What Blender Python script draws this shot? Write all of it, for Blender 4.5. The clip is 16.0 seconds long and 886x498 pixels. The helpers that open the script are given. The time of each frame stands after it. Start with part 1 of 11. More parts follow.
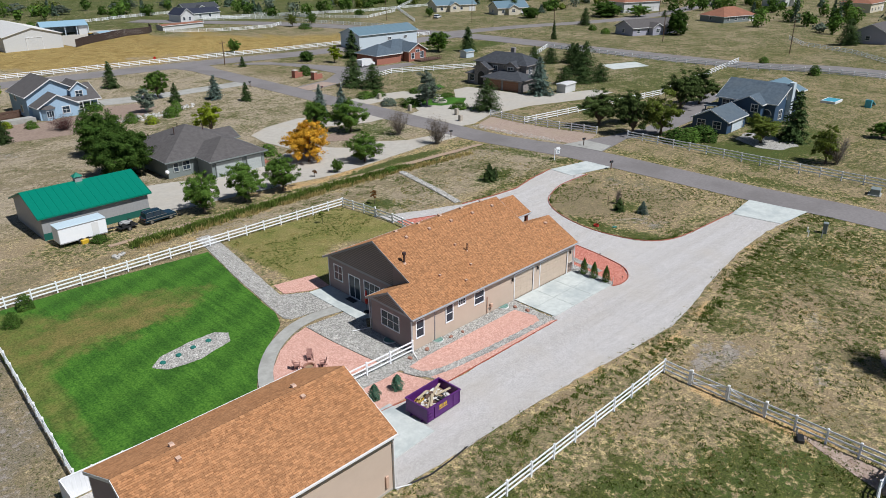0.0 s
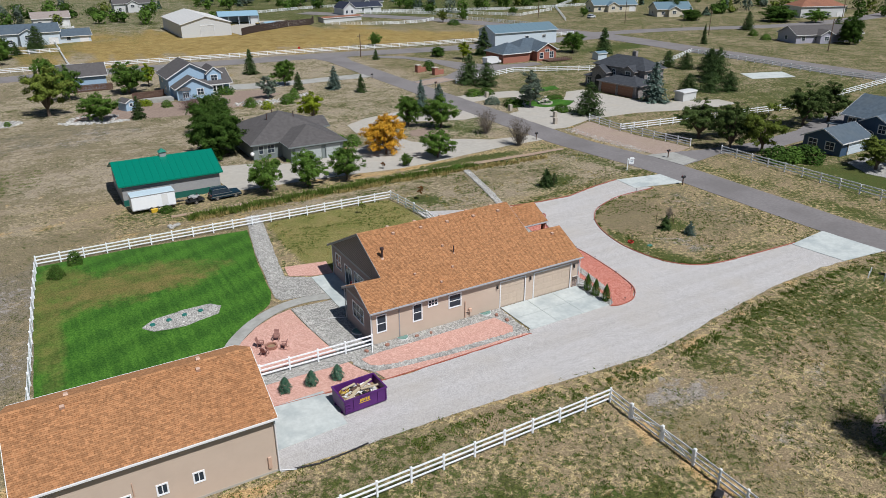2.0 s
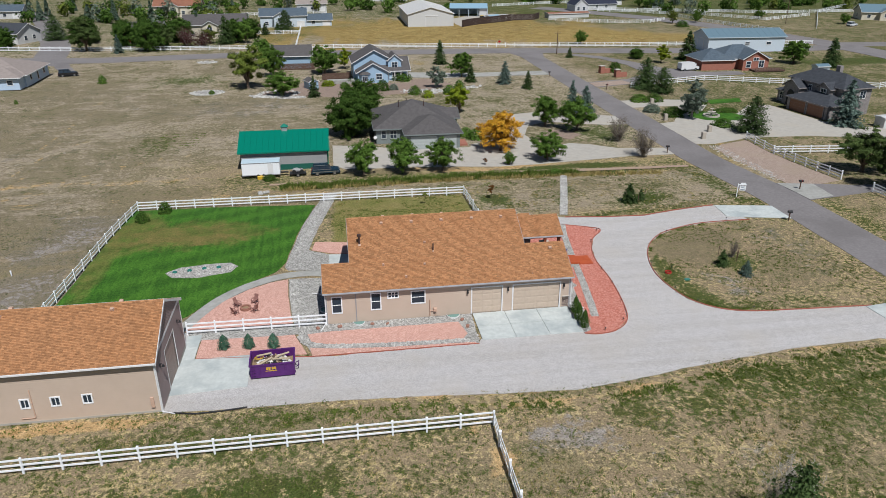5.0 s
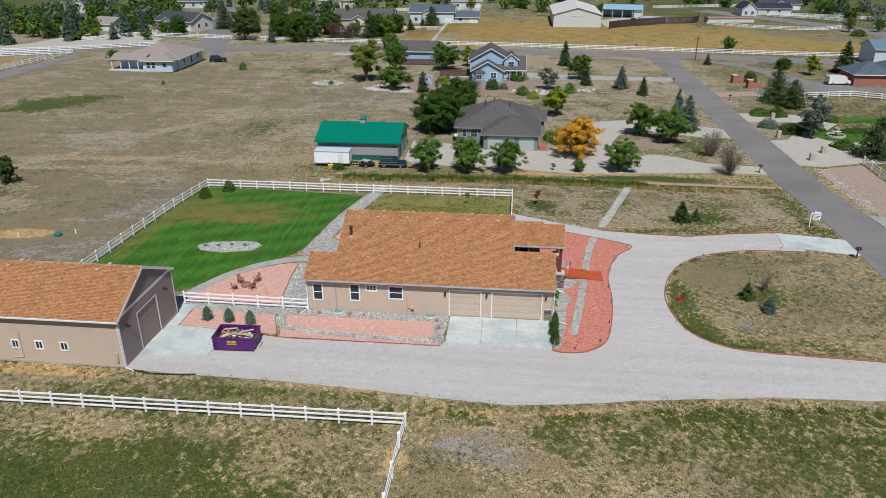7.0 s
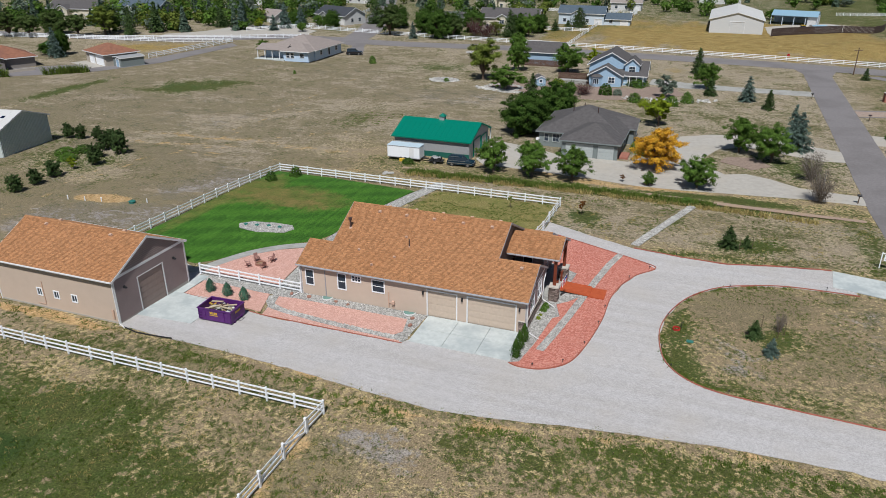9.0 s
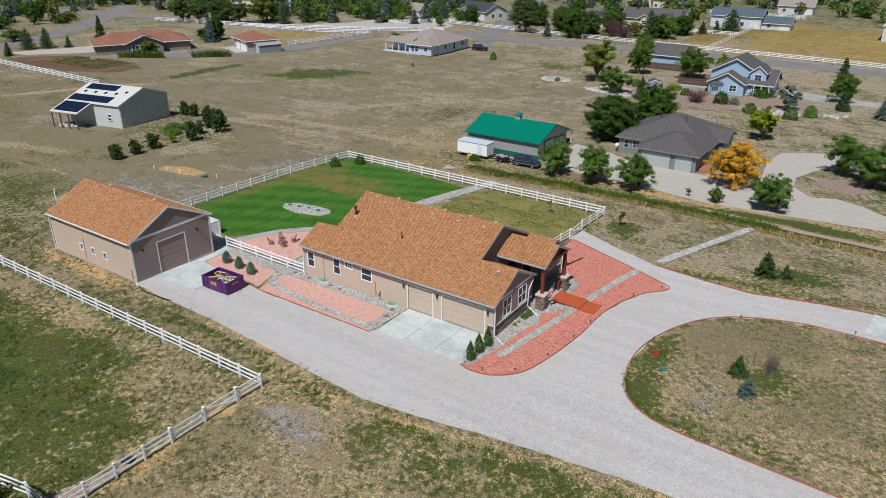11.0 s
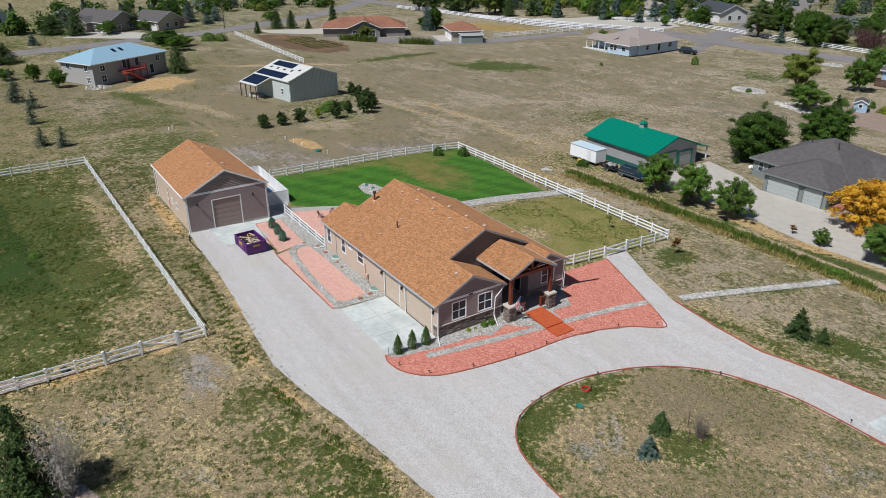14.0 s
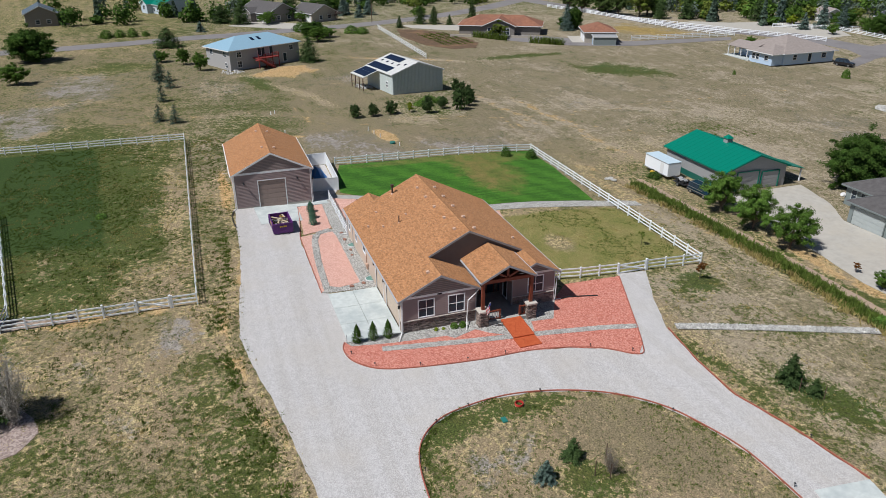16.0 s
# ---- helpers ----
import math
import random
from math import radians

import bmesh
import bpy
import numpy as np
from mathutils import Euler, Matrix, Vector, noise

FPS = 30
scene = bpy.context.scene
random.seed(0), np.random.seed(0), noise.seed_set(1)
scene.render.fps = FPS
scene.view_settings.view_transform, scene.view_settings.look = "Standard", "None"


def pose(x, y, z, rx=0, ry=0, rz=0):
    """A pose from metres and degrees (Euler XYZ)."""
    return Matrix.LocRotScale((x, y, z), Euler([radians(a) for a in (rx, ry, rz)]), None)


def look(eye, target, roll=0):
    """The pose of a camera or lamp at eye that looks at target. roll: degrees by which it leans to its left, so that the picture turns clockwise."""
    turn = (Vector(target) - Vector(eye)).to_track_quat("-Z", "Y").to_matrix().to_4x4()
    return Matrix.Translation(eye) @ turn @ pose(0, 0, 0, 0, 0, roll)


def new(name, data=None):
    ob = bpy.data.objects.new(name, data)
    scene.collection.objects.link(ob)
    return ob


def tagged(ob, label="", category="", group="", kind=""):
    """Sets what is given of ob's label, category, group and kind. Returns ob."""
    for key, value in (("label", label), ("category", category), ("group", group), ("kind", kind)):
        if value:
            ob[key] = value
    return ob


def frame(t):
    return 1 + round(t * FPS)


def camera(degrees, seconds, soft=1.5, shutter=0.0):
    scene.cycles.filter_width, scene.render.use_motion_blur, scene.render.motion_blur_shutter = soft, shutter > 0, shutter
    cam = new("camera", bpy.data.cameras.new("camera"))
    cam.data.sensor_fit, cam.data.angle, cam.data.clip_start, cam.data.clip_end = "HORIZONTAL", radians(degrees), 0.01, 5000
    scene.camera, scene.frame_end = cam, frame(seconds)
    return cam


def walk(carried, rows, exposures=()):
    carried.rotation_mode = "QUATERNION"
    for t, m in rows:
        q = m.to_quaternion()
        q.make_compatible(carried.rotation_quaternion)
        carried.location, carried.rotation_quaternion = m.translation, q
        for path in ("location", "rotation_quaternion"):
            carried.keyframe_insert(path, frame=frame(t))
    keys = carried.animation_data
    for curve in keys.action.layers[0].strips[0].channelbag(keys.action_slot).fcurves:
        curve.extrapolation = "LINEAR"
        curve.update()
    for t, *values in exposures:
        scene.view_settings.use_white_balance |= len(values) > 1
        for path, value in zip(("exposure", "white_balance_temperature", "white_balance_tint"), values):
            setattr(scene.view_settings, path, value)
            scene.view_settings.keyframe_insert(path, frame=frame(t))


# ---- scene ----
cam = camera(63.6, 16.0, soft=0.6)
METRES, EYE, TILT, LEAN, TURN = 137.0, 33.0, 0.0, 0.0, -44.5
ROWS = [
    (0.0, 0.0, 0.0, 0.0, -0.15, -23.51, 0.33),
    (0.5, 0.0291, 0.0006, 0.0004, 3.22, -23.54, 0.3),
    (1.0, 0.0623, 0.0034, 0.0009, 7.08, -23.57, 0.29),
    (1.5, 0.0912, 0.008, 0.0012, 10.46, -23.59, 0.24),
    (2.0, 0.1238, 0.0152, 0.0017, 14.31, -23.64, 0.24),
    (2.5, 0.1518, 0.0232, 0.0019, 17.68, -23.69, 0.22),
    (3.0, 0.1832, 0.0342, 0.0024, 21.53, -23.73, 0.21),
    (3.5, 0.2101, 0.0454, 0.0024, 24.91, -23.74, 0.17),
    (4.0, 0.2399, 0.0601, 0.0028, 28.74, -23.8, 0.14),
    (6.5, 0.3609, 0.1535, 0.0039, 46.48, -24.01, 0.04),
    (7.0, 0.3831, 0.1785, 0.0044, 50.33, -24.04, 0.04),
    (7.5, 0.4012, 0.2014, 0.0047, 53.71, -24.05, 0.05),
    (8.0, 0.4202, 0.229, 0.0052, 57.58, -24.09, 0.04),
    (8.5, 0.4355, 0.2541, 0.0054, 60.99, -24.09, 0.03),
    (9.0, 0.4511, 0.2839, 0.0058, 64.88, -24.11, 0.02),
    (11.5, 0.4955, 0.4298, 0.0066, 82.64, -24.45, -0.01),
    (12.0, 0.499, 0.4632, 0.0069, 86.57, -24.53, 0.03),
    (12.5, 0.5001, 0.4927, 0.0071, 89.95, -24.61, 0.05),
    (13.0, 0.499, 0.5265, 0.0073, 93.85, -24.66, 0.09),
    (13.5, 0.4963, 0.5559, 0.0072, 97.25, -24.71, 0.12),
    (14.0, 0.4908, 0.5892, 0.0071, 101.13, -24.76, 0.14),
    (14.5, 0.4842, 0.6181, 0.0071, 104.56, -24.79, 0.18),
    (15.0, 0.4755, 0.6486, 0.007, 108.22, -24.82, 0.22),
    (15.5, 0.4649, 0.6785, 0.0069, 111.94, -24.79, 0.23),
    (16.0, 0.4521, 0.7077, 0.007, 115.65, -24.84, 0.25),
]
walk(cam, [(t, pose(0, 0, EYE, TILT, LEAN, TURN) @ pose(METRES * x, METRES * y, METRES * z, 90 + pitch, roll, yaw)) for t, x, y, z, yaw, pitch, roll in ROWS],
     [(0.0, 0.14, 6230, 10), (3.0, 0.0, 6230, 10), (8.0, -0.05, 6230, 10), (13.0, 0.03, 6230, 10), (16.0, 0.08, 6230, 10)])

from mathutils import geometry

# ---- light ----
SUN_TO = Vector((0.5, -2.2, 3.4)).normalized()
world = bpy.data.worlds.new("world")
scene.world = world
world.use_nodes = True
wn = world.node_tree.nodes
sky = wn.new("ShaderNodeTexSky")
sky.sky_type = "NISHITA"
sky.sun_disc = False
sky.sun_elevation = math.asin(SUN_TO.z)
sky.sun_rotation = math.atan2(SUN_TO.x, SUN_TO.y)
sky.altitude = 1500
wn["Background"].inputs[1].default_value = 0.048
world.node_tree.links.new(sky.outputs[0], wn["Background"].inputs[0])
sun = new("sun", bpy.data.lights.new("sun", "SUN"))
sun.data.energy = 4.5
sun.data.angle = radians(0.55)
sun.data.color = (1.0, 0.985, 0.955)
sun.matrix_world = look(SUN_TO * 100, (0, 0, 0))
scene.view_settings.exposure = 0.0


# ---- ground height ----
def smooth(a, lo, hi):
    u = min(1.0, max(0.0, (a - lo) / (hi - lo)))
    return u * u * (3 - 2 * u)


def ground_z(x, y):
    return 0.35 * (1 - smooth(y, 24, 38)) - 1.2 * smooth(y, 62, 92) * smooth(x, -75, -20)


# ---- materials ----
def links(m):
    m.use_nodes = True
    n = m.node_tree.nodes
    return n, m.node_tree.links, n["Principled BSDF"]


def noise_node(n, l, scale, detail=4, rough=0.6, vec=None, kind="position"):
    t = n.new("ShaderNodeTexNoise")
    t.inputs["Scale"].default_value = scale
    t.inputs["Detail"].default_value = detail
    t.inputs["Roughness"].default_value = rough
    if vec is None:
        if kind == "position":
            vec = n.new("ShaderNodeNewGeometry").outputs["Position"]
        else:
            vec = n.new("ShaderNodeTexCoord").outputs["Object"]
    l.new(vec, t.inputs["Vector"])
    return t.outputs["Fac"]


def turned(n, l, scale, degrees):
    """The place on the ground, turned and stretched, for a pattern of its own."""
    m = n.new("ShaderNodeMapping")
    m.inputs["Scale"].default_value = scale
    m.inputs["Rotation"].default_value = (0, 0, radians(degrees))
    l.new(n.new("ShaderNodeNewGeometry").outputs["Position"], m.inputs[0])
    return m.outputs[0]


def ramp_node(n, l, fac, stops):
    r = n.new("ShaderNodeValToRGB")
    e = r.color_ramp.elements
    while len(e) < len(stops):
        e.new(0.5)
    for k, (p, c) in enumerate(stops):
        e[k].position = p
        e[k].color = (*c, 1) if len(c) == 3 else c
    l.new(fac, r.inputs[0])
    return r.outputs[0]


def mix_node(n, l, fac, a, b, mode="MIX"):
    m = n.new("ShaderNodeMix")
    m.data_type = "RGBA"
    m.blend_type = mode
    if hasattr(fac, "is_linked"):
        l.new(fac, m.inputs[0])
    else:
        m.inputs[0].default_value = fac
    for k, v in ((6, a), (7, b)):
        if hasattr(v, "is_linked"):
            l.new(v, m.inputs[k])
        else:
            m.inputs[k].default_value = (*v, 1)
    return m.outputs[2]


def math_node(n, l, op, a, b=0.0):
    m = n.new("ShaderNodeMath")
    m.operation = op
    m.use_clamp = False
    for k, v in ((0, a), (1, b)):
        if hasattr(v, "is_linked"):
            l.new(v, m.inputs[k])
        else:
            m.inputs[k].default_value = v
    return m.outputs[0]


def bump_node(n, l, bsdf, height, strength, distance):
    b = n.new("ShaderNodeBump")
    b.inputs["Strength"].default_value = strength
    b.inputs["Distance"].default_value = distance
    l.new(height, b.inputs["Height"])
    l.new(b.outputs[0], bsdf.inputs["Normal"])


def surface(name, dark, light, scale=6.0, rough=0.85, stain=None, stain_scale=0.25, stain_amount=0.5, bump=0.3, depth=0.02,
            metal=0.0, spec=0.3, island=0.0, per_object=0.0, kind="position"):
    """Grain at one scale, stains at a larger one, relief from the grain."""
    m = bpy.data.materials.new(name)
    n, l, b = links(m)
    f = noise_node(n, l, scale, 6, 0.65, kind=kind)
    col = ramp_node(n, l, f, [(0.3, dark), (0.7, light)])
    if stain:
        s = noise_node(n, l, stain_scale, 5, 0.6, kind=kind)
        s = ramp_node(n, l, s, [(0.48, (0, 0, 0)), (0.66, (stain_amount,) * 3)])
        col = mix_node(n, l, s, col, stain)
    for amount, out in ((island, "Random Per Island"), (per_object, "Random")):
        if amount:
            src = n.new("ShaderNodeNewGeometry" if out != "Random" else "ShaderNodeObjectInfo").outputs[out]
            v = math_node(n, l, "MULTIPLY_ADD", src, 2 * amount)
            v.node.inputs[2].default_value = 1 - amount
            h = n.new("ShaderNodeHueSaturation")
            l.new(v, h.inputs["Value"])
            l.new(col, h.inputs["Color"])
            col = h.outputs[0]
    l.new(col, b.inputs["Base Color"])
    b.inputs["Roughness"].default_value = rough
    b.inputs["Metallic"].default_value = metal
    b.inputs["Specular IOR Level"].default_value = spec
    if bump:
        bump_node(n, l, b, f, bump, depth)
    return m


def paint(name, c, rough=0.5, metal=0.0, spec=0.4, vary=0.12, scale=3.0):
    d = tuple(v * (1 - vary) for v in c)
    return surface(name, d, c, scale, rough, bump=0.08, depth=0.004, metal=metal, spec=spec, kind="object")


def glass_dark(name, c=(0.03, 0.035, 0.04)):
    m = paint(name, c, 0.12, 0.0, 0.3, 0.3, 0.7)
    return m


def ellipse_mask(n, l, cx, cy, rx, ry, warp=0.25, soft=0.45):
    """One inside an ellipse on the ground, fading over its edge, which noise makes uneven."""
    pos = n.new("ShaderNodeNewGeometry").outputs["Position"]
    sep = n.new("ShaderNodeSeparateXYZ")
    l.new(pos, sep.inputs[0])
    dx = math_node(n, l, "DIVIDE", math_node(n, l, "SUBTRACT", sep.outputs[0], cx), rx)
    dy = math_node(n, l, "DIVIDE", math_node(n, l, "SUBTRACT", sep.outputs[1], cy), ry)
    r = math_node(n, l, "ADD", math_node(n, l, "MULTIPLY", dx, dx), math_node(n, l, "MULTIPLY", dy, dy))
    w = math_node(n, l, "MULTIPLY", math_node(n, l, "SUBTRACT", noise_node(n, l, 0.35, 5, 0.7), 0.5), warp * 8)
    r = math_node(n, l, "ADD", r, w)
    return ramp_node(n, l, r, [(1 - soft, (1, 1, 1)), (1.0, (0, 0, 0))])


def field_material():
    """Dry prairie: brown litter, gold tussocks and green weeds; how much of each comes from the sheet's attributes."""
    m = bpy.data.materials.new("dry_prairie")
    n, l, b = links(m)

    def attribute(name):
        a = n.new("ShaderNodeAttribute")
        a.attribute_name = name
        return a.outputs["Fac"]
    big = noise_node(n, l, 0.07, 5, 0.65)
    mid = noise_node(n, l, 0.33, 5, 0.7)
    fine = noise_node(n, l, 1.3, 5, 0.75)
    tuft = noise_node(n, l, 2.3, 5, 0.72)
    clump = noise_node(n, l, 1.9, 5, 0.72, turned(n, l, (1.0, 1.0, 1.0), 37.0))
    tiny = noise_node(n, l, 6.0, 4, 0.75)
    # wheel and mower streaks, long along x
    streak = noise_node(n, l, 1.0, 5, 0.65, turned(n, l, (0.05, 0.75, 1.0), -3.0))
    step = lambda f, lo, hi, top=1.0: ramp_node(n, l, f, [(lo, (0, 0, 0)), (hi, (top,) * 3)])
    plus = lambda f, g, k: math_node(n, l, "ADD", f, math_node(n, l, "MULTIPLY", math_node(n, l, "SUBTRACT", g, 0.5), k))
    ramp = lambda f, lo, hi: ramp_node(n, l, f, [(0.36, lo), (0.64, hi)])
    litter = ramp(tiny, (0.172, 0.128, 0.074), (0.345, 0.268, 0.166))
    straw = ramp(tiny, (0.335, 0.252, 0.120), (0.575, 0.462, 0.245))
    col = mix_node(n, l, step(plus(plus(plus(tuft, big, 0.5), mid, 0.6), streak, 0.4), 0.47, 0.53, 0.9), litter, straw)
    # the open fields are paler and more even
    bleached = ramp(fine, (0.218, 0.184, 0.138), (0.405, 0.345, 0.262))
    col = mix_node(n, l, step(attribute("pale"), 0.0, 1.0, 0.72), col, bleached)
    grey = plus(plus(attribute("grey"), mid, 2.0), fine, 1.0)
    ash = ramp(fine, (0.178, 0.159, 0.146), (0.330, 0.300, 0.278))
    col = mix_node(n, l, step(grey, 0.5, 0.72, 0.85), col, ash)
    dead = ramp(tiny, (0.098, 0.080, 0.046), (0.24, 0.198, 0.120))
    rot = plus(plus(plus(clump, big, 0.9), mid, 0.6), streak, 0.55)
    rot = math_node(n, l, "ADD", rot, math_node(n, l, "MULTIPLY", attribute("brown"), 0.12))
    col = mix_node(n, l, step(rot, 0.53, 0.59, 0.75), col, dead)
    bare = plus(plus(attribute("bare"), mid, 1.4), fine, 0.6)
    sand = ramp(fine, (0.33, 0.205, 0.09), (0.52, 0.36, 0.185))
    col = mix_node(n, l, step(bare, 0.45, 0.6), col, sand)
    gold = plus(attribute("gold"), mid, 0.9)
    ochre = ramp(mid, (0.20, 0.135, 0.045), (0.38, 0.275, 0.105))
    col = mix_node(n, l, step(gold, 0.35, 0.7), col, ochre)
    g = plus(plus(plus(plus(attribute("green"), clump, 3.2), mid, 1.5), tiny, 2.0), big, 0.7)
    grass = ramp(tiny, (0.028, 0.043, 0.011), (0.094, 0.116, 0.030))
    rich = ramp_node(n, l, mid, [(0.36, (0.8, 1.0, 0.85)), (0.62, (1.2, 1.06, 1.0))])
    grass = mix_node(n, l, 1.0, grass, rich, "MULTIPLY")
    col = mix_node(n, l, step(g, 0.54, 0.62, 0.95), col, grass)
    # small dark weeds everywhere
    speck = plus(noise_node(n, l, 3.4, 4, 0.75, turned(n, l, (1.0, 1.0, 1.0), 71.0)), mid, 0.35)
    speck = math_node(n, l, "ADD", speck, math_node(n, l, "MULTIPLY", attribute("green"), 0.05))
    col = mix_node(n, l, step(speck, 0.58, 0.625, 0.85), col, ramp(tiny, (0.030, 0.036, 0.012), (0.085, 0.095, 0.03)))
    # mown turf: short, olive and even
    turf = plus(plus(attribute("turf"), mid, 0.5), fine, 0.35)
    olive = ramp(tiny, (0.145, 0.125, 0.040), (0.30, 0.255, 0.10))
    olive = mix_node(n, l, ramp(plus(mid, fine, 0.5), (0.0, 0.0, 0.0), (0.6, 0.6, 0.6)), olive, ramp(tiny, (0.066, 0.09, 0.016), (0.155, 0.18, 0.042)))
    col = mix_node(n, l, step(turf, 0.4, 0.7, 0.92), col, olive)
    # watered pasture: dark and dense
    lush = plus(plus(attribute("lush"), mid, 0.7), fine, 0.5)
    deep = ramp(tiny, (0.017, 0.036, 0.010), (0.052, 0.084, 0.021))
    col = mix_node(n, l, step(lush, 0.4, 0.75, 0.93), col, deep)
    grain = ramp_node(n, l, noise_node(n, l, 9.0, 3, 0.7), [(0.35, (0.52, 0.52, 0.52)), (0.64, (1.46, 1.46, 1.46))])
    col = mix_node(n, l, 0.9, col, grain, "MULTIPLY")
    l.new(col, b.inputs["Base Color"])
    b.inputs["Roughness"].default_value = 0.95
    b.inputs["Specular IOR Level"].default_value = 0.1
    h = math_node(n, l, "ADD", fine, math_node(n, l, "MULTIPLY", tiny, 0.6))
    bump_node(n, l, b, h, 0.9, 0.09)
    return m


def lawn_material():
    m = bpy.data.materials.new("watered_lawn")
    n, l, b = links(m)
    fine = noise_node(n, l, 6.0, 3, 0.7)
    mid = noise_node(n, l, 0.5, 5, 0.65)
    col = ramp_node(n, l, fine, [(0.34, (0.022, 0.078, 0.009)), (0.66, (0.072, 0.178, 0.022))])
    pos = n.new("ShaderNodeNewGeometry").outputs["Position"]
    wave = n.new("ShaderNodeTexWave")
    wave.wave_type, wave.bands_direction = "BANDS", "X"
    wave.inputs["Scale"].default_value = 0.085
    wave.inputs["Distortion"].default_value = 2.2
    wave.inputs["Detail"].default_value = 2
    wave.inputs["Detail Scale"].default_value = 0.5
    turn = n.new("ShaderNodeMapping")
    turn.inputs["Rotation"].default_value = (0, 0, radians(62))
    l.new(pos, turn.inputs[0])
    l.new(turn.outputs[0], wave.inputs["Vector"])
    rough_cut = math_node(n, l, "MULTIPLY_ADD", wave.outputs["Fac"], 0.2)
    l.new(math_node(n, l, "MULTIPLY", noise_node(n, l, 1.0, 4, 0.7, turned(n, l, (1.6, 0.12, 1), 62.0)), 1.0), rough_cut.node.inputs[2])
    col = mix_node(n, l, 0.75, col, ramp_node(n, l, rough_cut, [(0.48, (0.66, 0.72, 0.72)), (0.7, (1.32, 1.24, 1.15))]), "MULTIPLY")
    dry = ramp_node(n, l, fine, [(0.34, (0.10, 0.088, 0.024)), (0.66, (0.23, 0.185, 0.065))])
    for e, amount in (((19.5, 64.5, 9.5, 5.0, 0.35, 0.8), 0.8), ((12.6, 66.0, 3.6, 8.0, 0.35, 0.8), 0.7), ((20.5, 62.4, 6.0, 2.0, 0.4, 0.8), 0.9), ((10.6, 58.0, 1.6, 14.0, 0.3, 0.8), 0.6)):
        mask = ellipse_mask(n, l, *e)
        mask = math_node(n, l, "MULTIPLY", math_node(n, l, "MULTIPLY", mask, amount), ramp_node(n, l, mid, [(0.3, (0.45,) * 3), (0.65, (1.2,) * 3)]))
        col = mix_node(n, l, mask, col, dry)
    col = mix_node(n, l, 0.5, col, ramp_node(n, l, mid, [(0.3, (0.75, 0.75, 0.75)), (0.7, (1.2, 1.2, 1.2))]), "MULTIPLY")
    l.new(col, b.inputs["Base Color"])
    b.inputs["Roughness"].default_value = 0.9
    b.inputs["Specular IOR Level"].default_value = 0.15
    bump_node(n, l, b, fine, 0.6, 0.04)
    return m


def stones_material(name, a, c, e, scale, bump=0.7, depth=0.03, stain=None, stain_amount=0.5, tracks=False):
    """Loose gravel or chippings: cells of several colours over a grain."""
    m = bpy.data.materials.new(name)
    n, l, b = links(m)
    v = n.new("ShaderNodeTexVoronoi")
    v.inputs["Scale"].default_value = scale
    l.new(n.new("ShaderNodeNewGeometry").outputs["Position"], v.inputs["Vector"])
    sep = n.new("ShaderNodeSeparateColor")
    l.new(v.outputs["Color"], sep.inputs[0])
    col = ramp_node(n, l, sep.outputs[0], [(0.1, a), (0.5, c), (0.9, e)])
    mid = noise_node(n, l, 1.3, 6, 0.7)
    big = noise_node(n, l, 0.16, 5, 0.6)
    col = mix_node(n, l, 0.7, col, ramp_node(n, l, mid, [(0.3, (0.9, 0.895, 0.89)), (0.7, (1.07, 1.07, 1.07))]), "MULTIPLY")
    if stain:
        s = ramp_node(n, l, big, [(0.47, (0, 0, 0)), (0.68, (stain_amount,) * 3)])
        col = mix_node(n, l, s, col, stain)
    if tracks:
        worn = noise_node(n, l, 1.0, 4, 0.6, turned(n, l, (0.03, 0.9, 1.0), -4.0))
        col = mix_node(n, l, 1.0, col, ramp_node(n, l, worn, [(0.4, (0.955, 0.945, 0.93)), (0.6, (1.03, 1.03, 1.035))]), "MULTIPLY")
    l.new(col, b.inputs["Base Color"])
    b.inputs["Roughness"].default_value = 0.92
    b.inputs["Specular IOR Level"].default_value = 0.2
    inv = math_node(n, l, "SUBTRACT", 1.0, v.outputs["Distance"])
    bump_node(n, l, b, inv, bump, depth)
    return m


def leaf_material(name, dark, light, vary=0.3):
    """Leaves: matt, and some light comes through them."""
    m = surface(name, dark, light, 1.2, 0.85, bump=0.0, spec=0.06, island=vary, per_object=0.14, kind="object")
    n, l, b = links(m)
    t = n.new("ShaderNodeBsdfTranslucent")
    mix = n.new("ShaderNodeMixShader")
    mix.inputs[0].default_value = 0.16
    l.new(b.inputs["Base Color"].links[0].from_socket, t.inputs["Color"])
    l.new(b.outputs[0], mix.inputs[1])
    l.new(t.outputs[0], mix.inputs[2])
    l.new(mix.outputs[0], n["Material Output"].inputs["Surface"])
    return m


M_FIELD = field_material()
M_LAWN = lawn_material()
M_GRAVEL = stones_material("grey_tan_road_gravel", (0.370, 0.350, 0.337), (0.452, 0.431, 0.417), (0.550, 0.527, 0.512), 18, 0.5, 0.02,
                           (0.45, 0.41, 0.365), 0.5, tracks=True)
M_ROCK = stones_material("grey_landscape_rock", (0.205, 0.196, 0.18), (0.34, 0.326, 0.30), (0.51, 0.492, 0.455), 11, 0.9, 0.05)
M_PINK = stones_material("pale_pink_gravel", (0.47, 0.255, 0.20), (0.575, 0.325, 0.262), (0.67, 0.42, 0.35), 12, 0.6, 0.025, (0.54, 0.33, 0.26), 0.4)
M_RED = stones_material("salmon_red_gravel", (0.36, 0.105, 0.075), (0.52, 0.185, 0.135), (0.62, 0.29, 0.225), 11, 0.8, 0.03, (0.5, 0.21, 0.16), 0.4)
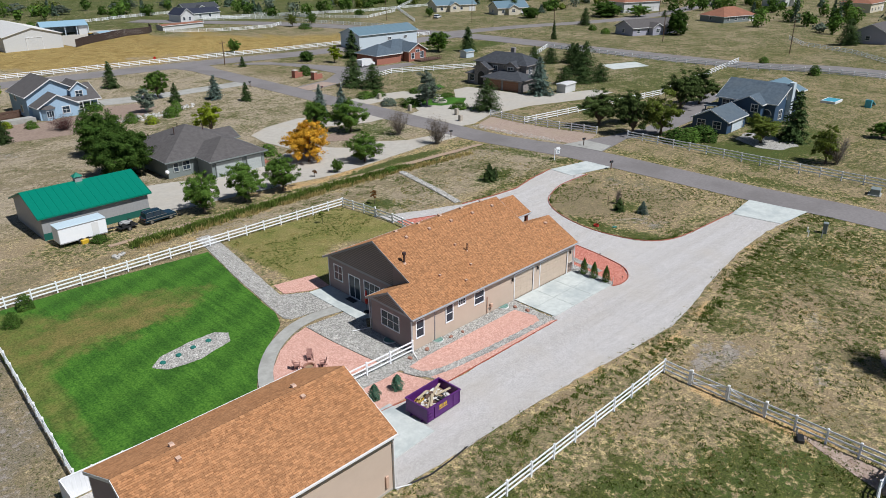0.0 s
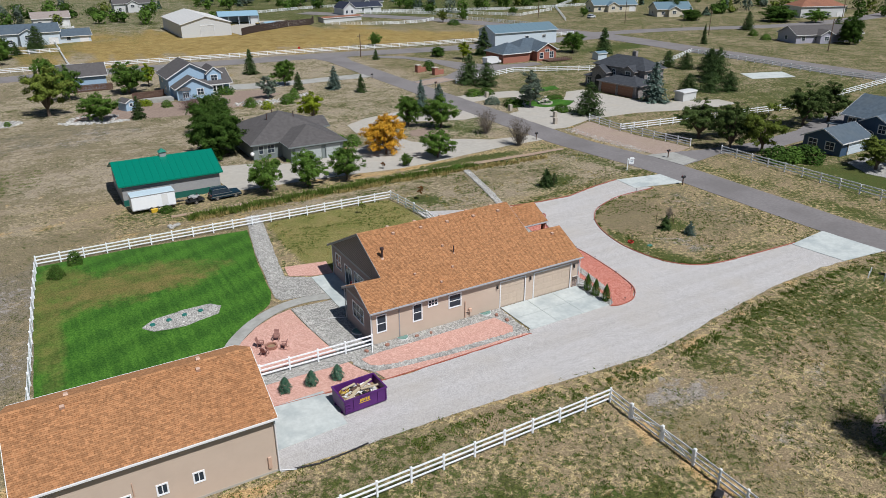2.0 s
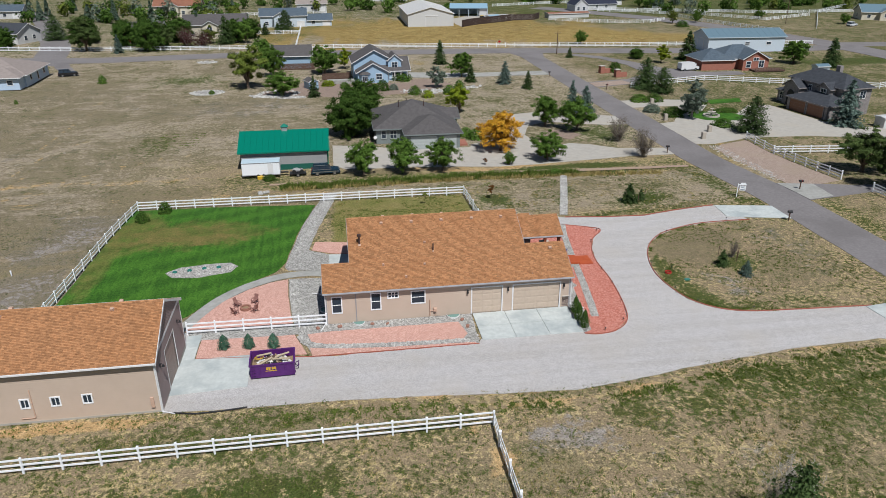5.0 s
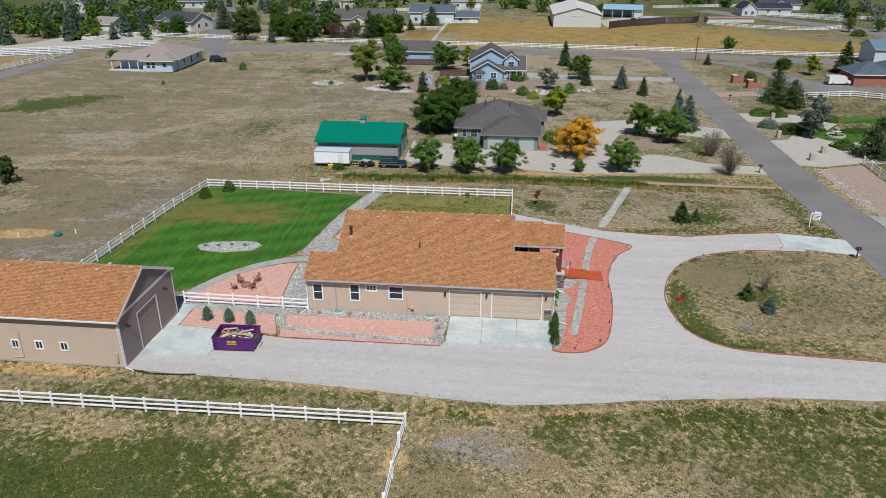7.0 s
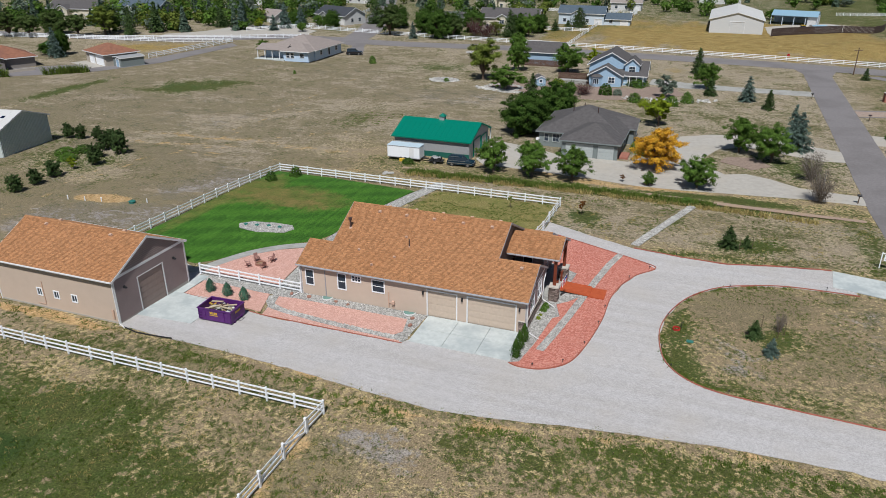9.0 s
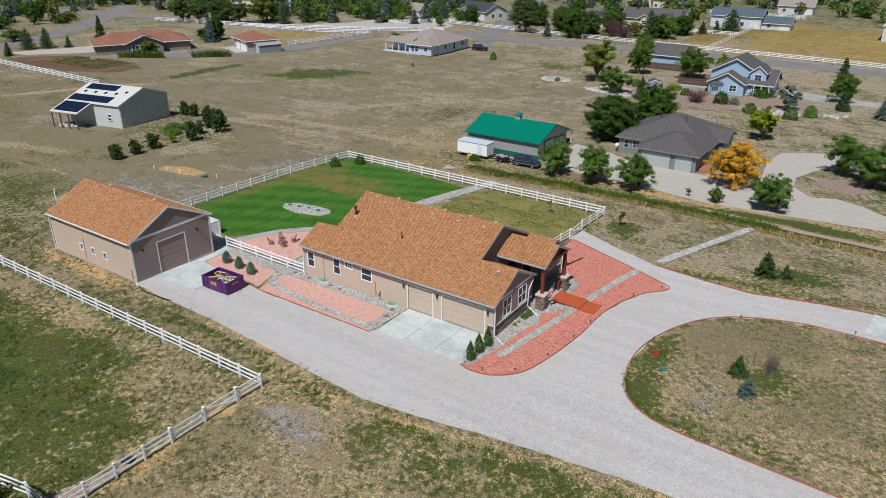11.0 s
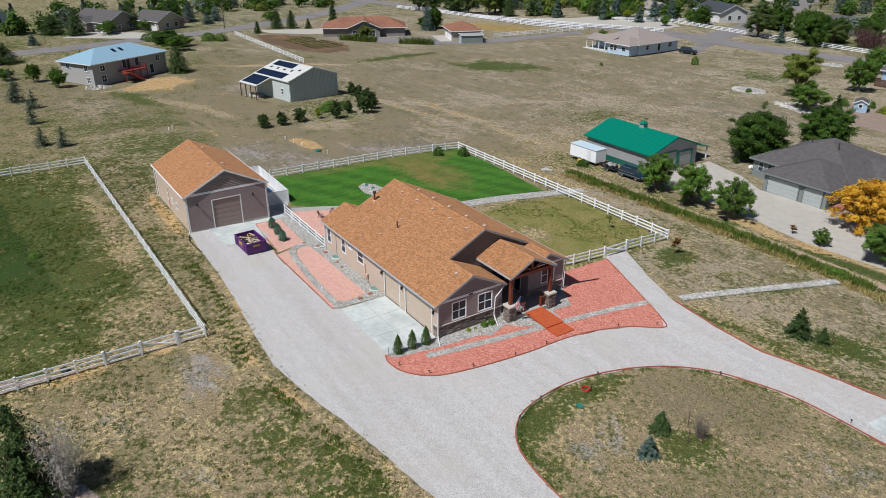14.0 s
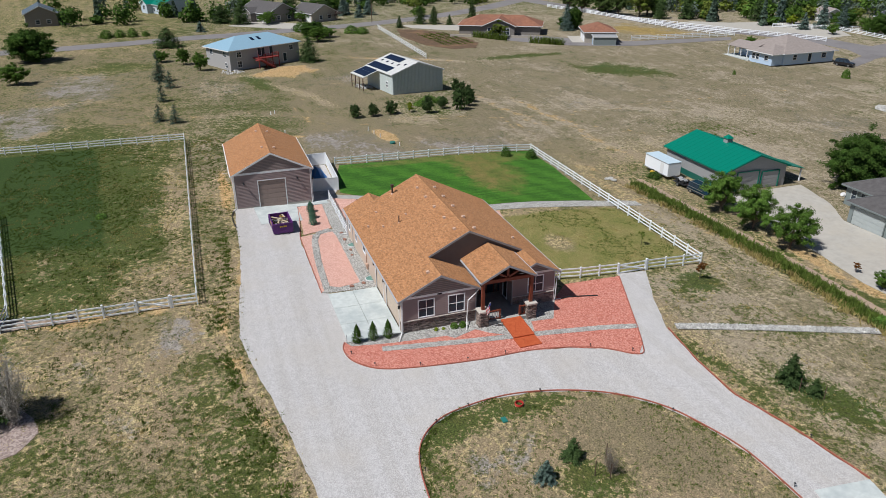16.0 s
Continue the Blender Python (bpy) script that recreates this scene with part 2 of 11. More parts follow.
M_STONE = surface("river_stone", (0.26, 0.25, 0.23), (0.56, 0.54, 0.505), 1.3, 0.8, bump=0.2, island=0.34)
M_EDGE = paint("salmon_red_edging", (0.42, 0.13, 0.085), 0.6, vary=0.4)
M_BROWN_EDGE = paint("brown_timber_edging", (0.12, 0.075, 0.05), 0.8)
M_CONC = surface("pale_concrete", (0.44, 0.465, 0.445), (0.555, 0.58, 0.555), 2.2, 0.85, (0.33, 0.365, 0.365), 0.32, 0.75, 0.15, 0.01)
M_CONC_OLD = surface("weathered_concrete", (0.30, 0.295, 0.27), (0.40, 0.39, 0.36), 2.0, 0.9, (0.24, 0.235, 0.21), 0.4, 0.6, 0.2, 0.01)
M_CONC_TAN = surface("tan_concrete", (0.365, 0.338, 0.297), (0.45, 0.418, 0.368), 1.2, 0.88, (0.42, 0.375, 0.31), 0.2, 0.6, 0.15, 0.01)
M_ROAD = surface("worn_asphalt", (0.172, 0.158, 0.155), (0.236, 0.217, 0.213), 2.5, 0.9, (0.14, 0.127, 0.122), 0.12, 0.55, 0.25, 0.01)
M_SHINGLE = surface("orange_brown_shingle", (0.272, 0.124, 0.052), (0.455, 0.232, 0.110), 8.0, 0.92, (0.34, 0.152, 0.062), 0.25, 0.35, 0.7, 0.016, island=0.24)
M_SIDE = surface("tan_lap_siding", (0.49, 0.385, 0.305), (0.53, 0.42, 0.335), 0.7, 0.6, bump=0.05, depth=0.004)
# end and wing walls: tan siding again, with their shade put into the colour
M_SIDE_SHADED = surface("taupe_lap_siding", (0.285, 0.216, 0.203), (0.322, 0.246, 0.231), 0.7, 0.6, bump=0.05, depth=0.004)
# gable tops and entry wall: roof shade put in as a darker colour
M_GABLE_SHADED = surface("grey_taupe_gable_panel", (0.175, 0.145, 0.13), (0.205, 0.17, 0.155), 0.9, 0.65, bump=0.08, depth=0.004)
M_WHITE = paint("white_vinyl", (0.85, 0.86, 0.875), 0.4, vary=0.05)
M_TRIM = paint("white_trim_paint", (0.74, 0.73, 0.72), 0.5, vary=0.06)
M_FASCIA = paint("grey_fascia_paint", (0.33, 0.32, 0.33), 0.5)
M_GLASS = glass_dark("window_glass", (0.035, 0.05, 0.068))
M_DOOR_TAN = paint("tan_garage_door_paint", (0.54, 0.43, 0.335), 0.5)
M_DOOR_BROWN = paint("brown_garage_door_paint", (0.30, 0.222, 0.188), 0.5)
M_BLACK = paint("black_metal", (0.02, 0.02, 0.022), 0.5)
M_TIMBER = paint("red_brown_stained_timber", (0.20, 0.045, 0.02), 0.55, vary=0.3)
M_DECK = surface("orange_red_stained_deck", (0.40, 0.075, 0.025), (0.50, 0.11, 0.04), 3.0, 0.6, bump=0.2, depth=0.005)
M_VENEER = surface("brown_stone_veneer", (0.10, 0.075, 0.065), (0.30, 0.235, 0.20), 4.0, 0.85, bump=0.5, depth=0.02, per_object=0.5, kind="object")
M_CAP = paint("pale_stone_cap", (0.52, 0.47, 0.41), 0.8)
M_VENT = paint("tan_roof_vent", (0.58, 0.39, 0.29), 0.6)
M_PIPE = paint("dark_rusty_pipe", (0.07, 0.04, 0.035), 0.6)
M_PURPLE = paint("purple_container_paint", (0.10, 0.020, 0.155), 0.45, vary=0.3, scale=1.2)
M_YELLOW = paint("yellow_sign_paint", (0.75, 0.38, 0.03), 0.5)
M_LUMBER = paint("scrap_lumber", (0.54, 0.44, 0.30), 0.8, vary=0.35)
M_CARD = paint("torn_cardboard", (0.32, 0.22, 0.13), 0.85, vary=0.3)
M_PLASTER = paint("white_plaster_scrap", (0.68, 0.66, 0.62), 0.85, vary=0.2)
M_WELL = paint("pale_green_well_cover", (0.17, 0.30, 0.26), 0.35)
M_RED_CLOTH = paint("red_umbrella_cloth", (0.45, 0.03, 0.02), 0.8)
M_CHAIR = paint("brown_patio_chair", (0.30, 0.155, 0.13), 0.6)
M_FIRE = paint("clay_fire_ring_block", (0.36, 0.18, 0.13), 0.9, vary=0.3)
M_LID = paint("green_plastic_lid", (0.02, 0.16, 0.13), 0.5)
M_BARK = surface("tree_bark", (0.07, 0.05, 0.035), (0.16, 0.12, 0.09), 5, 0.9, bump=0.5, kind="object")
M_BARK_PALE = surface("pale_grey_bark", (0.22, 0.20, 0.175), (0.38, 0.35, 0.31), 5, 0.9, bump=0.4, kind="object")
M_LEAF = leaf_material("green_leaves", (0.050, 0.104, 0.017), (0.142, 0.236, 0.043))
M_LEAF_DARK = leaf_material("dark_green_leaves", (0.034, 0.076, 0.014), (0.085, 0.145, 0.027))
M_LEAF_DUSK = leaf_material("dusky_green_leaves", (0.042, 0.07, 0.02), (0.12, 0.165, 0.05))
M_LEAF_LIME = leaf_material("lime_green_leaves", (0.14, 0.2, 0.014), (0.29, 0.34, 0.03))
M_LEAF_OLIVE = leaf_material("olive_leaves", (0.08, 0.115, 0.02), (0.19, 0.225, 0.045))
M_LEAF_ORANGE = leaf_material("orange_autumn_leaves", (0.42, 0.2, 0.016), (0.68, 0.42, 0.05))
M_LEAF_SILVER = leaf_material("silvery_leaves", (0.10, 0.135, 0.10), (0.20, 0.24, 0.18))
M_NEEDLE = leaf_material("dark_pine_needles", (0.034, 0.064, 0.022), (0.092, 0.135, 0.045))
M_NEEDLE_BLUE = leaf_material("blue_spruce_needles", (0.07, 0.112, 0.09), (0.17, 0.228, 0.19))
M_NEEDLE_DIM = leaf_material("grey_green_needles", (0.045, 0.075, 0.05), (0.115, 0.155, 0.11))
M_NEEDLE_TEAL = leaf_material("teal_green_needles", (0.05, 0.12, 0.075), (0.13, 0.24, 0.16))
M_TWIG = leaf_material("bare_grey_twigs", (0.13, 0.105, 0.085), (0.23, 0.19, 0.155))
M_TWIG_PALE = leaf_material("bare_pale_twigs", (0.34, 0.31, 0.27), (0.54, 0.50, 0.45))
M_TWIG_RED = leaf_material("maroon_twigs", (0.07, 0.03, 0.03), (0.13, 0.065, 0.06))
M_ROSE_BED = stones_material("rose_grey_gravel", (0.22, 0.165, 0.145), (0.32, 0.245, 0.215), (0.42, 0.34, 0.30), 8, 0.6, 0.03)
M_REED = leaf_material("dry_reeds", (0.29, 0.225, 0.08), (0.50, 0.41, 0.165))
M_REED_GREEN = leaf_material("green_reeds", (0.060, 0.098, 0.017), (0.150, 0.195, 0.04))
M_SEEDLING = leaf_material("red_brown_leaves", (0.13, 0.05, 0.015), (0.24, 0.11, 0.035))


# ---- mesh tools ----
class Build:
    """Collects boxes, prisms and tubes into one mesh."""

    def __init__(self):
        self.v, self.f = [], []

    def add(self, verts, faces):
        k = len(self.v)
        self.v += [tuple(p) for p in verts]
        self.f += [tuple(i + k for i in q) for q in faces]
        return self

    def box(self, x0, y0, z0, x1, y1, z1, m=None):
        v = [Vector(p) for p in ((x0, y0, z0), (x1, y0, z0), (x1, y1, z0), (x0, y1, z0), (x0, y0, z1), (x1, y0, z1), (x1, y1, z1), (x0, y1, z1))]
        if m:
            v = [m @ p for p in v]
        return self.add(v, [(0, 3, 2, 1), (4, 5, 6, 7), (0, 1, 5, 4), (1, 2, 6, 5), (2, 3, 7, 6), (3, 0, 4, 7)])

    def chamfer(self, x0, y0, z0, x1, y1, z1, c=0.02, m=None):
        """A box with its upright and top edges cut off."""
        ring = lambda a, z: [(x0 + a + c, y0 + a, z), (x1 - a - c, y0 + a, z), (x1 - a, y0 + a + c, z), (x1 - a, y1 - a - c, z),
                             (x1 - a - c, y1 - a, z), (x0 + a + c, y1 - a, z), (x0 + a, y1 - a - c, z), (x0 + a, y0 + a + c, z)]
        v = [Vector(p) for p in ring(0, z0) + ring(0, z1 - c) + ring(c, z1)]
        if m:
            v = [m @ p for p in v]
        f = [tuple(range(7, -1, -1)), tuple(range(16, 24))]
        for k in range(2):
            f += [(8 * k + i, 8 * k + (i + 1) % 8, 8 * k + 8 + (i + 1) % 8, 8 * k + 8 + i) for i in range(8)]
        return self.add(v, f)

    def prism(self, points, z0, z1, m=None):
        """An upright prism on a plan outline given anticlockwise."""
        k = len(points)
        v = [Vector((x, y, z0)) for x, y in points] + [Vector((x, y, z1)) for x, y in points]
        if m:
            v = [m @ p for p in v]
        return self.add(v, [tuple(range(k - 1, -1, -1)), tuple(range(k, 2 * k))] + [(i, (i + 1) % k, k + (i + 1) % k, k + i) for i in range(k)])

    def slab(self, corners, thick):
        """A plate whose upper face has these corners; it goes down by its thickness."""
        k = len(corners)
        v = [Vector(p) for p in corners]
        n = (v[1] - v[0]).cross(v[2] - v[0]).normalized()
        v += [p - n * thick for p in v]
        return self.add(v, [tuple(range(k)), tuple(range(2 * k - 1, k - 1, -1))] + [(i, k + i, k + (i + 1) % k, (i + 1) % k) for i in range(k)])

    def tube(self, a, b, r0, r1=None, sides=8, caps=True):
        a, b = Vector(a), Vector(b)
        r1 = r0 if r1 is None else r1
        q = (b - a).to_track_quat("Z", "Y").to_matrix()
        ring = [q @ Vector((math.cos(t), math.sin(t), 0)) for t in (2 * math.pi * i / sides for i in range(sides))]
        v = [a + p * r0 for p in ring] + [b + p * r1 for p in ring]
        f = [(i, (i + 1) % sides, sides + (i + 1) % sides, sides + i) for i in range(sides)]
        if caps:
            f += [tuple(range(sides - 1, -1, -1)), tuple(range(sides, 2 * sides))]
        return self.add(v, f)

    def path(self, points, r, sides=7):
        """One bent tube through the points."""
        p = [Vector(q) for q in points]
        v = []
        for i, c in enumerate(p):
            d = (p[min(i + 1, len(p) - 1)] - p[max(i - 1, 0)]).normalized()
            side = d.cross(Vector((0.31, 0.17, 0.93))).normalized()
            up = side.cross(d)
            v += [c + (side * math.cos(t) + up * math.sin(t)) * r for t in (2 * math.pi * k / sides for k in range(sides))]
        f = [(i * sides + k, i * sides + (k + 1) % sides, (i + 1) * sides + (k + 1) % sides, (i + 1) * sides + k) for i in range(len(p) - 1) for k in range(sides)]
        f += [tuple(range(sides - 1, -1, -1)), tuple(range(len(v) - sides, len(v)))]
        return self.add(v, f)

    def mesh(self, name, material):
        me = bpy.data.meshes.new(name)
        me.from_pydata(self.v, [], self.f)
        me.materials.append(material)
        me.update()
        return me


def part(name, build, material, parent, label="", m=None):
    """One mesh object under a thing or a part. build: a Build, or a mesh that is shared."""
    me = build.mesh(name, material) if isinstance(build, Build) else build
    ob = new(name, me)
    ob.parent = parent
    if m is not None:
        ob.matrix_basis = m
    return tagged(ob, label)


def thing(name, label, category, at=(0, 0, 0), turn=0.0, group="", kind=""):
    """A top-level Empty at the base of a thing."""
    ob = new(name)
    ob.matrix_basis = pose(*at, 0, 0, turn)
    ob.empty_display_size = 0.2
    return tagged(ob, label, category, group, kind)


def single(name, build, material, label, category, group="", kind="", m=None):
    ob = new(name, build.mesh(name, material) if isinstance(build, Build) else build)
    if m is not None:
        ob.matrix_basis = m
    return tagged(ob, label, category, group, kind)


# ---- ground sheets ----
def wavy(points, step=0.8, amount=0.12, scale=0.7):
    """A closed outline, cut into short steps and pushed about by noise."""
    out = []
    for (ax, ay), (bx, by) in zip(points, points[1:] + points[:1]):
        k = max(1, int(math.hypot(bx - ax, by - ay) / step))
        for i in range(k):
            x, y = ax + (bx - ax) * i / k, ay + (by - ay) * i / k
            d = noise.noise_vector((x * scale, y * scale, 3.0)) + 0.5 * noise.noise_vector((x * scale * 3, y * scale * 3, 9.0))
            out.append((x + amount * d.x, y + amount * d.y))
    return out


def round_line(points, closed=False, steps=6):
    """A smooth line through the points."""
    p = [Vector((*q, 0)) for q in points]
    n, out = len(p), []
    for i in range(n if closed else n - 1):
        a, b, c, d = (p[(i + k) % n] if closed else p[min(n - 1, max(0, i + k))] for k in (-1, 0, 1, 2))
        for s in range(steps):
            u = s / steps
            v = 0.5 * (2 * b + (c - a) * u + (2 * a - 5 * b + 4 * c - d) * u * u + (3 * b - a - 3 * c + d) * u ** 3)
            out.append((v.x, v.y))
    return out if closed else out + [tuple(p[-1][:2])]


def inside(x, y, poly):
    hit = False
    for (ax, ay), (bx, by) in zip(poly, poly[1:] + poly[:1]):
        if (ay > y) != (by > y) and x < (bx - ax) * (y - ay) / (by - ay) + ax:
            hit = not hit
    return hit


def sheet(name, outline, material, lift, label, category, kind="structure", depth=0.06):
    """A thin layer on the ground that follows its height, with an edge of its own."""
    bm = bmesh.new()
    k = len(outline)
    flat, _, tris, *_ = geometry.delaunay_2d_cdt([Vector(p) for p in outline], [(i, (i + 1) % k) for i in range(k)], [], 1, 1e-4)
    spots = [bm.verts.new((p.x, p.y, 0)) for p in flat]
    for t in tris:
        c = sum((flat[i] for i in t), Vector((0, 0))) / 3
        if inside(c.x, c.y, outline):
            bm.faces.new([spots[i] for i in t])
    for v in [v for v in bm.verts if not v.link_faces]:
        bm.verts.remove(v)
    ys = [y for _, y in outline]
    cuts = [24 + 2 * k for k in range(8)] + [62 + 3 * k for k in range(11)]
    for c in cuts:
        if min(ys) < c < max(ys):
            bmesh.ops.bisect_plane(bm, geom=bm.verts[:] + bm.edges[:] + bm.faces[:], plane_co=(0, c, 0), plane_no=(0, 1, 0))
    bmesh.ops.recalc_face_normals(bm, faces=bm.faces[:])
    if bm.faces[:] and sum(f.normal.z * f.calc_area() for f in bm.faces) < 0:
        bmesh.ops.reverse_faces(bm, faces=bm.faces[:])
    for v in bm.verts:
        v.co.z = ground_z(v.co.x, v.co.y) + lift
    edge = [e for e in bm.edges if e.is_boundary]
    made = bmesh.ops.extrude_edge_only(bm, edges=edge)["geom"]
    for v in made:
        if isinstance(v, bmesh.types.BMVert):
            v.co.z -= depth
    me = bpy.data.meshes.new(name)
    bm.to_mesh(me)
    bm.free()
    me.materials.append(material)
    return tagged(new(name, me), label, category, "", kind)


def band(points, width):
    """The outline of a strip along a line."""
    left, right = [], []
    for i, (x, y) in enumerate(points):
        (ax, ay), (bx, by) = points[max(0, i - 1)], points[min(len(points) - 1, i + 1)]
        d = math.hypot(bx - ax, by - ay) or 1
        nx, ny = -(by - ay) / d * width / 2, (bx - ax) / d * width / 2
        left.append((x + nx, y + ny))
        right.append((x - nx, y - ny))
    return left + right[::-1]


def edging(name, points, material, label, width=0.08, high=0.07, lift=0.06):
    """A low border strip along a line on the ground."""
    b = Build()
    for (ax, ay), (bx, by) in zip(points, points[1:]):
        d = Vector((bx - ax, by - ay, 0))
        if d.length < 0.01:
            continue
        n = Vector((-d.y, d.x, 0)).normalized() * width / 2
        za, zb = ground_z(ax, ay) + lift, ground_z(bx, by) + lift
        p, q = Vector((ax, ay, 0)), Vector((bx, by, 0))
        low = [p - n, q - n, q + n, p + n]
        zs = [za, zb, zb, za]
        b.add([(v.x, v.y, z - 0.1) for v, z in zip(low, zs)] + [(v.x, v.y, z + high) for v, z in zip(low, zs)],
              [(0, 3, 2, 1), (4, 5, 6, 7), (0, 1, 5, 4), (1, 2, 6, 5), (2, 3, 7, 6), (3, 0, 4, 7)])
    return single(name, b, material, label, "edging", kind="structure")


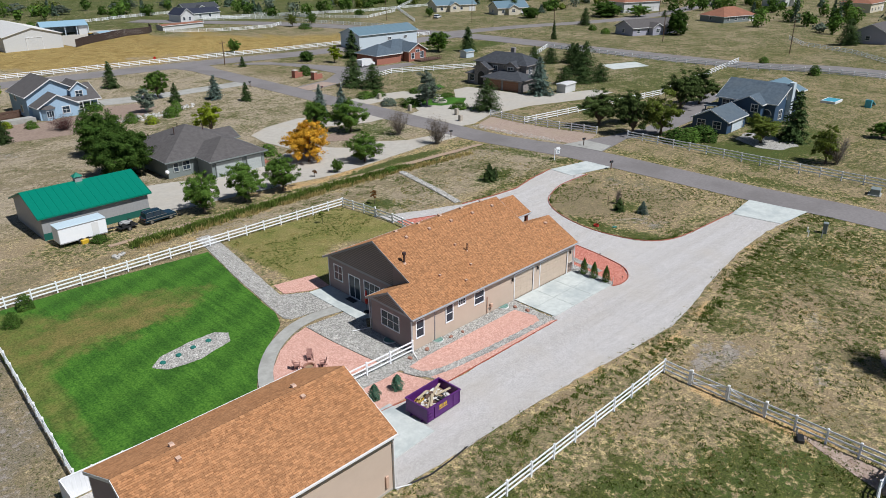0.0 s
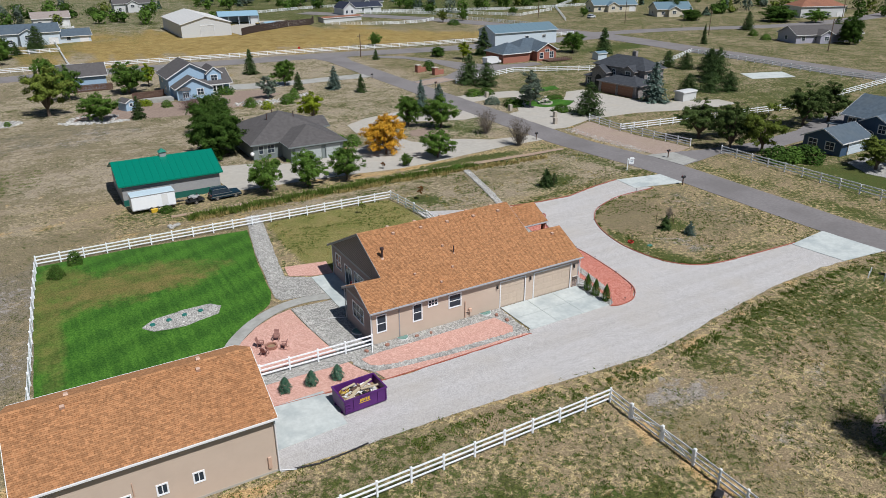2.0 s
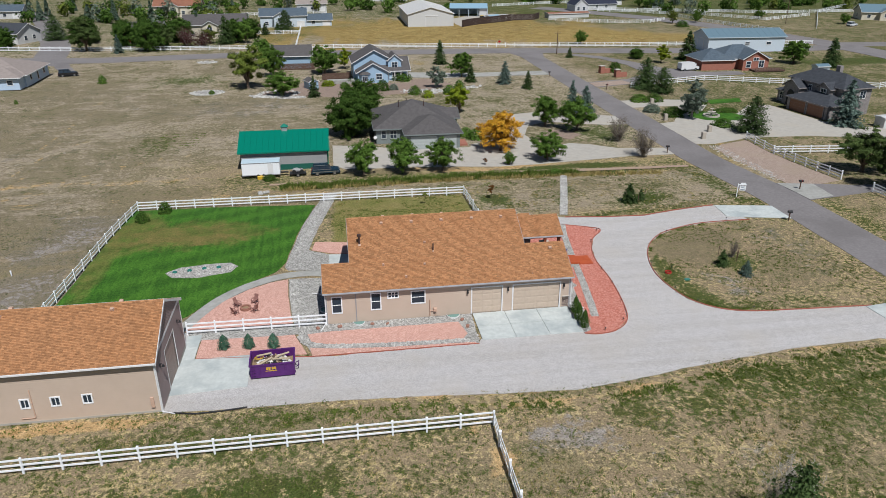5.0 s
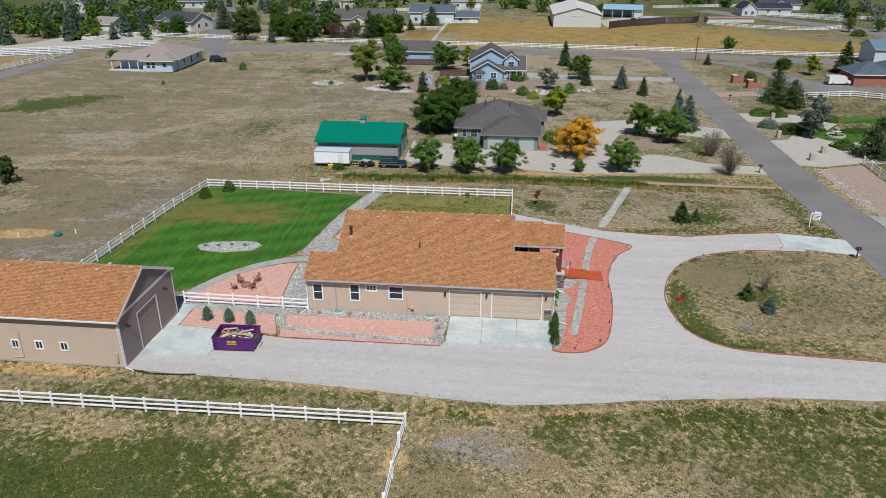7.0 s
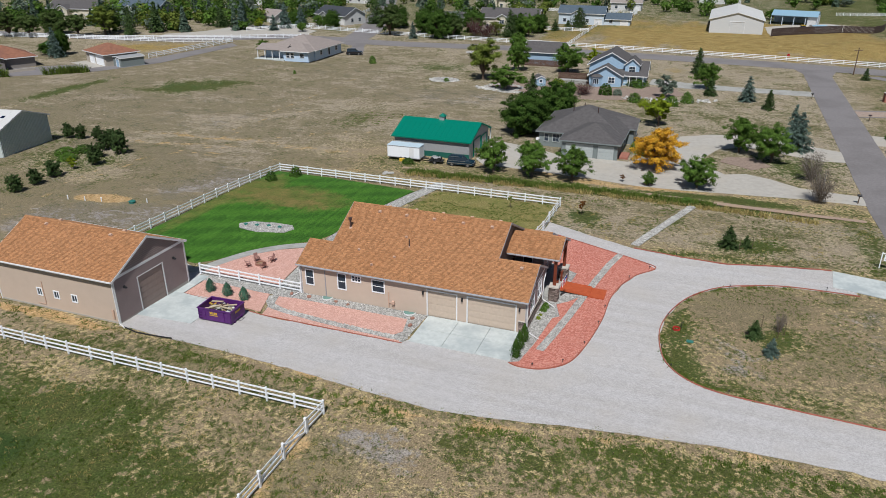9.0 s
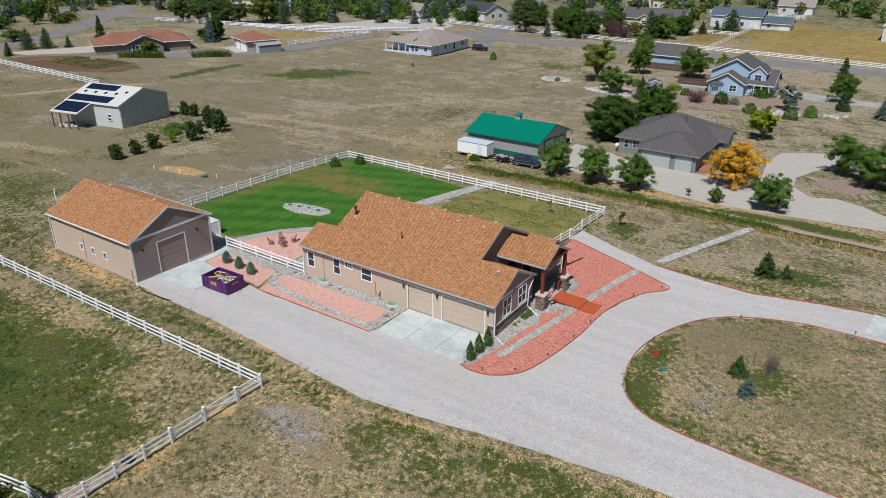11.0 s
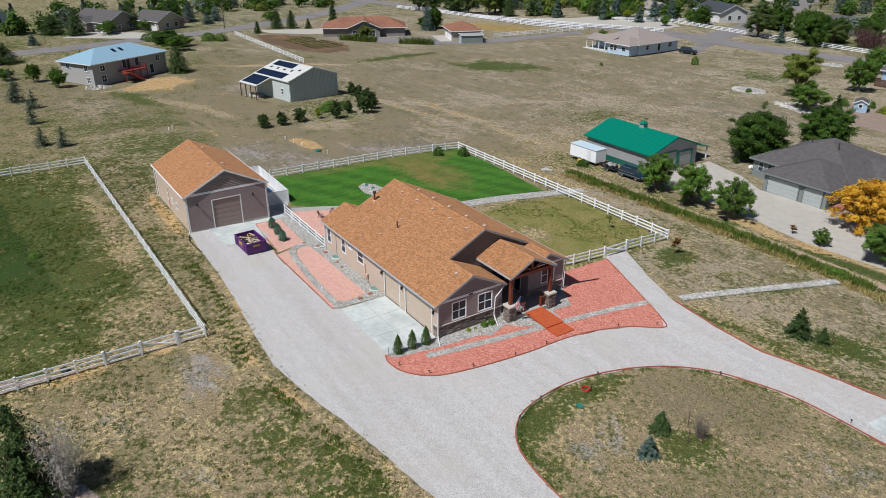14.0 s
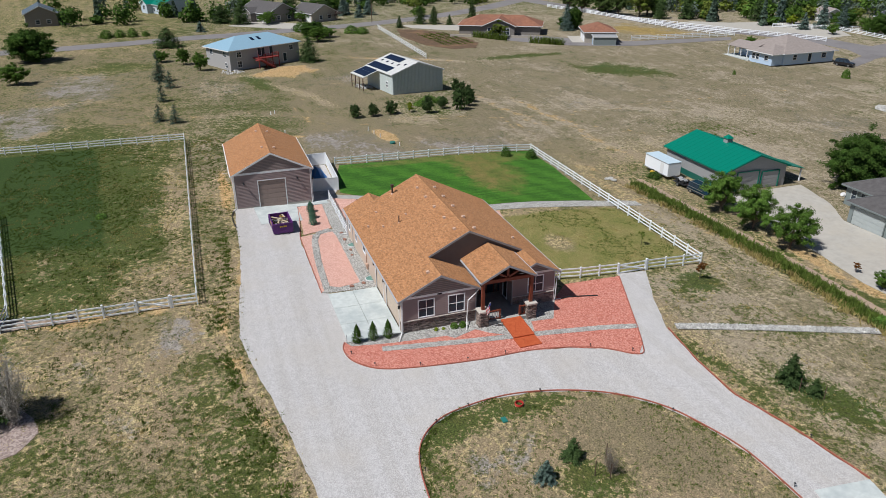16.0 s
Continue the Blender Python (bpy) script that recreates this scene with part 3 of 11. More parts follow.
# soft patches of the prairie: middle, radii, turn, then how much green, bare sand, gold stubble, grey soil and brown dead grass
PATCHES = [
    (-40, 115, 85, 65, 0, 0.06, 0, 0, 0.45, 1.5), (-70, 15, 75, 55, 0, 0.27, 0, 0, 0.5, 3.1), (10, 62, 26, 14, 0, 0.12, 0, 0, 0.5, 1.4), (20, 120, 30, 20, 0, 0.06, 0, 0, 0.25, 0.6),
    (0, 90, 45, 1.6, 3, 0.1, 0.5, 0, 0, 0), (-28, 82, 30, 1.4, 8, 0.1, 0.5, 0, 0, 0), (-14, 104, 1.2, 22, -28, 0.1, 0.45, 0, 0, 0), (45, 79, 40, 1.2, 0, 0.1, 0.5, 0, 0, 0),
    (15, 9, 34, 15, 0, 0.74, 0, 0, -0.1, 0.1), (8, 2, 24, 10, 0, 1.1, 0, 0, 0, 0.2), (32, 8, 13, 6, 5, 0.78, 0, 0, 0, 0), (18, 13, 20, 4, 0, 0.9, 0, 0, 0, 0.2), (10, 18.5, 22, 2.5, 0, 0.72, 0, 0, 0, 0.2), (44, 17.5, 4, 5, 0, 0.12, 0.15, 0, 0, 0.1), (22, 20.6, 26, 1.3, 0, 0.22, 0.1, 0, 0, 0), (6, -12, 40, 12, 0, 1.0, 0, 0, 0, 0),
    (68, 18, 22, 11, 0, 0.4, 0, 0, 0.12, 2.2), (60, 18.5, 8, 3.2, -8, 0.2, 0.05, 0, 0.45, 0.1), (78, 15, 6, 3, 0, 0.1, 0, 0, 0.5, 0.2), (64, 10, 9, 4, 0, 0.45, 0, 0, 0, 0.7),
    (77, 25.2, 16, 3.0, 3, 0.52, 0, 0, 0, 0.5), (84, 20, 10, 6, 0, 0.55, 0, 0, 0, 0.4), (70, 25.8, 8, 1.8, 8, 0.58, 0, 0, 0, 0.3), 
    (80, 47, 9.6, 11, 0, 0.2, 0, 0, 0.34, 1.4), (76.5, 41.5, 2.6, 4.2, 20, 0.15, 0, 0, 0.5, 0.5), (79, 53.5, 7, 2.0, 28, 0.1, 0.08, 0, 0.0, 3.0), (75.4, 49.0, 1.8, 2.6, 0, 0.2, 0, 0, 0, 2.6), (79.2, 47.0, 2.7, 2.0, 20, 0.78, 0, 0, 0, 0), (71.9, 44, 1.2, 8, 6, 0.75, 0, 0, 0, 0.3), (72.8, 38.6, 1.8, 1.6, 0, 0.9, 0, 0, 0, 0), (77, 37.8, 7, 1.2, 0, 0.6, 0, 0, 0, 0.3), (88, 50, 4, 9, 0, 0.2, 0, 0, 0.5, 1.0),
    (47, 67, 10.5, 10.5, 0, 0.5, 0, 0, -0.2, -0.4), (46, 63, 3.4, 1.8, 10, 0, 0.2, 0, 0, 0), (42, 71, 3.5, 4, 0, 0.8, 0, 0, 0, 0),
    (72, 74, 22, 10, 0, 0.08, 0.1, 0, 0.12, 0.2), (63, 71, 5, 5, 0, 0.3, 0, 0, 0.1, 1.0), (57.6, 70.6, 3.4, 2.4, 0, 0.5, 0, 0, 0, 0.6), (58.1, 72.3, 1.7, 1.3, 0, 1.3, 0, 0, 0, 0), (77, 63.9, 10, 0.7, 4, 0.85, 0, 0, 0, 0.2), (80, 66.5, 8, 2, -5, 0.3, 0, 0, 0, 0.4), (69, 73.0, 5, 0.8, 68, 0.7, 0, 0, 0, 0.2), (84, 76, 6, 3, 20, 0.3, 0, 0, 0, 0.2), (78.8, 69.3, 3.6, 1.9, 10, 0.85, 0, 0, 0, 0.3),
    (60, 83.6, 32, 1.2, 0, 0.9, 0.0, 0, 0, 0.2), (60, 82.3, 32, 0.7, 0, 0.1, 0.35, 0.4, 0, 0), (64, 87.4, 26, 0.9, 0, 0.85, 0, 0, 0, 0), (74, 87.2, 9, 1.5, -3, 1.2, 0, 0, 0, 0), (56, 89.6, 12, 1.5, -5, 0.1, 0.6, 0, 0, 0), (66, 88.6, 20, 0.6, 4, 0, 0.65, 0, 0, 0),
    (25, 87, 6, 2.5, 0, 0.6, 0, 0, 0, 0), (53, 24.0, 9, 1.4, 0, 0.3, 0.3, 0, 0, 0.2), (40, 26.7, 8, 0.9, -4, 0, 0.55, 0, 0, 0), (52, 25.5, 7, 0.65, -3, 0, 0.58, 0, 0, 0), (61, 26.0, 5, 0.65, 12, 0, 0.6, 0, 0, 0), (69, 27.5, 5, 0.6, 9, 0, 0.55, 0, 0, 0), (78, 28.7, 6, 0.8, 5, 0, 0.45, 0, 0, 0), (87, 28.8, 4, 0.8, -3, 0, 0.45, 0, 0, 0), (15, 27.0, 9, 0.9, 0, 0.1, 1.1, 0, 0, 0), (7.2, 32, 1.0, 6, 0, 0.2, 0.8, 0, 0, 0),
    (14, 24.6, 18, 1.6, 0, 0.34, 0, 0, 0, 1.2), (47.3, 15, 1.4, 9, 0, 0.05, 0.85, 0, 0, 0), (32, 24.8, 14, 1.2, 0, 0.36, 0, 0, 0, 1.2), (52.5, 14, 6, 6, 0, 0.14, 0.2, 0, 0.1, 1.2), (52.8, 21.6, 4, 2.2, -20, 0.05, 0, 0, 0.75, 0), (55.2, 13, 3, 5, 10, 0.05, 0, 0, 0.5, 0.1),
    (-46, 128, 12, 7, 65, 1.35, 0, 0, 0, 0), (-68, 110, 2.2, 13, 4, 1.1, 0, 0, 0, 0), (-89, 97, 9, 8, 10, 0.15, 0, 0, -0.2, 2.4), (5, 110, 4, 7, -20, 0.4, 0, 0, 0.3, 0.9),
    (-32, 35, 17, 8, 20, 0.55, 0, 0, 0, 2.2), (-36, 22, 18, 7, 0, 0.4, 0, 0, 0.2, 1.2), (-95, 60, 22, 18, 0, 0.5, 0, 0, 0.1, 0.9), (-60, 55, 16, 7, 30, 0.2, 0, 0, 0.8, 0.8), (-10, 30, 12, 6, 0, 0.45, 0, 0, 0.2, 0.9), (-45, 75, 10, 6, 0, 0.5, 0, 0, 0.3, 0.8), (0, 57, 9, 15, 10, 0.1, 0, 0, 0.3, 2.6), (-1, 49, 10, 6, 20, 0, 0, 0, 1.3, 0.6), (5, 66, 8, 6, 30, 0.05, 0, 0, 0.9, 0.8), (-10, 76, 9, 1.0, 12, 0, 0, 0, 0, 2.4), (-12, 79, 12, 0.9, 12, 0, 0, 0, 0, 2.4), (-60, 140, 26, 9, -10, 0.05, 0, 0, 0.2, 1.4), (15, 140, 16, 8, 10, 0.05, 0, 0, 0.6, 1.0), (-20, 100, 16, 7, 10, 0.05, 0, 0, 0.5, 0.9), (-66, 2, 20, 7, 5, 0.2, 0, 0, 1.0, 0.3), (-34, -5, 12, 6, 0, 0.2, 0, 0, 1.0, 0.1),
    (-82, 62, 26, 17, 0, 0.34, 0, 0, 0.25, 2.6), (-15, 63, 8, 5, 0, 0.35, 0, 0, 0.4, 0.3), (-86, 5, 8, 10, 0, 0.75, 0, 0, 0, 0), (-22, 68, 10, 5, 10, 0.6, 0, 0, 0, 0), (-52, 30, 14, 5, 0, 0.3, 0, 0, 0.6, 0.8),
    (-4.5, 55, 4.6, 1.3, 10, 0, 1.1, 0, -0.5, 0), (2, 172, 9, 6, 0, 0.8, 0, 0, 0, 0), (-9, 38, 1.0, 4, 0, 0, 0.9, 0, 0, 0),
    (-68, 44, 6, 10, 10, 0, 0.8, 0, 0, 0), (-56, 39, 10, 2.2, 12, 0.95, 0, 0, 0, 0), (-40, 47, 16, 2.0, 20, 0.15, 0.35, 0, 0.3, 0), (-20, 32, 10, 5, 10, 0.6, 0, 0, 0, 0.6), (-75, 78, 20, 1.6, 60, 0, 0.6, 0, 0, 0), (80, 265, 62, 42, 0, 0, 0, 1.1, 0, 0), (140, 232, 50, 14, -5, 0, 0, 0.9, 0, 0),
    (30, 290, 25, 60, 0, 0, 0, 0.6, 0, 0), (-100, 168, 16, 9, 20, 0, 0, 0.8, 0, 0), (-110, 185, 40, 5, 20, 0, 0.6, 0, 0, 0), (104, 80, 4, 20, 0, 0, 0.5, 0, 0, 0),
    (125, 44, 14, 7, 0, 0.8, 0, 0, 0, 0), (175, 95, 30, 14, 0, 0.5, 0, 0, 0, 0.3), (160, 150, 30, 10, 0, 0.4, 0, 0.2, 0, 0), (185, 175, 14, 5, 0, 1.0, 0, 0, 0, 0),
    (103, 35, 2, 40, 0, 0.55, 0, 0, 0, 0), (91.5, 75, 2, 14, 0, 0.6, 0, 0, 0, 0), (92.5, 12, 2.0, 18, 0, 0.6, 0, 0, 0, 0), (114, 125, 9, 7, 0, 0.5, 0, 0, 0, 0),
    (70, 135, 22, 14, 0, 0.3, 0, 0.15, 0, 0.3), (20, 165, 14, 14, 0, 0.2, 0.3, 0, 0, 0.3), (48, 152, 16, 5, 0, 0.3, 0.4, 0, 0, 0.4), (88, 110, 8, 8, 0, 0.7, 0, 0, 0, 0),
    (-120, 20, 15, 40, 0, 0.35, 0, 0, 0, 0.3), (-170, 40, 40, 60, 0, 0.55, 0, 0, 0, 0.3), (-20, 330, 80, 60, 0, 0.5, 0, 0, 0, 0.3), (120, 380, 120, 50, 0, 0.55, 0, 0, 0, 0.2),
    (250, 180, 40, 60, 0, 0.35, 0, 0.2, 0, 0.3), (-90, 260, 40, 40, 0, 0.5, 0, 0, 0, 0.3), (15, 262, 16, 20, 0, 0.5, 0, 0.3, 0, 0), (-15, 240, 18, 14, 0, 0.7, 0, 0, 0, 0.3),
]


# line of the drainage ditch
DITCH = ([26, 36, 48, 60, 70, 80, 90], [82.9, 83.3, 83.9, 84.2, 83.7, 83.0, 82.6])

# worn wheel tracks over the open field
TRACKS = [[(-9, 40), (-12.5, 47.3), (-14, 57.8), (-13.6, 69.7), (-10.4, 79.4), (-2.9, 91.9), (7.3, 100.8), (20, 106)], [(-11.3, 86), (-11.8, 92), (-13, 109.4), (-13.6, 137.4), (-15.7, 156.8)],
          [(-95.8, 66.3), (-70, 66.3), (-52.6, 60.1), (-46.7, 49.8), (-30, 44), (-13, 46)], [(-31.6, 7.4), (-25.2, 16.8), (-27.1, 24.3), (-28, 36), (-18, 50)], [(-11, 80), (10, 80.5), (26, 80), (50, 81.5)]]


def field():
    def steps(cuts):
        out = [cuts[0][0]]
        for lo, hi, d in cuts:
            k = max(1, round((hi - lo) / d))
            out += [lo + (hi - lo) * (i + 1) / k for i in range(k)]
        return np.array(out)
    xs = steps([(-900, -420, 60), (-420, -120, 12), (-120, -20, 1.6), (-20, 110, 1.0), (110, 230, 4), (230, 480, 14), (480, 1100, 70)])
    ys = steps([(-400, -60, 40), (-60, -5, 5), (-5, 95, 1.0), (95, 160, 1.8), (160, 235, 3.5), (235, 430, 12), (430, 1100, 70)])
    gx, gy = np.meshgrid(xs, ys)
    sm = lambda a, lo, hi: (lambda u: u * u * (3 - 2 * u))(np.clip((a - lo) / (hi - lo), 0, 1))
    z = 0.35 * (1 - sm(gy, 24, 38)) - 1.2 * sm(gy, 62, 92) * sm(gx, -75, -20)
    # the drainage ditch beside the neighbour's drive
    z = z - 0.25 * np.exp(-((gy - np.interp(gx, DITCH[0], DITCH[1])) / 1.5) ** 2) * ((gx > 26) & (gx < 90))
    # the far gold field swells a little
    z = z + 3.0 * np.exp(-(((gx - 120) / 25) ** 2 + ((gy - 245) / 14) ** 2))
    nx, ny = len(xs), len(ys)
    v = np.stack([gx, gy, z], -1).reshape(-1, 3)
    i = np.arange(nx * ny).reshape(ny, nx)
    f = np.stack([i[:-1, :-1], i[:-1, 1:], i[1:, 1:], i[1:, :-1]], -1).reshape(-1, 4)
    me = bpy.data.meshes.new("ground")
    me.from_pydata(v.tolist(), [], f.tolist())
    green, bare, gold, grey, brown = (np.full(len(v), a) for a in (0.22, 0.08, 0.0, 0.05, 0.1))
    green = green + 0.42 * sm(v[:, 1], 270, 330) + 0.3 * sm(-v[:, 0], 120, 170) + 0.18 * sm(v[:, 0], 105, 125)
    # the patches' outlines wander
    push = np.array([noise.noise_vector((x * 0.09, y * 0.09, 2.0))[:] + noise.noise_vector((x * 0.3, y * 0.3, 5.0))[:] for x, y, _ in v]).reshape(-1, 2, 3)
    push = push[:, 0, :2] * 1.0 + push[:, 1, :2] * 0.5
    for cx, cy, rx, ry, turn, g, b, o, a, d in PATCHES:
        c, s = math.cos(radians(turn)), math.sin(radians(turn))
        k = 0.9 * min(rx, ry)
        dx, dy = v[:, 0] - cx + k * push[:, 0], v[:, 1] - cy + k * push[:, 1]
        r2 = ((c * dx + s * dy) / rx) ** 2 + ((c * dy - s * dx) / ry) ** 2
        w = 1 / (1 + np.exp(np.minimum(50.0, 5 * (np.sqrt(r2) - 1))))
        green = green * (1 - w) + 1.2 * g * w
        bare = bare * (1 - w) + b * w
        grey = grey * (1 - w) + a * w
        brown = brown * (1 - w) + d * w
        if o:
            gold = np.maximum(gold, o * w)
    for line in TRACKS:
        p = np.array(round_line(line))
        a, ab = p[:-1], p[1:] - p[:-1]
        near = (v[:, 0] > p[:, 0].min() - 5) & (v[:, 0] < p[:, 0].max() + 5) & (v[:, 1] > p[:, 1].min() - 5) & (v[:, 1] < p[:, 1].max() + 5)
        q = v[near][:, None, :2] - a
        u = np.clip((q * ab).sum(2) / (ab ** 2).sum(1), 0, 1)
        dist = np.linalg.norm(q - u[:, :, None] * ab, axis=2).min(1)
        # two ruts with a paler crown between them
        w = np.exp(-((dist - 0.9) / 0.7) ** 2)
        bare[near] = np.maximum(bare[near], 0.45 * w)
        green[near] *= 1 - 0.8 * w
    pale = np.maximum(sm(v[:, 1] + 1.5 * push[:, 1], 90, 104), sm(-v[:, 0] + 1.5 * push[:, 0], -26, 2) * (0.5 * sm(v[:, 1], 18, 26) + 0.5 * sm(v[:, 1], 55, 80)))
    wx, wy = v[:, 0] + 0.7 * push[:, 0], v[:, 1] + 0.7 * push[:, 1]
    # the mown verge between the rear fence and the ditch
    pale = np.maximum(pale, 0.75 * sm(wx, 52, 57) * sm(wy, 64, 67) * sm(-wy, -83, -81))
    pale = np.maximum(pale, 0.8 * sm(wx, 34, 38) * sm(wy, 76, 77.5) * sm(-wy, -83, -81))
    turf = sm(wx, 35.0, 37.5) * sm(-wx, -54.6, -53.4) * sm(wy, 54.5, 56.5) * sm(-wy, -75.6, -74.4)
    turf = turf * (1 - 0.9 * np.exp(-((v[:, 0] - 45.5) / 3.0) ** 2 - ((v[:, 1] - 62.5) / 1.8) ** 2))
    east = sm(v[:, 0], 100, 108)
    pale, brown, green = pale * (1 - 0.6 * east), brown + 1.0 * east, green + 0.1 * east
    edge = 9.0 + 0.11 * (wx + 10.7)
    lush = sm(-(wx - 30.0), -5, 4) * sm(edge - wy, -0.6, 1.2) * sm(wx, -13, -10)
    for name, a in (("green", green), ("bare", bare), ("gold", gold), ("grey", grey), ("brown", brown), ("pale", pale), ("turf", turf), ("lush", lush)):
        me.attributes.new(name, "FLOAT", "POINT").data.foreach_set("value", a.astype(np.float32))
    me.materials.append(M_FIELD)
    me.polygons.foreach_set("use_smooth", [True] * len(me.polygons))
    return tagged(new("ground", me), "dry straw prairie with green tufts and bare soil", "ground", "", "structure")


field()
sheet("lawn", wavy([(10.3, 75.0), (9.0, 44.2), (14, 42.8), (20.6, 42.0), (22.3, 43.6), (23.8, 45.9), (25.6, 48.1), (27.8, 50.2), (30.0, 52.3), (31.0, 54.6),
                    (31.3, 58.0), (32.5, 66.0), (34.0, 73.6), (20.0, 75.0)], 1.0, 0.12), M_LAWN, 0.05, "bright watered green lawn with a browned patch in its middle", "lawn")
ISLAND = [(88.5, 58.7), (82.0, 58.5), (78.0, 57.3), (75.3, 55.9), (73.0, 53.5), (71.4, 50.5), (70.4, 47.0), (70.2, 43.9), (70.8, 40.4), (71.9, 38.4),
          (73.7, 37.0), (76.2, 36.3), (80.1, 36.0), (84.0, 35.8), (88.0, 35.6)]
FRONT = [(58.6, 34.7), (59.7, 34.4), (61.6, 34.8), (63.4, 36.6), (64.3, 40.0), (64.9, 45.0), (65.0, 49.5), (65.6, 52.8), (66.8, 55.8), (68.6, 58.2), (67.2, 59.4), (61.3, 61.9), (55.2, 64.4)]
DRIVE = ([(23.1, 27.9), (30.6, 27.6), (36.0, 27.5), (41.5, 27.2), (48.3, 26.5), (54.9, 26.1), (60.1, 26.7), (64.4, 27.6), (70.0, 28.5), (76.0, 29.3), (84.1, 29.6), (88.0, 29.3),
          ] + ISLAND[::-1] + [(87.0, 64.3), (80.7, 63.3), (76.0, 62.0), (71.0, 62.2), (65.7, 63.0), (62.2, 64.4), (59.0, 65.8), (54.8, 67.9), (54.6, 64.6)] + FRONT[::-1]
         + [(58.6, 35.4), (49.1, 35.3), (48.8, 34.4), (34.8, 34.4), (29.2, 35.2), (23.1, 35.4)])
sheet("gravel_drive", wavy(DRIVE, 0.7, 0.14), M_GRAVEL, 0.04, "pale grey-tan gravel driveway with a loop round an island", "driveway")
edging("island_edging", round_line(ISLAND), M_EDGE, "dark red edging strip round the dry grass island")
edging("bed_edging", round_line(FRONT[:7] + FRONT[7:]), M_EDGE, "dark red edging strip along the red gravel bed")
edging("drive_edging", [(86.5, 64.35), (80.7, 63.4), (76, 62.1), (71, 62.3), (65.7, 63.1)], M_EDGE, "dark red edging strip along the gravel drive")
for x0, x1 in ((49.2, 52.3), (52.33, 55.45), (55.48, 58.6)):
    for y0, y1 in ((35.0, 37.46), (37.49, 39.95)):
        sheet("garage_apron", [(x0, y1), (x0, y0), (x1, y0), (x1, y1)], M_CONC, 0.09, "pale concrete slab before the garage doors", "slab")
sheet("drive_apron", [(87.3, 35.5), (87.6, 29.3), (94.1, 28.6), (94.1, 36.2)], M_CONC, 0.09, "pale concrete drive entry at the road", "slab")
sheet("drive_apron", [(86.6, 64.2), (86.2, 60.0), (94.0, 58.2), (94.0, 62.8)], M_CONC, 0.09, "pale concrete drive entry at the road", "slab")
sheet("shop_apron", [(23.0, 30.2), (29.1, 30.6), (29.1, 35.6), (24.2, 35.6), (24.2, 39.7), (23.0, 39.7)], M_CONC, 0.09, "pale concrete slab before the workshop door", "slab")
sheet("rock_bed", wavy([(22.8, 40.2), (24.2, 38.7), (32.8, 38.6), (34.0, 35.4), (34.8, 34.5), (48.8, 34.5), (49.1, 40.0), (35.5, 40.0), (32.4, 40.6), (23.0, 40.6)], 0.6, 0.05),
      M_ROCK, 0.055, "grey landscape rock along the house and fence", "rock bed")
sheet("pink_bed", wavy([(24.3, 35.7), (33.7, 35.0), (33.0, 37.0), (32.5, 38.5), (24.3, 38.8)], 0.5, 0.05), M_PINK, 0.075, "pale pink gravel bed beside the workshop slab", "gravel bed")
sheet("pink_bed", wavy([(34.1, 36.9), (35.8, 36.35), (41.0, 35.8), (47.5, 35.45), (48.1, 36.4), (47.6, 38.6), (35.5, 38.6), (33.7, 38.4)], 0.5, 0.05), M_PINK, 0.075, "pale pink gravel bed along the house", "gravel bed")
sheet("pink_bed", wavy([(34.2, 34.5), (48.6, 34.5), (48.4, 34.75), (41.0, 35.05), (36.0, 35.55), (33.9, 36.0)], 0.5, 0.04), M_PINK, 0.075, "narrow pale pink gravel strip beside the drive", "gravel bed")
edging("bed_edging", [(24.3, 35.65), (29.2, 35.2), (34.2, 34.5), (48.8, 34.45)], M_EDGE, "salmon-red edging strip beside the drive", 0.07, 0.04)
sheet("patio_gravel", wavy([(22.6, 40.6), (23.9, 43.6), (25.4, 46.2), (27.5, 48.3), (29.6, 49.6), (31.4, 50.1), (31.6, 46.0), (32.0, 42.5), (32.3, 40.6)], 0.6, 0.05),
      M_PINK, 0.075, "pale pink gravel patio round the fire ring", "gravel bed")
sheet("rock_bed", wavy([(31.5, 50.2), (31.7, 46.0), (32.1, 42.5), (32.4, 40.6), (35.5, 40.05), (35.5, 46.2), (36.6, 47.8), (35.7, 48.2), (35.7, 50.0)], 0.6, 0.06),
      M_ROCK, 0.06, "grey landscape rock beside the house wall", "rock bed")
sheet("rock_bed", wavy([(30.9, 53.2), (31.3, 52.4), (35.7, 51.7), (35.8, 55.9), (34.0, 57.0), (33.4, 57.5), (33.8, 60.5), (36.2, 73.8), (37.0, 79.2), (35.2, 79.2),
                        (34.2, 73.7), (32.6, 66.0), (31.5, 58.0)], 0.6, 0.08), M_ROCK, 0.06, "grey rock path between the lawn and the rear yard", "rock bed")
sheet("pink_bed", wavy([(33.8, 57.4), (36.0, 56.2), (38.2, 55.8), (38.6, 58.9), (34.1, 59.8)], 0.5, 0.06), M_PINK, 0.075, "pink gravel patch behind the house", "gravel bed")
sheet("curved_walk", band(round_line([(35.8, 50.85), (33.5, 51.3), (31.2, 51.1), (29.2, 50.3), (27.0, 48.8), (24.9, 46.5), (23.4, 43.8), (22.2, 41.2), (20.4, 39.6)]), 1.25),
      M_CONC_OLD, 0.085, "weathered grey concrete walk curving along the lawn", "path")
sheet("rear_slab", [(35.7, 55.8), (35.7, 48.1), (37.0, 47.0), (38.15, 45.5), (38.15, 55.6)], M_CONC, 0.11, "pale concrete slab at the rear door", "slab")
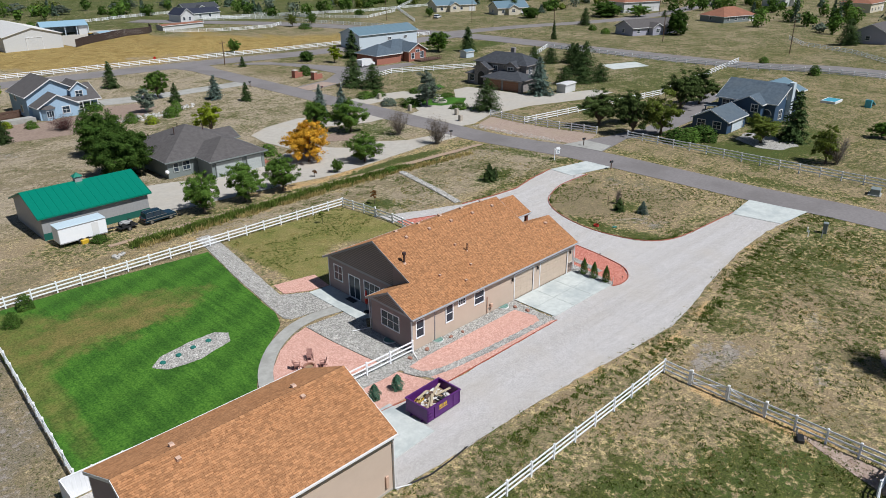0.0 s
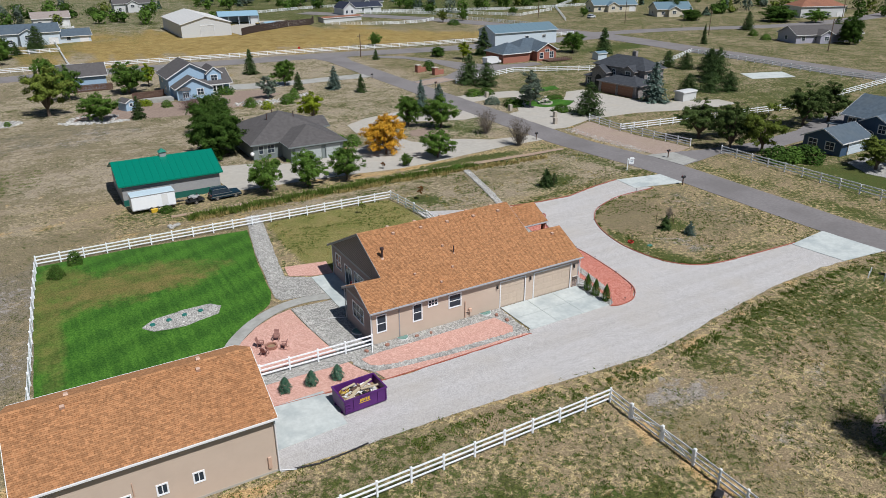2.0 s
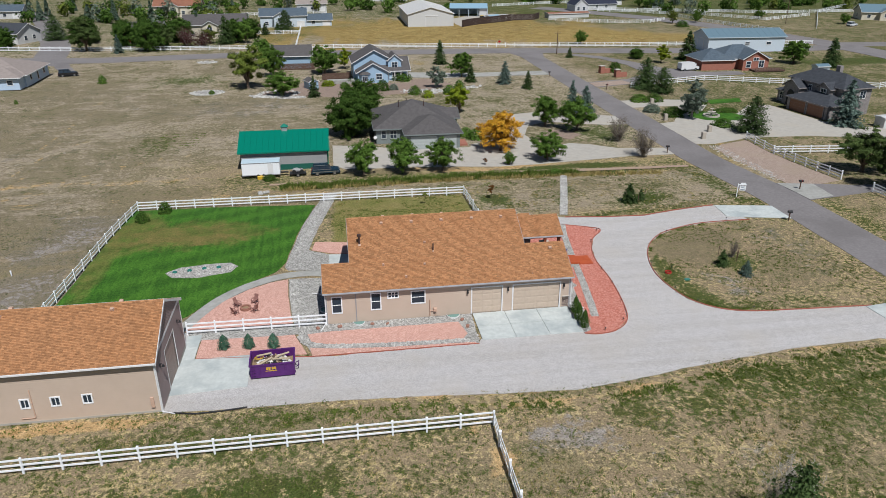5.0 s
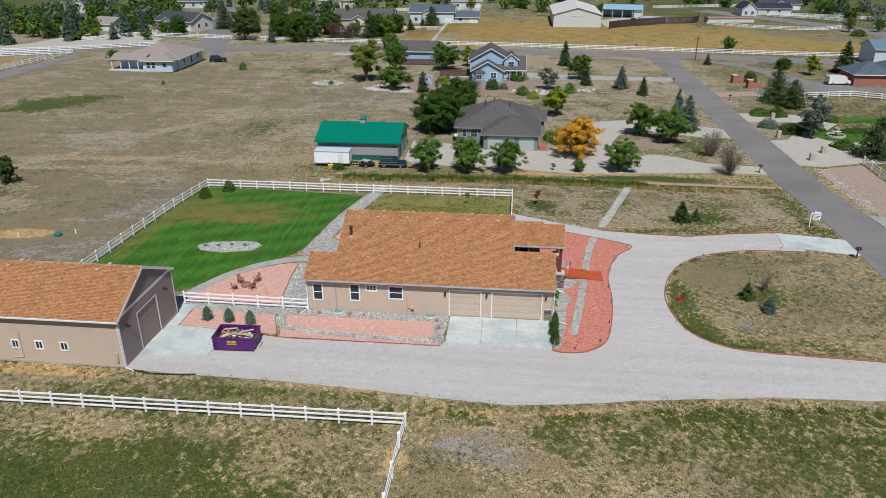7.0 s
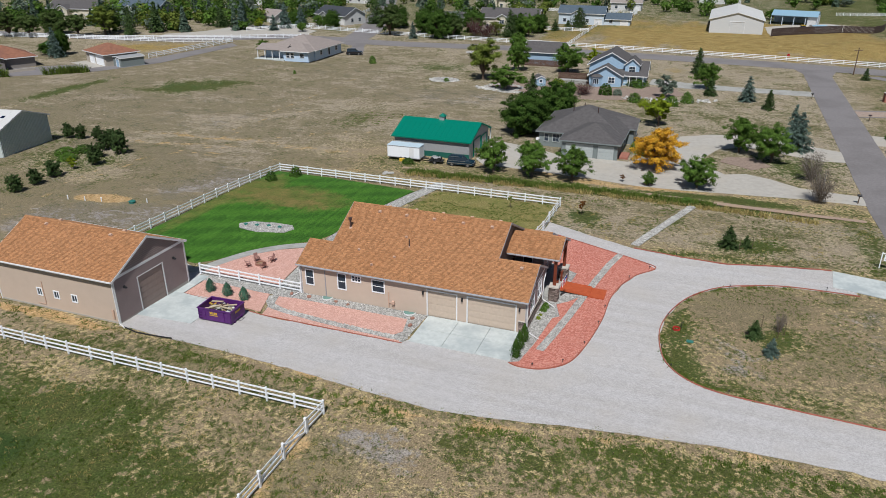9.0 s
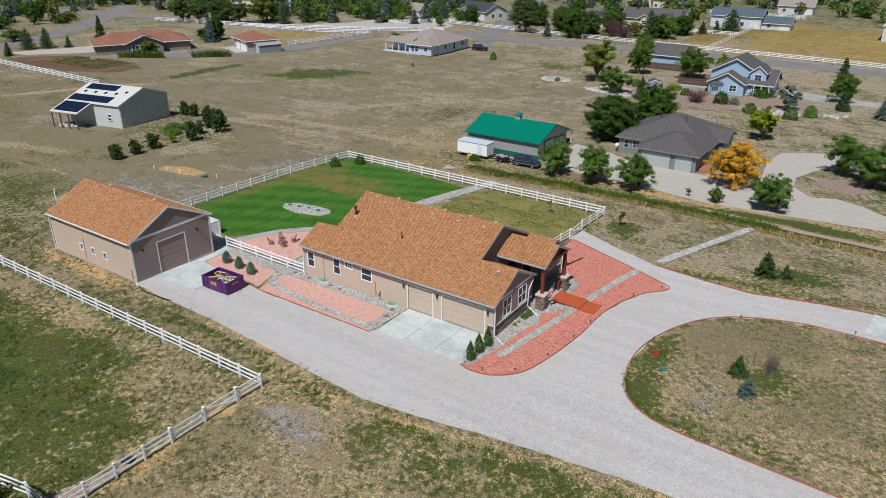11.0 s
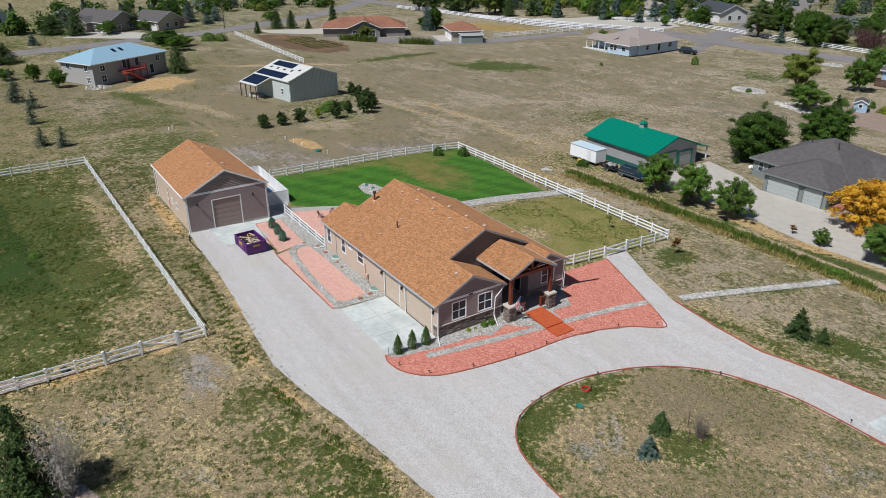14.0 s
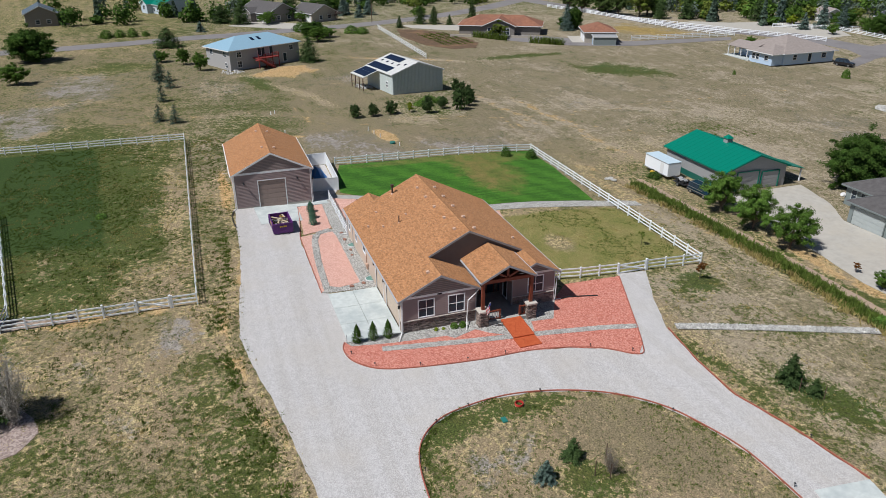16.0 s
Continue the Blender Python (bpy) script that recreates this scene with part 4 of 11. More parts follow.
sheet("rock_bed", wavy([(18.3, 53.6), (19.6, 54.8), (22.9, 55.3), (25.0, 55.3), (25.8, 54.3), (25.2, 52.9), (22.0, 52.0), (19.2, 52.3)], 0.4, 0.08), M_ROCK, 0.085,
      "pale rock island in the lawn with green lids", "rock bed")
FRONT_BED = FRONT + [(55.0, 58.2), (57.7, 55.5), (58.5, 47.2), (58.5, 40.0), (58.6, 35.2)]
sheet("front_gravel", FRONT_BED, M_RED, 0.075, "salmon-red gravel bed before the front porch", "gravel bed")
sheet("rock_bed", wavy([(58.6, 34.8), (59.4, 35.2), (60.0, 39.2), (60.4, 43.6), (61.0, 44.2), (60.2, 46.4), (61.2, 47.4), (62.2, 49.0), (62.2, 51.4), (60.6, 51.8), (60.8, 54.0), (57.8, 55.6),
                        (56.2, 56.3), (56.2, 55.6), (58.5, 46.0)], 0.5, 0.05), M_ROCK, 0.09, "grey rock border along the front of the house", "rock bed")
for name, line, width, label in (("dry_creek", [(60.6, 37.6), (61.3, 41.5), (62.0, 46.0), (62.7, 51.0), (63.6, 56.6), (64.5, 60.6)], 0.75, "dry creek of grey stones through the red gravel"),
                                 ("dry_creek", [(65.7, 63.9), (68.0, 71.0), (71.4, 82.0)], 1.0, "dry creek of grey stones through the dry grass"),
                                 ("dry_creek", [(33.1, 38.2), (33.6, 36.9), (35.6, 36.0), (41.0, 35.42), (48.0, 35.1)], 0.6, "dry creek of grey stones through the pink gravel")):
    sheet(name, wavy(band(round_line(line), width), 0.5, 0.06), M_ROCK, 0.1, label, "rock bed")

# roads
sheet("road", wavy([(94.0, -160), (100.6, -160), (100.6, 195), (102.5, 203), (92.0, 205), (94.0, 197)], 4, 0.12, 0.2), M_ROAD, 0.04, "worn grey asphalt road with soft verges", "road")
sheet("road", wavy(band(round_line([(-75, 204), (-33, 209), (16, 214), (62, 211.5), (98, 208.5), (130, 203), (165, 199), (206, 199)]), 10), 4, 0.2, 0.2), M_ROAD, 0.06, "grey asphalt cross road beside a white fence", "road")
sheet("road", wavy(band(round_line([(214, -60), (213, 20), (212.5, 60), (208.5, 105), (206.5, 150), (204, 200), (194, 245), (176, 290), (140, 345)]), 12), 4, 0.2, 0.2), M_ROAD, 0.08, "wide grey asphalt highway", "road")
sheet("road", wavy(band(round_line([(-45, 210), (-51, 235), (-61, 262), (-75, 300), (-95, 350)]), 9), 4, 0.2, 0.2), M_ROAD, 0.05, "grey asphalt side street", "road")
sheet("road", wavy(band(round_line([(-250, 165), (-160, 178), (-107, 184), (-72, 201), (-48, 209)]), 9), 4, 0.2, 0.2), M_ROAD, 0.07, "grey asphalt side street", "road")
sheet("road", wavy(band(round_line([(-118, -60), (-121, -20), (-127, 10), (-137, 45), (-146, 85), (-165, 125), (-195, 162), (-240, 205)]), 9), 4, 0.2, 0.2), M_ROAD, 0.05, "grey asphalt side street", "road")
sheet("road", wavy(band(round_line([(206, 205), (240, 200), (290, 185), (345, 185), (420, 200)]), 9), 4, 0.2, 0.2), M_ROAD, 0.05, "grey asphalt side street", "road")


# ---- building tools ----
def shingles(b, corners, row=0.14, width=0.22, seed=0):
    """Courses of shingles over a roof plane: corners eave left, eave right, then up and round, convex, seen from outside."""
    rnd = random.Random(seed)
    p = [Vector(c) for c in corners]
    o, u = p[0], (p[1] - p[0]).normalized()
    n = u.cross(p[2] - p[0]).normalized()
    w = n.cross(u)
    flat = [((q - o).dot(u), (q - o).dot(w)) for q in p]
    top = max(q[1] for q in flat)

    def span(h):
        xs = []
        for (ax, ay), (bx, by) in zip(flat, flat[1:] + flat[:1]):
            if abs(by - ay) < 1e-6:
                if abs(ay - h) < 1e-6:
                    xs += [ax, bx]
            elif min(ay, by) - 1e-6 <= h <= max(ay, by) + 1e-6:
                xs.append(ax + (bx - ax) * (h - ay) / (by - ay))
        return (min(xs), max(xs)) if xs else None
    rows = max(1, int(top / row + 0.5))
    row = top / rows
    for k in range(rows):
        lo, hi = span(k * row + 1e-4), span((k + 1) * row - 1e-4)
        if not lo or not hi:
            continue
        a0, a1 = max(lo[0], hi[0] - 9), lo[1]
        x = a0 - rnd.random() * width
        while x < a1:
            e = x + width * rnd.uniform(0.55, 1.5)
            s0, s1 = max(x, lo[0]), min(e, lo[1])
            t0, t1 = max(x, hi[0]), min(e, hi[1])
            x = e
            if s1 - s0 < 0.02:
                continue
            t0, t1 = min(t0, hi[1]), max(t1, hi[0])
            if t1 < t0:
                t0 = t1 = (t0 + t1) / 2
            h = rnd.uniform(0.018, 0.034)
            q = lambda a, c, z: o + u * a + w * c + n * z
            b.add([q(s0, k * row, h + 0.008), q(s1, k * row, h + 0.008), q(t1, (k + 1) * row, 0.006), q(t0, (k + 1) * row, 0.006), q(s0, k * row, -0.002), q(s1, k * row, -0.002)],
                  [(0, 1, 2, 3), (4, 5, 1, 0)])


def lap_siding(origin, along, profile, length, openings=(), board=0.19, base=0.0, proud=0.0, light=False):
    """Lapped boards on an upright wall. profile(u): the wall's top over u; openings: (u0, z0, u1, z1)."""
    b = Build()
    o, d = Vector((*origin, 0)), Vector((*along, 0)).normalized()
    n = Vector((d.y, -d.x, 0))
    proud = proud or (0.014 if light else 0.048)
    peak = max(profile(length * k / 60) for k in range(61))
    us = [length * k / 240 for k in range(241)]
    z = base
    while z < peak - 0.01:
        z1 = min(z + board, peak)

        def free(level):
            keep = [u for u in us if profile(u) >= level]
            return (keep[0], keep[-1]) if keep else None
        lo, hi = free(z + 0.001), free(z1 - 0.001)
        if lo:
            hi = hi or ((lo[0] + lo[1]) / 2,) * 2
            gaps = sorted((a, c) for a, s, c, t in openings if s < z1 - 0.03 and t > z + 0.03)
            cuts, x = [], lo[0]
            for a, c in gaps:
                if a > x:
                    cuts.append((x, a))
                x = max(x, c)
            if x < lo[1]:
                cuts.append((x, lo[1]))
            for a, c in cuts:
                ta = hi[0] if a == lo[0] else a
                tc = hi[1] if c == lo[1] else c
                q = lambda u, h, out: o + d * u + n * out + Vector((0, 0, h))
                b.add([q(a, z, proud), q(c, z, proud), q(tc, z1, 0.004), q(ta, z1, 0.004), q(a, z, 0.0), q(c, z, 0.0)], [(0, 1, 2, 3), (4, 5, 1, 0)])
        z = z1
    return b


def wall_core(origin, along, points, thick=0.2, openings=()):
    """The plate behind the boards: its outline in the wall's plane, from outside, as (u, z), with its openings cut out."""
    b = Build()
    o, d = Vector((*origin, 0)), Vector((*along, 0)).normalized()
    n = Vector((d.y, -d.x, 0))
    flat = lambda u, z, out: o + d * u + Vector((0, 0, z)) + n * out
    if not openings:
        return b.slab([flat(u, z, -0.002) for u, z in points], thick)
    rims = [list(points)] + [[(u0, z0), (u0, z1), (u1, z1), (u1, z0)] for u0, z0, u1, z1 in openings]
    verts, edges = [], []
    for r in rims:
        k = len(verts)
        verts += [Vector(p) for p in r]
        edges += [(k + i, k + (i + 1) % len(r)) for i in range(len(r))]
    spots, _, tris, *_ = geometry.delaunay_2d_cdt(verts, edges, [], 1, 1e-4)
    keep = []
    for t in tris:
        c = sum((spots[i] for i in t), Vector((0, 0))) / 3
        if inside(c.x, c.y, list(points)) and not any(u0 < c.x < u1 and z0 < c.y < z1 for u0, z0, u1, z1 in openings):
            keep.append(tuple(t))
    b.add([flat(p.x, p.y, -0.002) for p in spots], keep)
    b.add([flat(p.x, p.y, -thick) for p in spots], [t[::-1] for t in keep])
    for r in rims:
        k = len(r)
        b.add([flat(u, z, -0.002) for u, z in r] + [flat(u, z, -thick) for u, z in r], [(i, k + i, k + (i + 1) % k, (i + 1) % k) for i in range(k)])
    return b


def on_wall(origin, along):
    """Turns (u, out, z) on a wall into the world."""
    d = Vector((*along, 0)).normalized()
    n = Vector((d.y, -d.x, 0))
    return Matrix(((d.x, n.x, 0, origin[0]), (d.y, n.y, 0, origin[1]), (0, 0, 1, 0), (0, 0, 0, 1)))


def window(parent, m, u, z, w, h, cols=1, rows=2, frame_mat=None, name="window", trim=0.1, glass=None):
    """A window with its casing, bars and panes; u, z its lower left corner."""
    frame_mat = frame_mat or M_WHITE
    b = Build()
    for x0, z0, x1, z1 in ((u - trim, z - trim, u + w + trim, z), (u - trim, z + h, u + w + trim, z + h + trim), (u - trim, z, u, z + h), (u + w, z, u + w + trim, z + h)):
        b.box(x0, -0.06, z0, x1, 0.055, z1, m)
    win = part(name, b, frame_mat, parent)
    bars = Build()
    t = 0.028
    for k in range(1, cols):
        bars.box(u + w * k / cols - t, -0.03, z, u + w * k / cols + t, 0.03, z + h, m)
    for k in range(1, rows):
        bars.box(u, -0.032, z + h * k / rows - t, u + w, 0.032, z + h * k / rows + t, m)
    if bars.v:
        part("mullion", bars, frame_mat, win)
    for i in range(cols):
        for j in range(rows):
            p = Build().box(u + w * i / cols + 0.02, -0.02, z + h * j / rows + 0.02, u + w * (i + 1) / cols - 0.02, 0.0, z + h * (j + 1) / rows - 0.02, m)
            part("pane", p, glass or M_GLASS, win)
    return win


def garage_door(parent, m, u, z, w, h, material, panels=4, trim_mat=None, name="garage_door", trim=0.12):
    trim_mat = trim_mat or M_TRIM
    b = Build()
    for x0, z0, x1, z1 in ((u - trim, z, u, z + h + trim), (u + w, z, u + w + trim, z + h + trim), (u, z + h, u + w, z + h + trim)):
        b.box(x0, -0.1, z0, x1, 0.05, z1, m)
    door = part(name, b, trim_mat, parent)
    for k in range(panels):
        p = Build().box(u, -0.09, z + h * k / panels + 0.008, u + w, -0.05, z + h * (k + 1) / panels - 0.008, m)
        cols = max(2, round(w / 1.1))
        for i in range(cols):
            p.chamfer(u + w * i / cols + 0.08, -0.07, z + h * k / panels + 0.09, u + w * (i + 1) / cols - 0.08, -0.04, z + h * (k + 1) / panels - 0.09, 0.01, m)
        part("door_panel", p, material, door)
    return door


def strip(b, a, c, out, high, m=None):
    """A straight board between two points, hung below them."""
    a, c = Vector(a), Vector(c)
    d = (c - a).normalized()
    n = Vector((d.y, -d.x, 0)).normalized() * out
    v = [a, c, c + n, a + n]
    v = v + [p - Vector((0, 0, high)) for p in v]
    return b.add(v, [(0, 1, 2, 3), (7, 6, 5, 4), (0, 4, 5, 1), (1, 5, 6, 2), (2, 6, 7, 3), (3, 7, 4, 0)])


def gutter(parent, a, c, material=None):
    part("gutter", strip(Build(), a, c, 0.12, 0.11), material or M_FASCIA, parent)


def roof_vent(x, y, z, slope, sign, size=0.32):
    """A low slant-backed box vent on a roof plane; sign: the way that the plane falls along y."""
    b = Build()
    s = size / 2
    tilt = -math.atan(slope) * sign
    m = Matrix.Translation((x, y, z)) @ Matrix.Rotation(tilt, 4, "X")
    top = [(-s * 0.8, -s * 0.8), (s * 0.8, -s * 0.8), (s * 0.8, s * 0.8), (-s * 0.8, s * 0.8)]
    base = [(-s, -s), (s, -s), (s, s), (-s, s)]
    hi = 0.24
    v = [m @ Vector((*p, 0.0)) for p in base] + [m @ Vector((p[0], p[1], hi if p[1] * -sign < 0 else 0.15)) for p in top]
    b.add(v, [(3, 2, 1, 0), (4, 5, 6, 7), (0, 1, 5, 4), (1, 2, 6, 5), (2, 3, 7, 6), (3, 0, 4, 7)])
    return b


def flue(x, y, z, high, r, material, parent, cap=True, name="flue_pipe"):
    b = Build().tube((x, y, z - 0.3), (x, y, z + high), r, r, 10)
    p = part(name, b, material, parent)
    if cap:
        part("rain_cap", Build().tube((x, y, z + high - 0.05), (x, y, z + high + 0.18), r * 1.9, r * 1.9, 10), material, p)
    part("flashing", Build().tube((x, y, z - 0.1), (x, y, z + 0.1), r * 2.2, r * 1.1, 10), M_VENT, p)
    return p


def sconce(parent, m, u, z):
    b = Build().box(u - 0.05, 0.02, z - 0.12, u + 0.05, 0.06, z + 0.1, m)
    b.chamfer(u - 0.08, 0.06, z - 0.2, u + 0.08, 0.22, z + 0.12, 0.03, m)
    return part("wall_lantern", b, M_BLACK, parent, "black wall lantern")


def downspout(parent, points, r=0.05):
    return part("downspout", Build().path(points, r, 6), M_TRIM, parent, "white downspout")


STONE_MESHES = []
for k in range(6):
    rnd = random.Random(40 + k)
    j = lambda a: a + rnd.uniform(-0.06, 0.06)
    b = Build()
    lo = [(j(-0.48), 0, j(-0.46)), (j(0.48), 0, j(-0.46)), (j(0.48), 0, j(0.46)), (j(-0.48), 0, j(0.46))]
    hi = [(x * 0.86, rnd.uniform(0.7, 1.0), z * 0.8) for x, _, z in lo]
    b.add(lo + hi, [(0, 1, 5, 4), (1, 2, 6, 5), (2, 3, 7, 6), (3, 0, 4, 7), (4, 5, 6, 7)])
    STONE_MESHES.append(b.mesh("stone", M_VENEER))


def stone_face(parent, m, u0, z0, u1, z1, seed):
    """Ledge stones in uneven courses, each a piece of its own."""
    rnd = random.Random(seed)
    z = z0
    while z < z1 - 0.05:
        h = min(rnd.uniform(0.13, 0.24), z1 - z)
        u = u0
        while u < u1 - 0.04:
            w = min(rnd.uniform(0.25, 0.62), u1 - u)
            if u1 - u - w < 0.12:
                w = u1 - u
            me = STONE_MESHES[rnd.randrange(6)]
            part("stone", me, None, parent, m=m @ Matrix.LocRotScale((u + w / 2, 0.0, z + h / 2), None, (w * 0.97, rnd.uniform(0.05, 0.1), h * 0.95)))
            u += w
        z += h


def gable_end(u_ridge, ridge_z, slope, drop=0.12):
    return lambda u: ridge_z - drop - slope * abs(u - u_ridge)


# ---- the house ----
RIDGE_Y, RIDGE_Z, SLOPE = 47.75, 7.5, 0.5
roof_z = lambda y: RIDGE_Z - SLOPE * abs(y - RIDGE_Y)
house = thing("house", "single-storey tan house with an orange-brown shingle roof and stone-faced front", "house", (0, 0, 0))


def house_roof(name, planes, label=""):
    slabs, sh = Build(), Build()
    for k, c in enumerate(planes):
        slabs.slab(c, 0.16)
        shingles(sh, c, seed=k + len(name))
    r = part(name, slabs, M_FASCIA, house, label)
    tagged(part("shingles", sh, M_SHINGLE, r, "orange-brown shingles in courses"), kind="stuff")
    return r


S_EAVE, N_EAVE = 39.6, 55.9
zs, zn = roof_z(S_EAVE), roof_z(N_EAVE)
SW_RY, SE_RY, NE_RY = 42.68, 43.6, 53.3
plane = lambda x0, x1, ya, yb, za, zb: [(x0, ya, za), (x1, ya, za), (x1, yb, zb), (x0, yb, zb)] if yb > ya else [(x1, ya, za), (x0, ya, za), (x0, yb, zb), (x1, yb, zb)]
house_roof("main_roof", [
    plane(37.8, 55.0, S_EAVE, RIDGE_Y, zs, RIDGE_Z),
    plane(35.2, 37.8, S_EAVE, SW_RY, zs, roof_z(SW_RY)),
    plane(55.0, 58.95, S_EAVE, SE_RY, zs, roof_z(SE_RY)),
    plane(37.8, 55.0, N_EAVE, RIDGE_Y, zn, RIDGE_Z),
    plane(55.0, 58.1, N_EAVE, NE_RY, zn, roof_z(NE_RY)),
])
house_roof("rear_wing_roof", [plane(35.2, 38.2, 45.8, SW_RY, roof_z(SW_RY) - 0.5 * (45.8 - SW_RY), roof_z(SW_RY))])
house_roof("garage_wing_roof", [plane(54.75, 58.95, 47.4, SE_RY, roof_z(SE_RY) - 0.5 * (47.4 - SE_RY), roof_z(SE_RY))])
house_roof("front_wing_roof", [plane(54.75, 58.1, 50.7, NE_RY, roof_z(NE_RY) - 0.5 * (NE_RY - 50.7), roof_z(NE_RY))])
PR_Y, PR_Z = 49.65, 5.95
house_roof("porch_roof", [plane(54.75, 60.1, 46.95, PR_Y, 4.6, PR_Z), plane(54.75, 60.1, 52.35, PR_Y, 4.6, PR_Z)])
cap = Build()
for x0, x1, y, z in ((37.8, 55.0, RIDGE_Y, RIDGE_Z), (35.2, 37.8, SW_RY, roof_z(SW_RY)), (55.0, 58.95, SE_RY, roof_z(SE_RY)), (55.0, 58.1, NE_RY, roof_z(NE_RY)), (54.8, 60.1, PR_Y, PR_Z)):
    x = x0
    while x < x1 - 0.05:
        e = min(x + 0.3, x1)
        for s in (1, -1):
            c = [(x, y, z + 0.05), (e, y, z + 0.03), (e, y - s * 0.16, z - 0.05), (x, y - s * 0.16, z - 0.03)]
            cap.add(c, [(0, 3, 2, 1) if s > 0 else (0, 1, 2, 3)])
        x = e
tagged(part("ridge_shingles", cap, M_SHINGLE, house, "orange-brown ridge shingles"), kind="stuff")

M_GUTTER = paint("pale_grey_gutter", (0.42, 0.42, 0.44), 0.5)
# barge boards and gutters
for x, y0, y1, ry, rz, out in ((37.8, SW_RY, N_EAVE, RIDGE_Y, RIDGE_Z, -1), (35.2, S_EAVE, 45.8, SW_RY, roof_z(SW_RY), -1), (58.95, S_EAVE, 47.4, SE_RY, roof_z(SE_RY), 1),
                           (58.1, 50.7, N_EAVE, NE_RY, roof_z(NE_RY), 1), (55.0, SE_RY, NE_RY, RIDGE_Y, RIDGE_Z, 1), (60.1, 46.95, 52.35, PR_Y, PR_Z, 1)):
    for ye in (y0, y1):
        ze = rz - SLOPE * abs(ye - ry)
        b = Build()
        v = [(x, ye, ze + 0.01), (x, ry, rz + 0.01), (x, ry, rz - 0.2), (x, ye, ze - 0.2)]
        v += [(x + 0.035 * out, *p[1:]) for p in v]
        b.add(v, [(0, 1, 2, 3), (7, 6, 5, 4), (0, 4, 5, 1), (1, 5, 6, 2), (2, 6, 7, 3), (3, 7, 4, 0)])
        part("barge_board", b, M_FASCIA, house)
for a, c in (((35.2, S_EAVE, zs), (58.95, S_EAVE, zs)), ((58.1, N_EAVE, zn), (37.8, N_EAVE, zn)), ((38.2, 45.8, 3.4), (35.2, 45.8, 3.4)),
             ((58.95, 47.4, 3.53), (55.0, 47.4, 3.53)), ((54.9, 46.95, 4.6), (60.1, 46.95, 4.6)), ((60.1, 52.35, 4.6), (55.0, 52.35, 4.6))):
    gutter(house, a, c, M_GUTTER)

# walls: origin, direction (the outside lies to its right), length, top, openings
box_top = lambda z: (lambda u: z)
S_OPEN = [(0.55, 1.2, 1.35, 2.78), (4.15, 1.3, 4.95, 2.9), (5.72, 2.38, 6.6, 2.92), (7.9, 1.65, 9.1, 2.85), (13.65, 0.0, 16.5, 2.75), (17.65, 0.0, 22.2, 2.75)]
E_TOP = gable_end(SE_RY - 40.0, roof_z(SE_RY), SLOPE)
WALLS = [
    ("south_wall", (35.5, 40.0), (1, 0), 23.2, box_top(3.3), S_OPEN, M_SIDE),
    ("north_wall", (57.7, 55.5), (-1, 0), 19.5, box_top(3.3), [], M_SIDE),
    ("rear_wing_wall", (35.5, 45.4), (0, -1), 5.4, gable_end(45.4 - SW_RY, roof_z(SW_RY), SLOPE), [(1.45, 1.3, 3.75, 2.75)], M_SIDE_SHADED),
    ("rear_wing_wall", (38.2, 45.4), (-1, 0), 2.7, box_top(3.3), [], M_SIDE_SHADED),
    ("west_wall", (38.2, 55.5), (0, -1), 15.5, gable_end(55.5 - RIDGE_Y, RIDGE_Z, SLOPE), [(0.95, 1.3, 2.2, 2.85), (3.35, 0.15, 5.0, 2.5), (5.75, 1.1, 8.05, 2.65)], M_SIDE_SHADED),
    ("garage_wing_wall", (58.7, 40.0), (0, 1), 7.0, E_TOP, [(1.55, 1.45, 2.95, 3.1), (4.4, 1.45, 5.85, 3.1)], M_SIDE_SHADED),
    ("garage_wing_wall", (58.7, 47.0), (-1, 0), 4.0, box_top(3.45), [], M_SIDE_SHADED),
    ("front_wing_wall", (57.7, 51.1), (0, 1), 4.4, gable_end(NE_RY - 51.1, roof_z(NE_RY), SLOPE), [(1.65, 1.5, 3.15, 3.1)], M_SIDE_SHADED),
    ("front_wing_wall", (54.7, 51.1), (1, 0), 3.0, box_top(3.4), [(0.9, 0.5, 1.8, 2.6)], M_SIDE_SHADED),
    ("entry_wall", (54.7, 40.25), (0, 1), 15.0, gable_end(RIDGE_Y - 40.25, RIDGE_Z, SLOPE), [(7.6, 0.45, 8.3, 2.6), (8.75, 0.4, 10.15, 2.6), (10.6, 0.45, 11.2, 2.6)], M_GABLE_SHADED),
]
WALL_OB = {}
for k, (name, o, d, length, top, openings, material) in enumerate(WALLS):
    us = sorted({0.0, length} | {length * i / 60 for i in range(61)})
    outline = [(0, -0.1), (length, -0.1)] + [(u, top(u) - 0.01) for u in reversed(us)]
    w = part(name, wall_core(o, d, outline, openings=openings), material, house)
    WALL_OB[k] = w
    part("siding", lap_siding(o, d, top, length, openings, base=0.12, light=material is M_SIDE), material, w)
    m = on_wall(o, d)
    # white corner boards, grey ones on the shade-coloured walls
    for u in () if name == "entry_wall" else (0.0, length):
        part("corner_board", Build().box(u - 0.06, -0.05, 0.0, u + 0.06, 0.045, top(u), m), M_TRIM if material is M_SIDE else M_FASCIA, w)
mS, mW, mR, mE, mF, mP, mI = (on_wall(*WALLS[k][1:3]) for k in (0, 4, 2, 5, 7, 8, 9))
for (u0, z0, u1, z1), cols, rows in zip(S_OPEN[:4], (1, 1, 3, 1), (2, 2, 2, 2)):
    window(house, mS, u0, z0, u1 - u0, z1 - z0, cols, rows)
garage_door(house, mS, 13.65, 0.05, 2.85, 2.7, M_DOOR_TAN)
garage_door(house, mS, 17.65, 0.05, 4.55, 2.7, M_DOOR_TAN)
for u in (13.2, 17.1, 22.6):
    sconce(house, mS, u, 2.5)
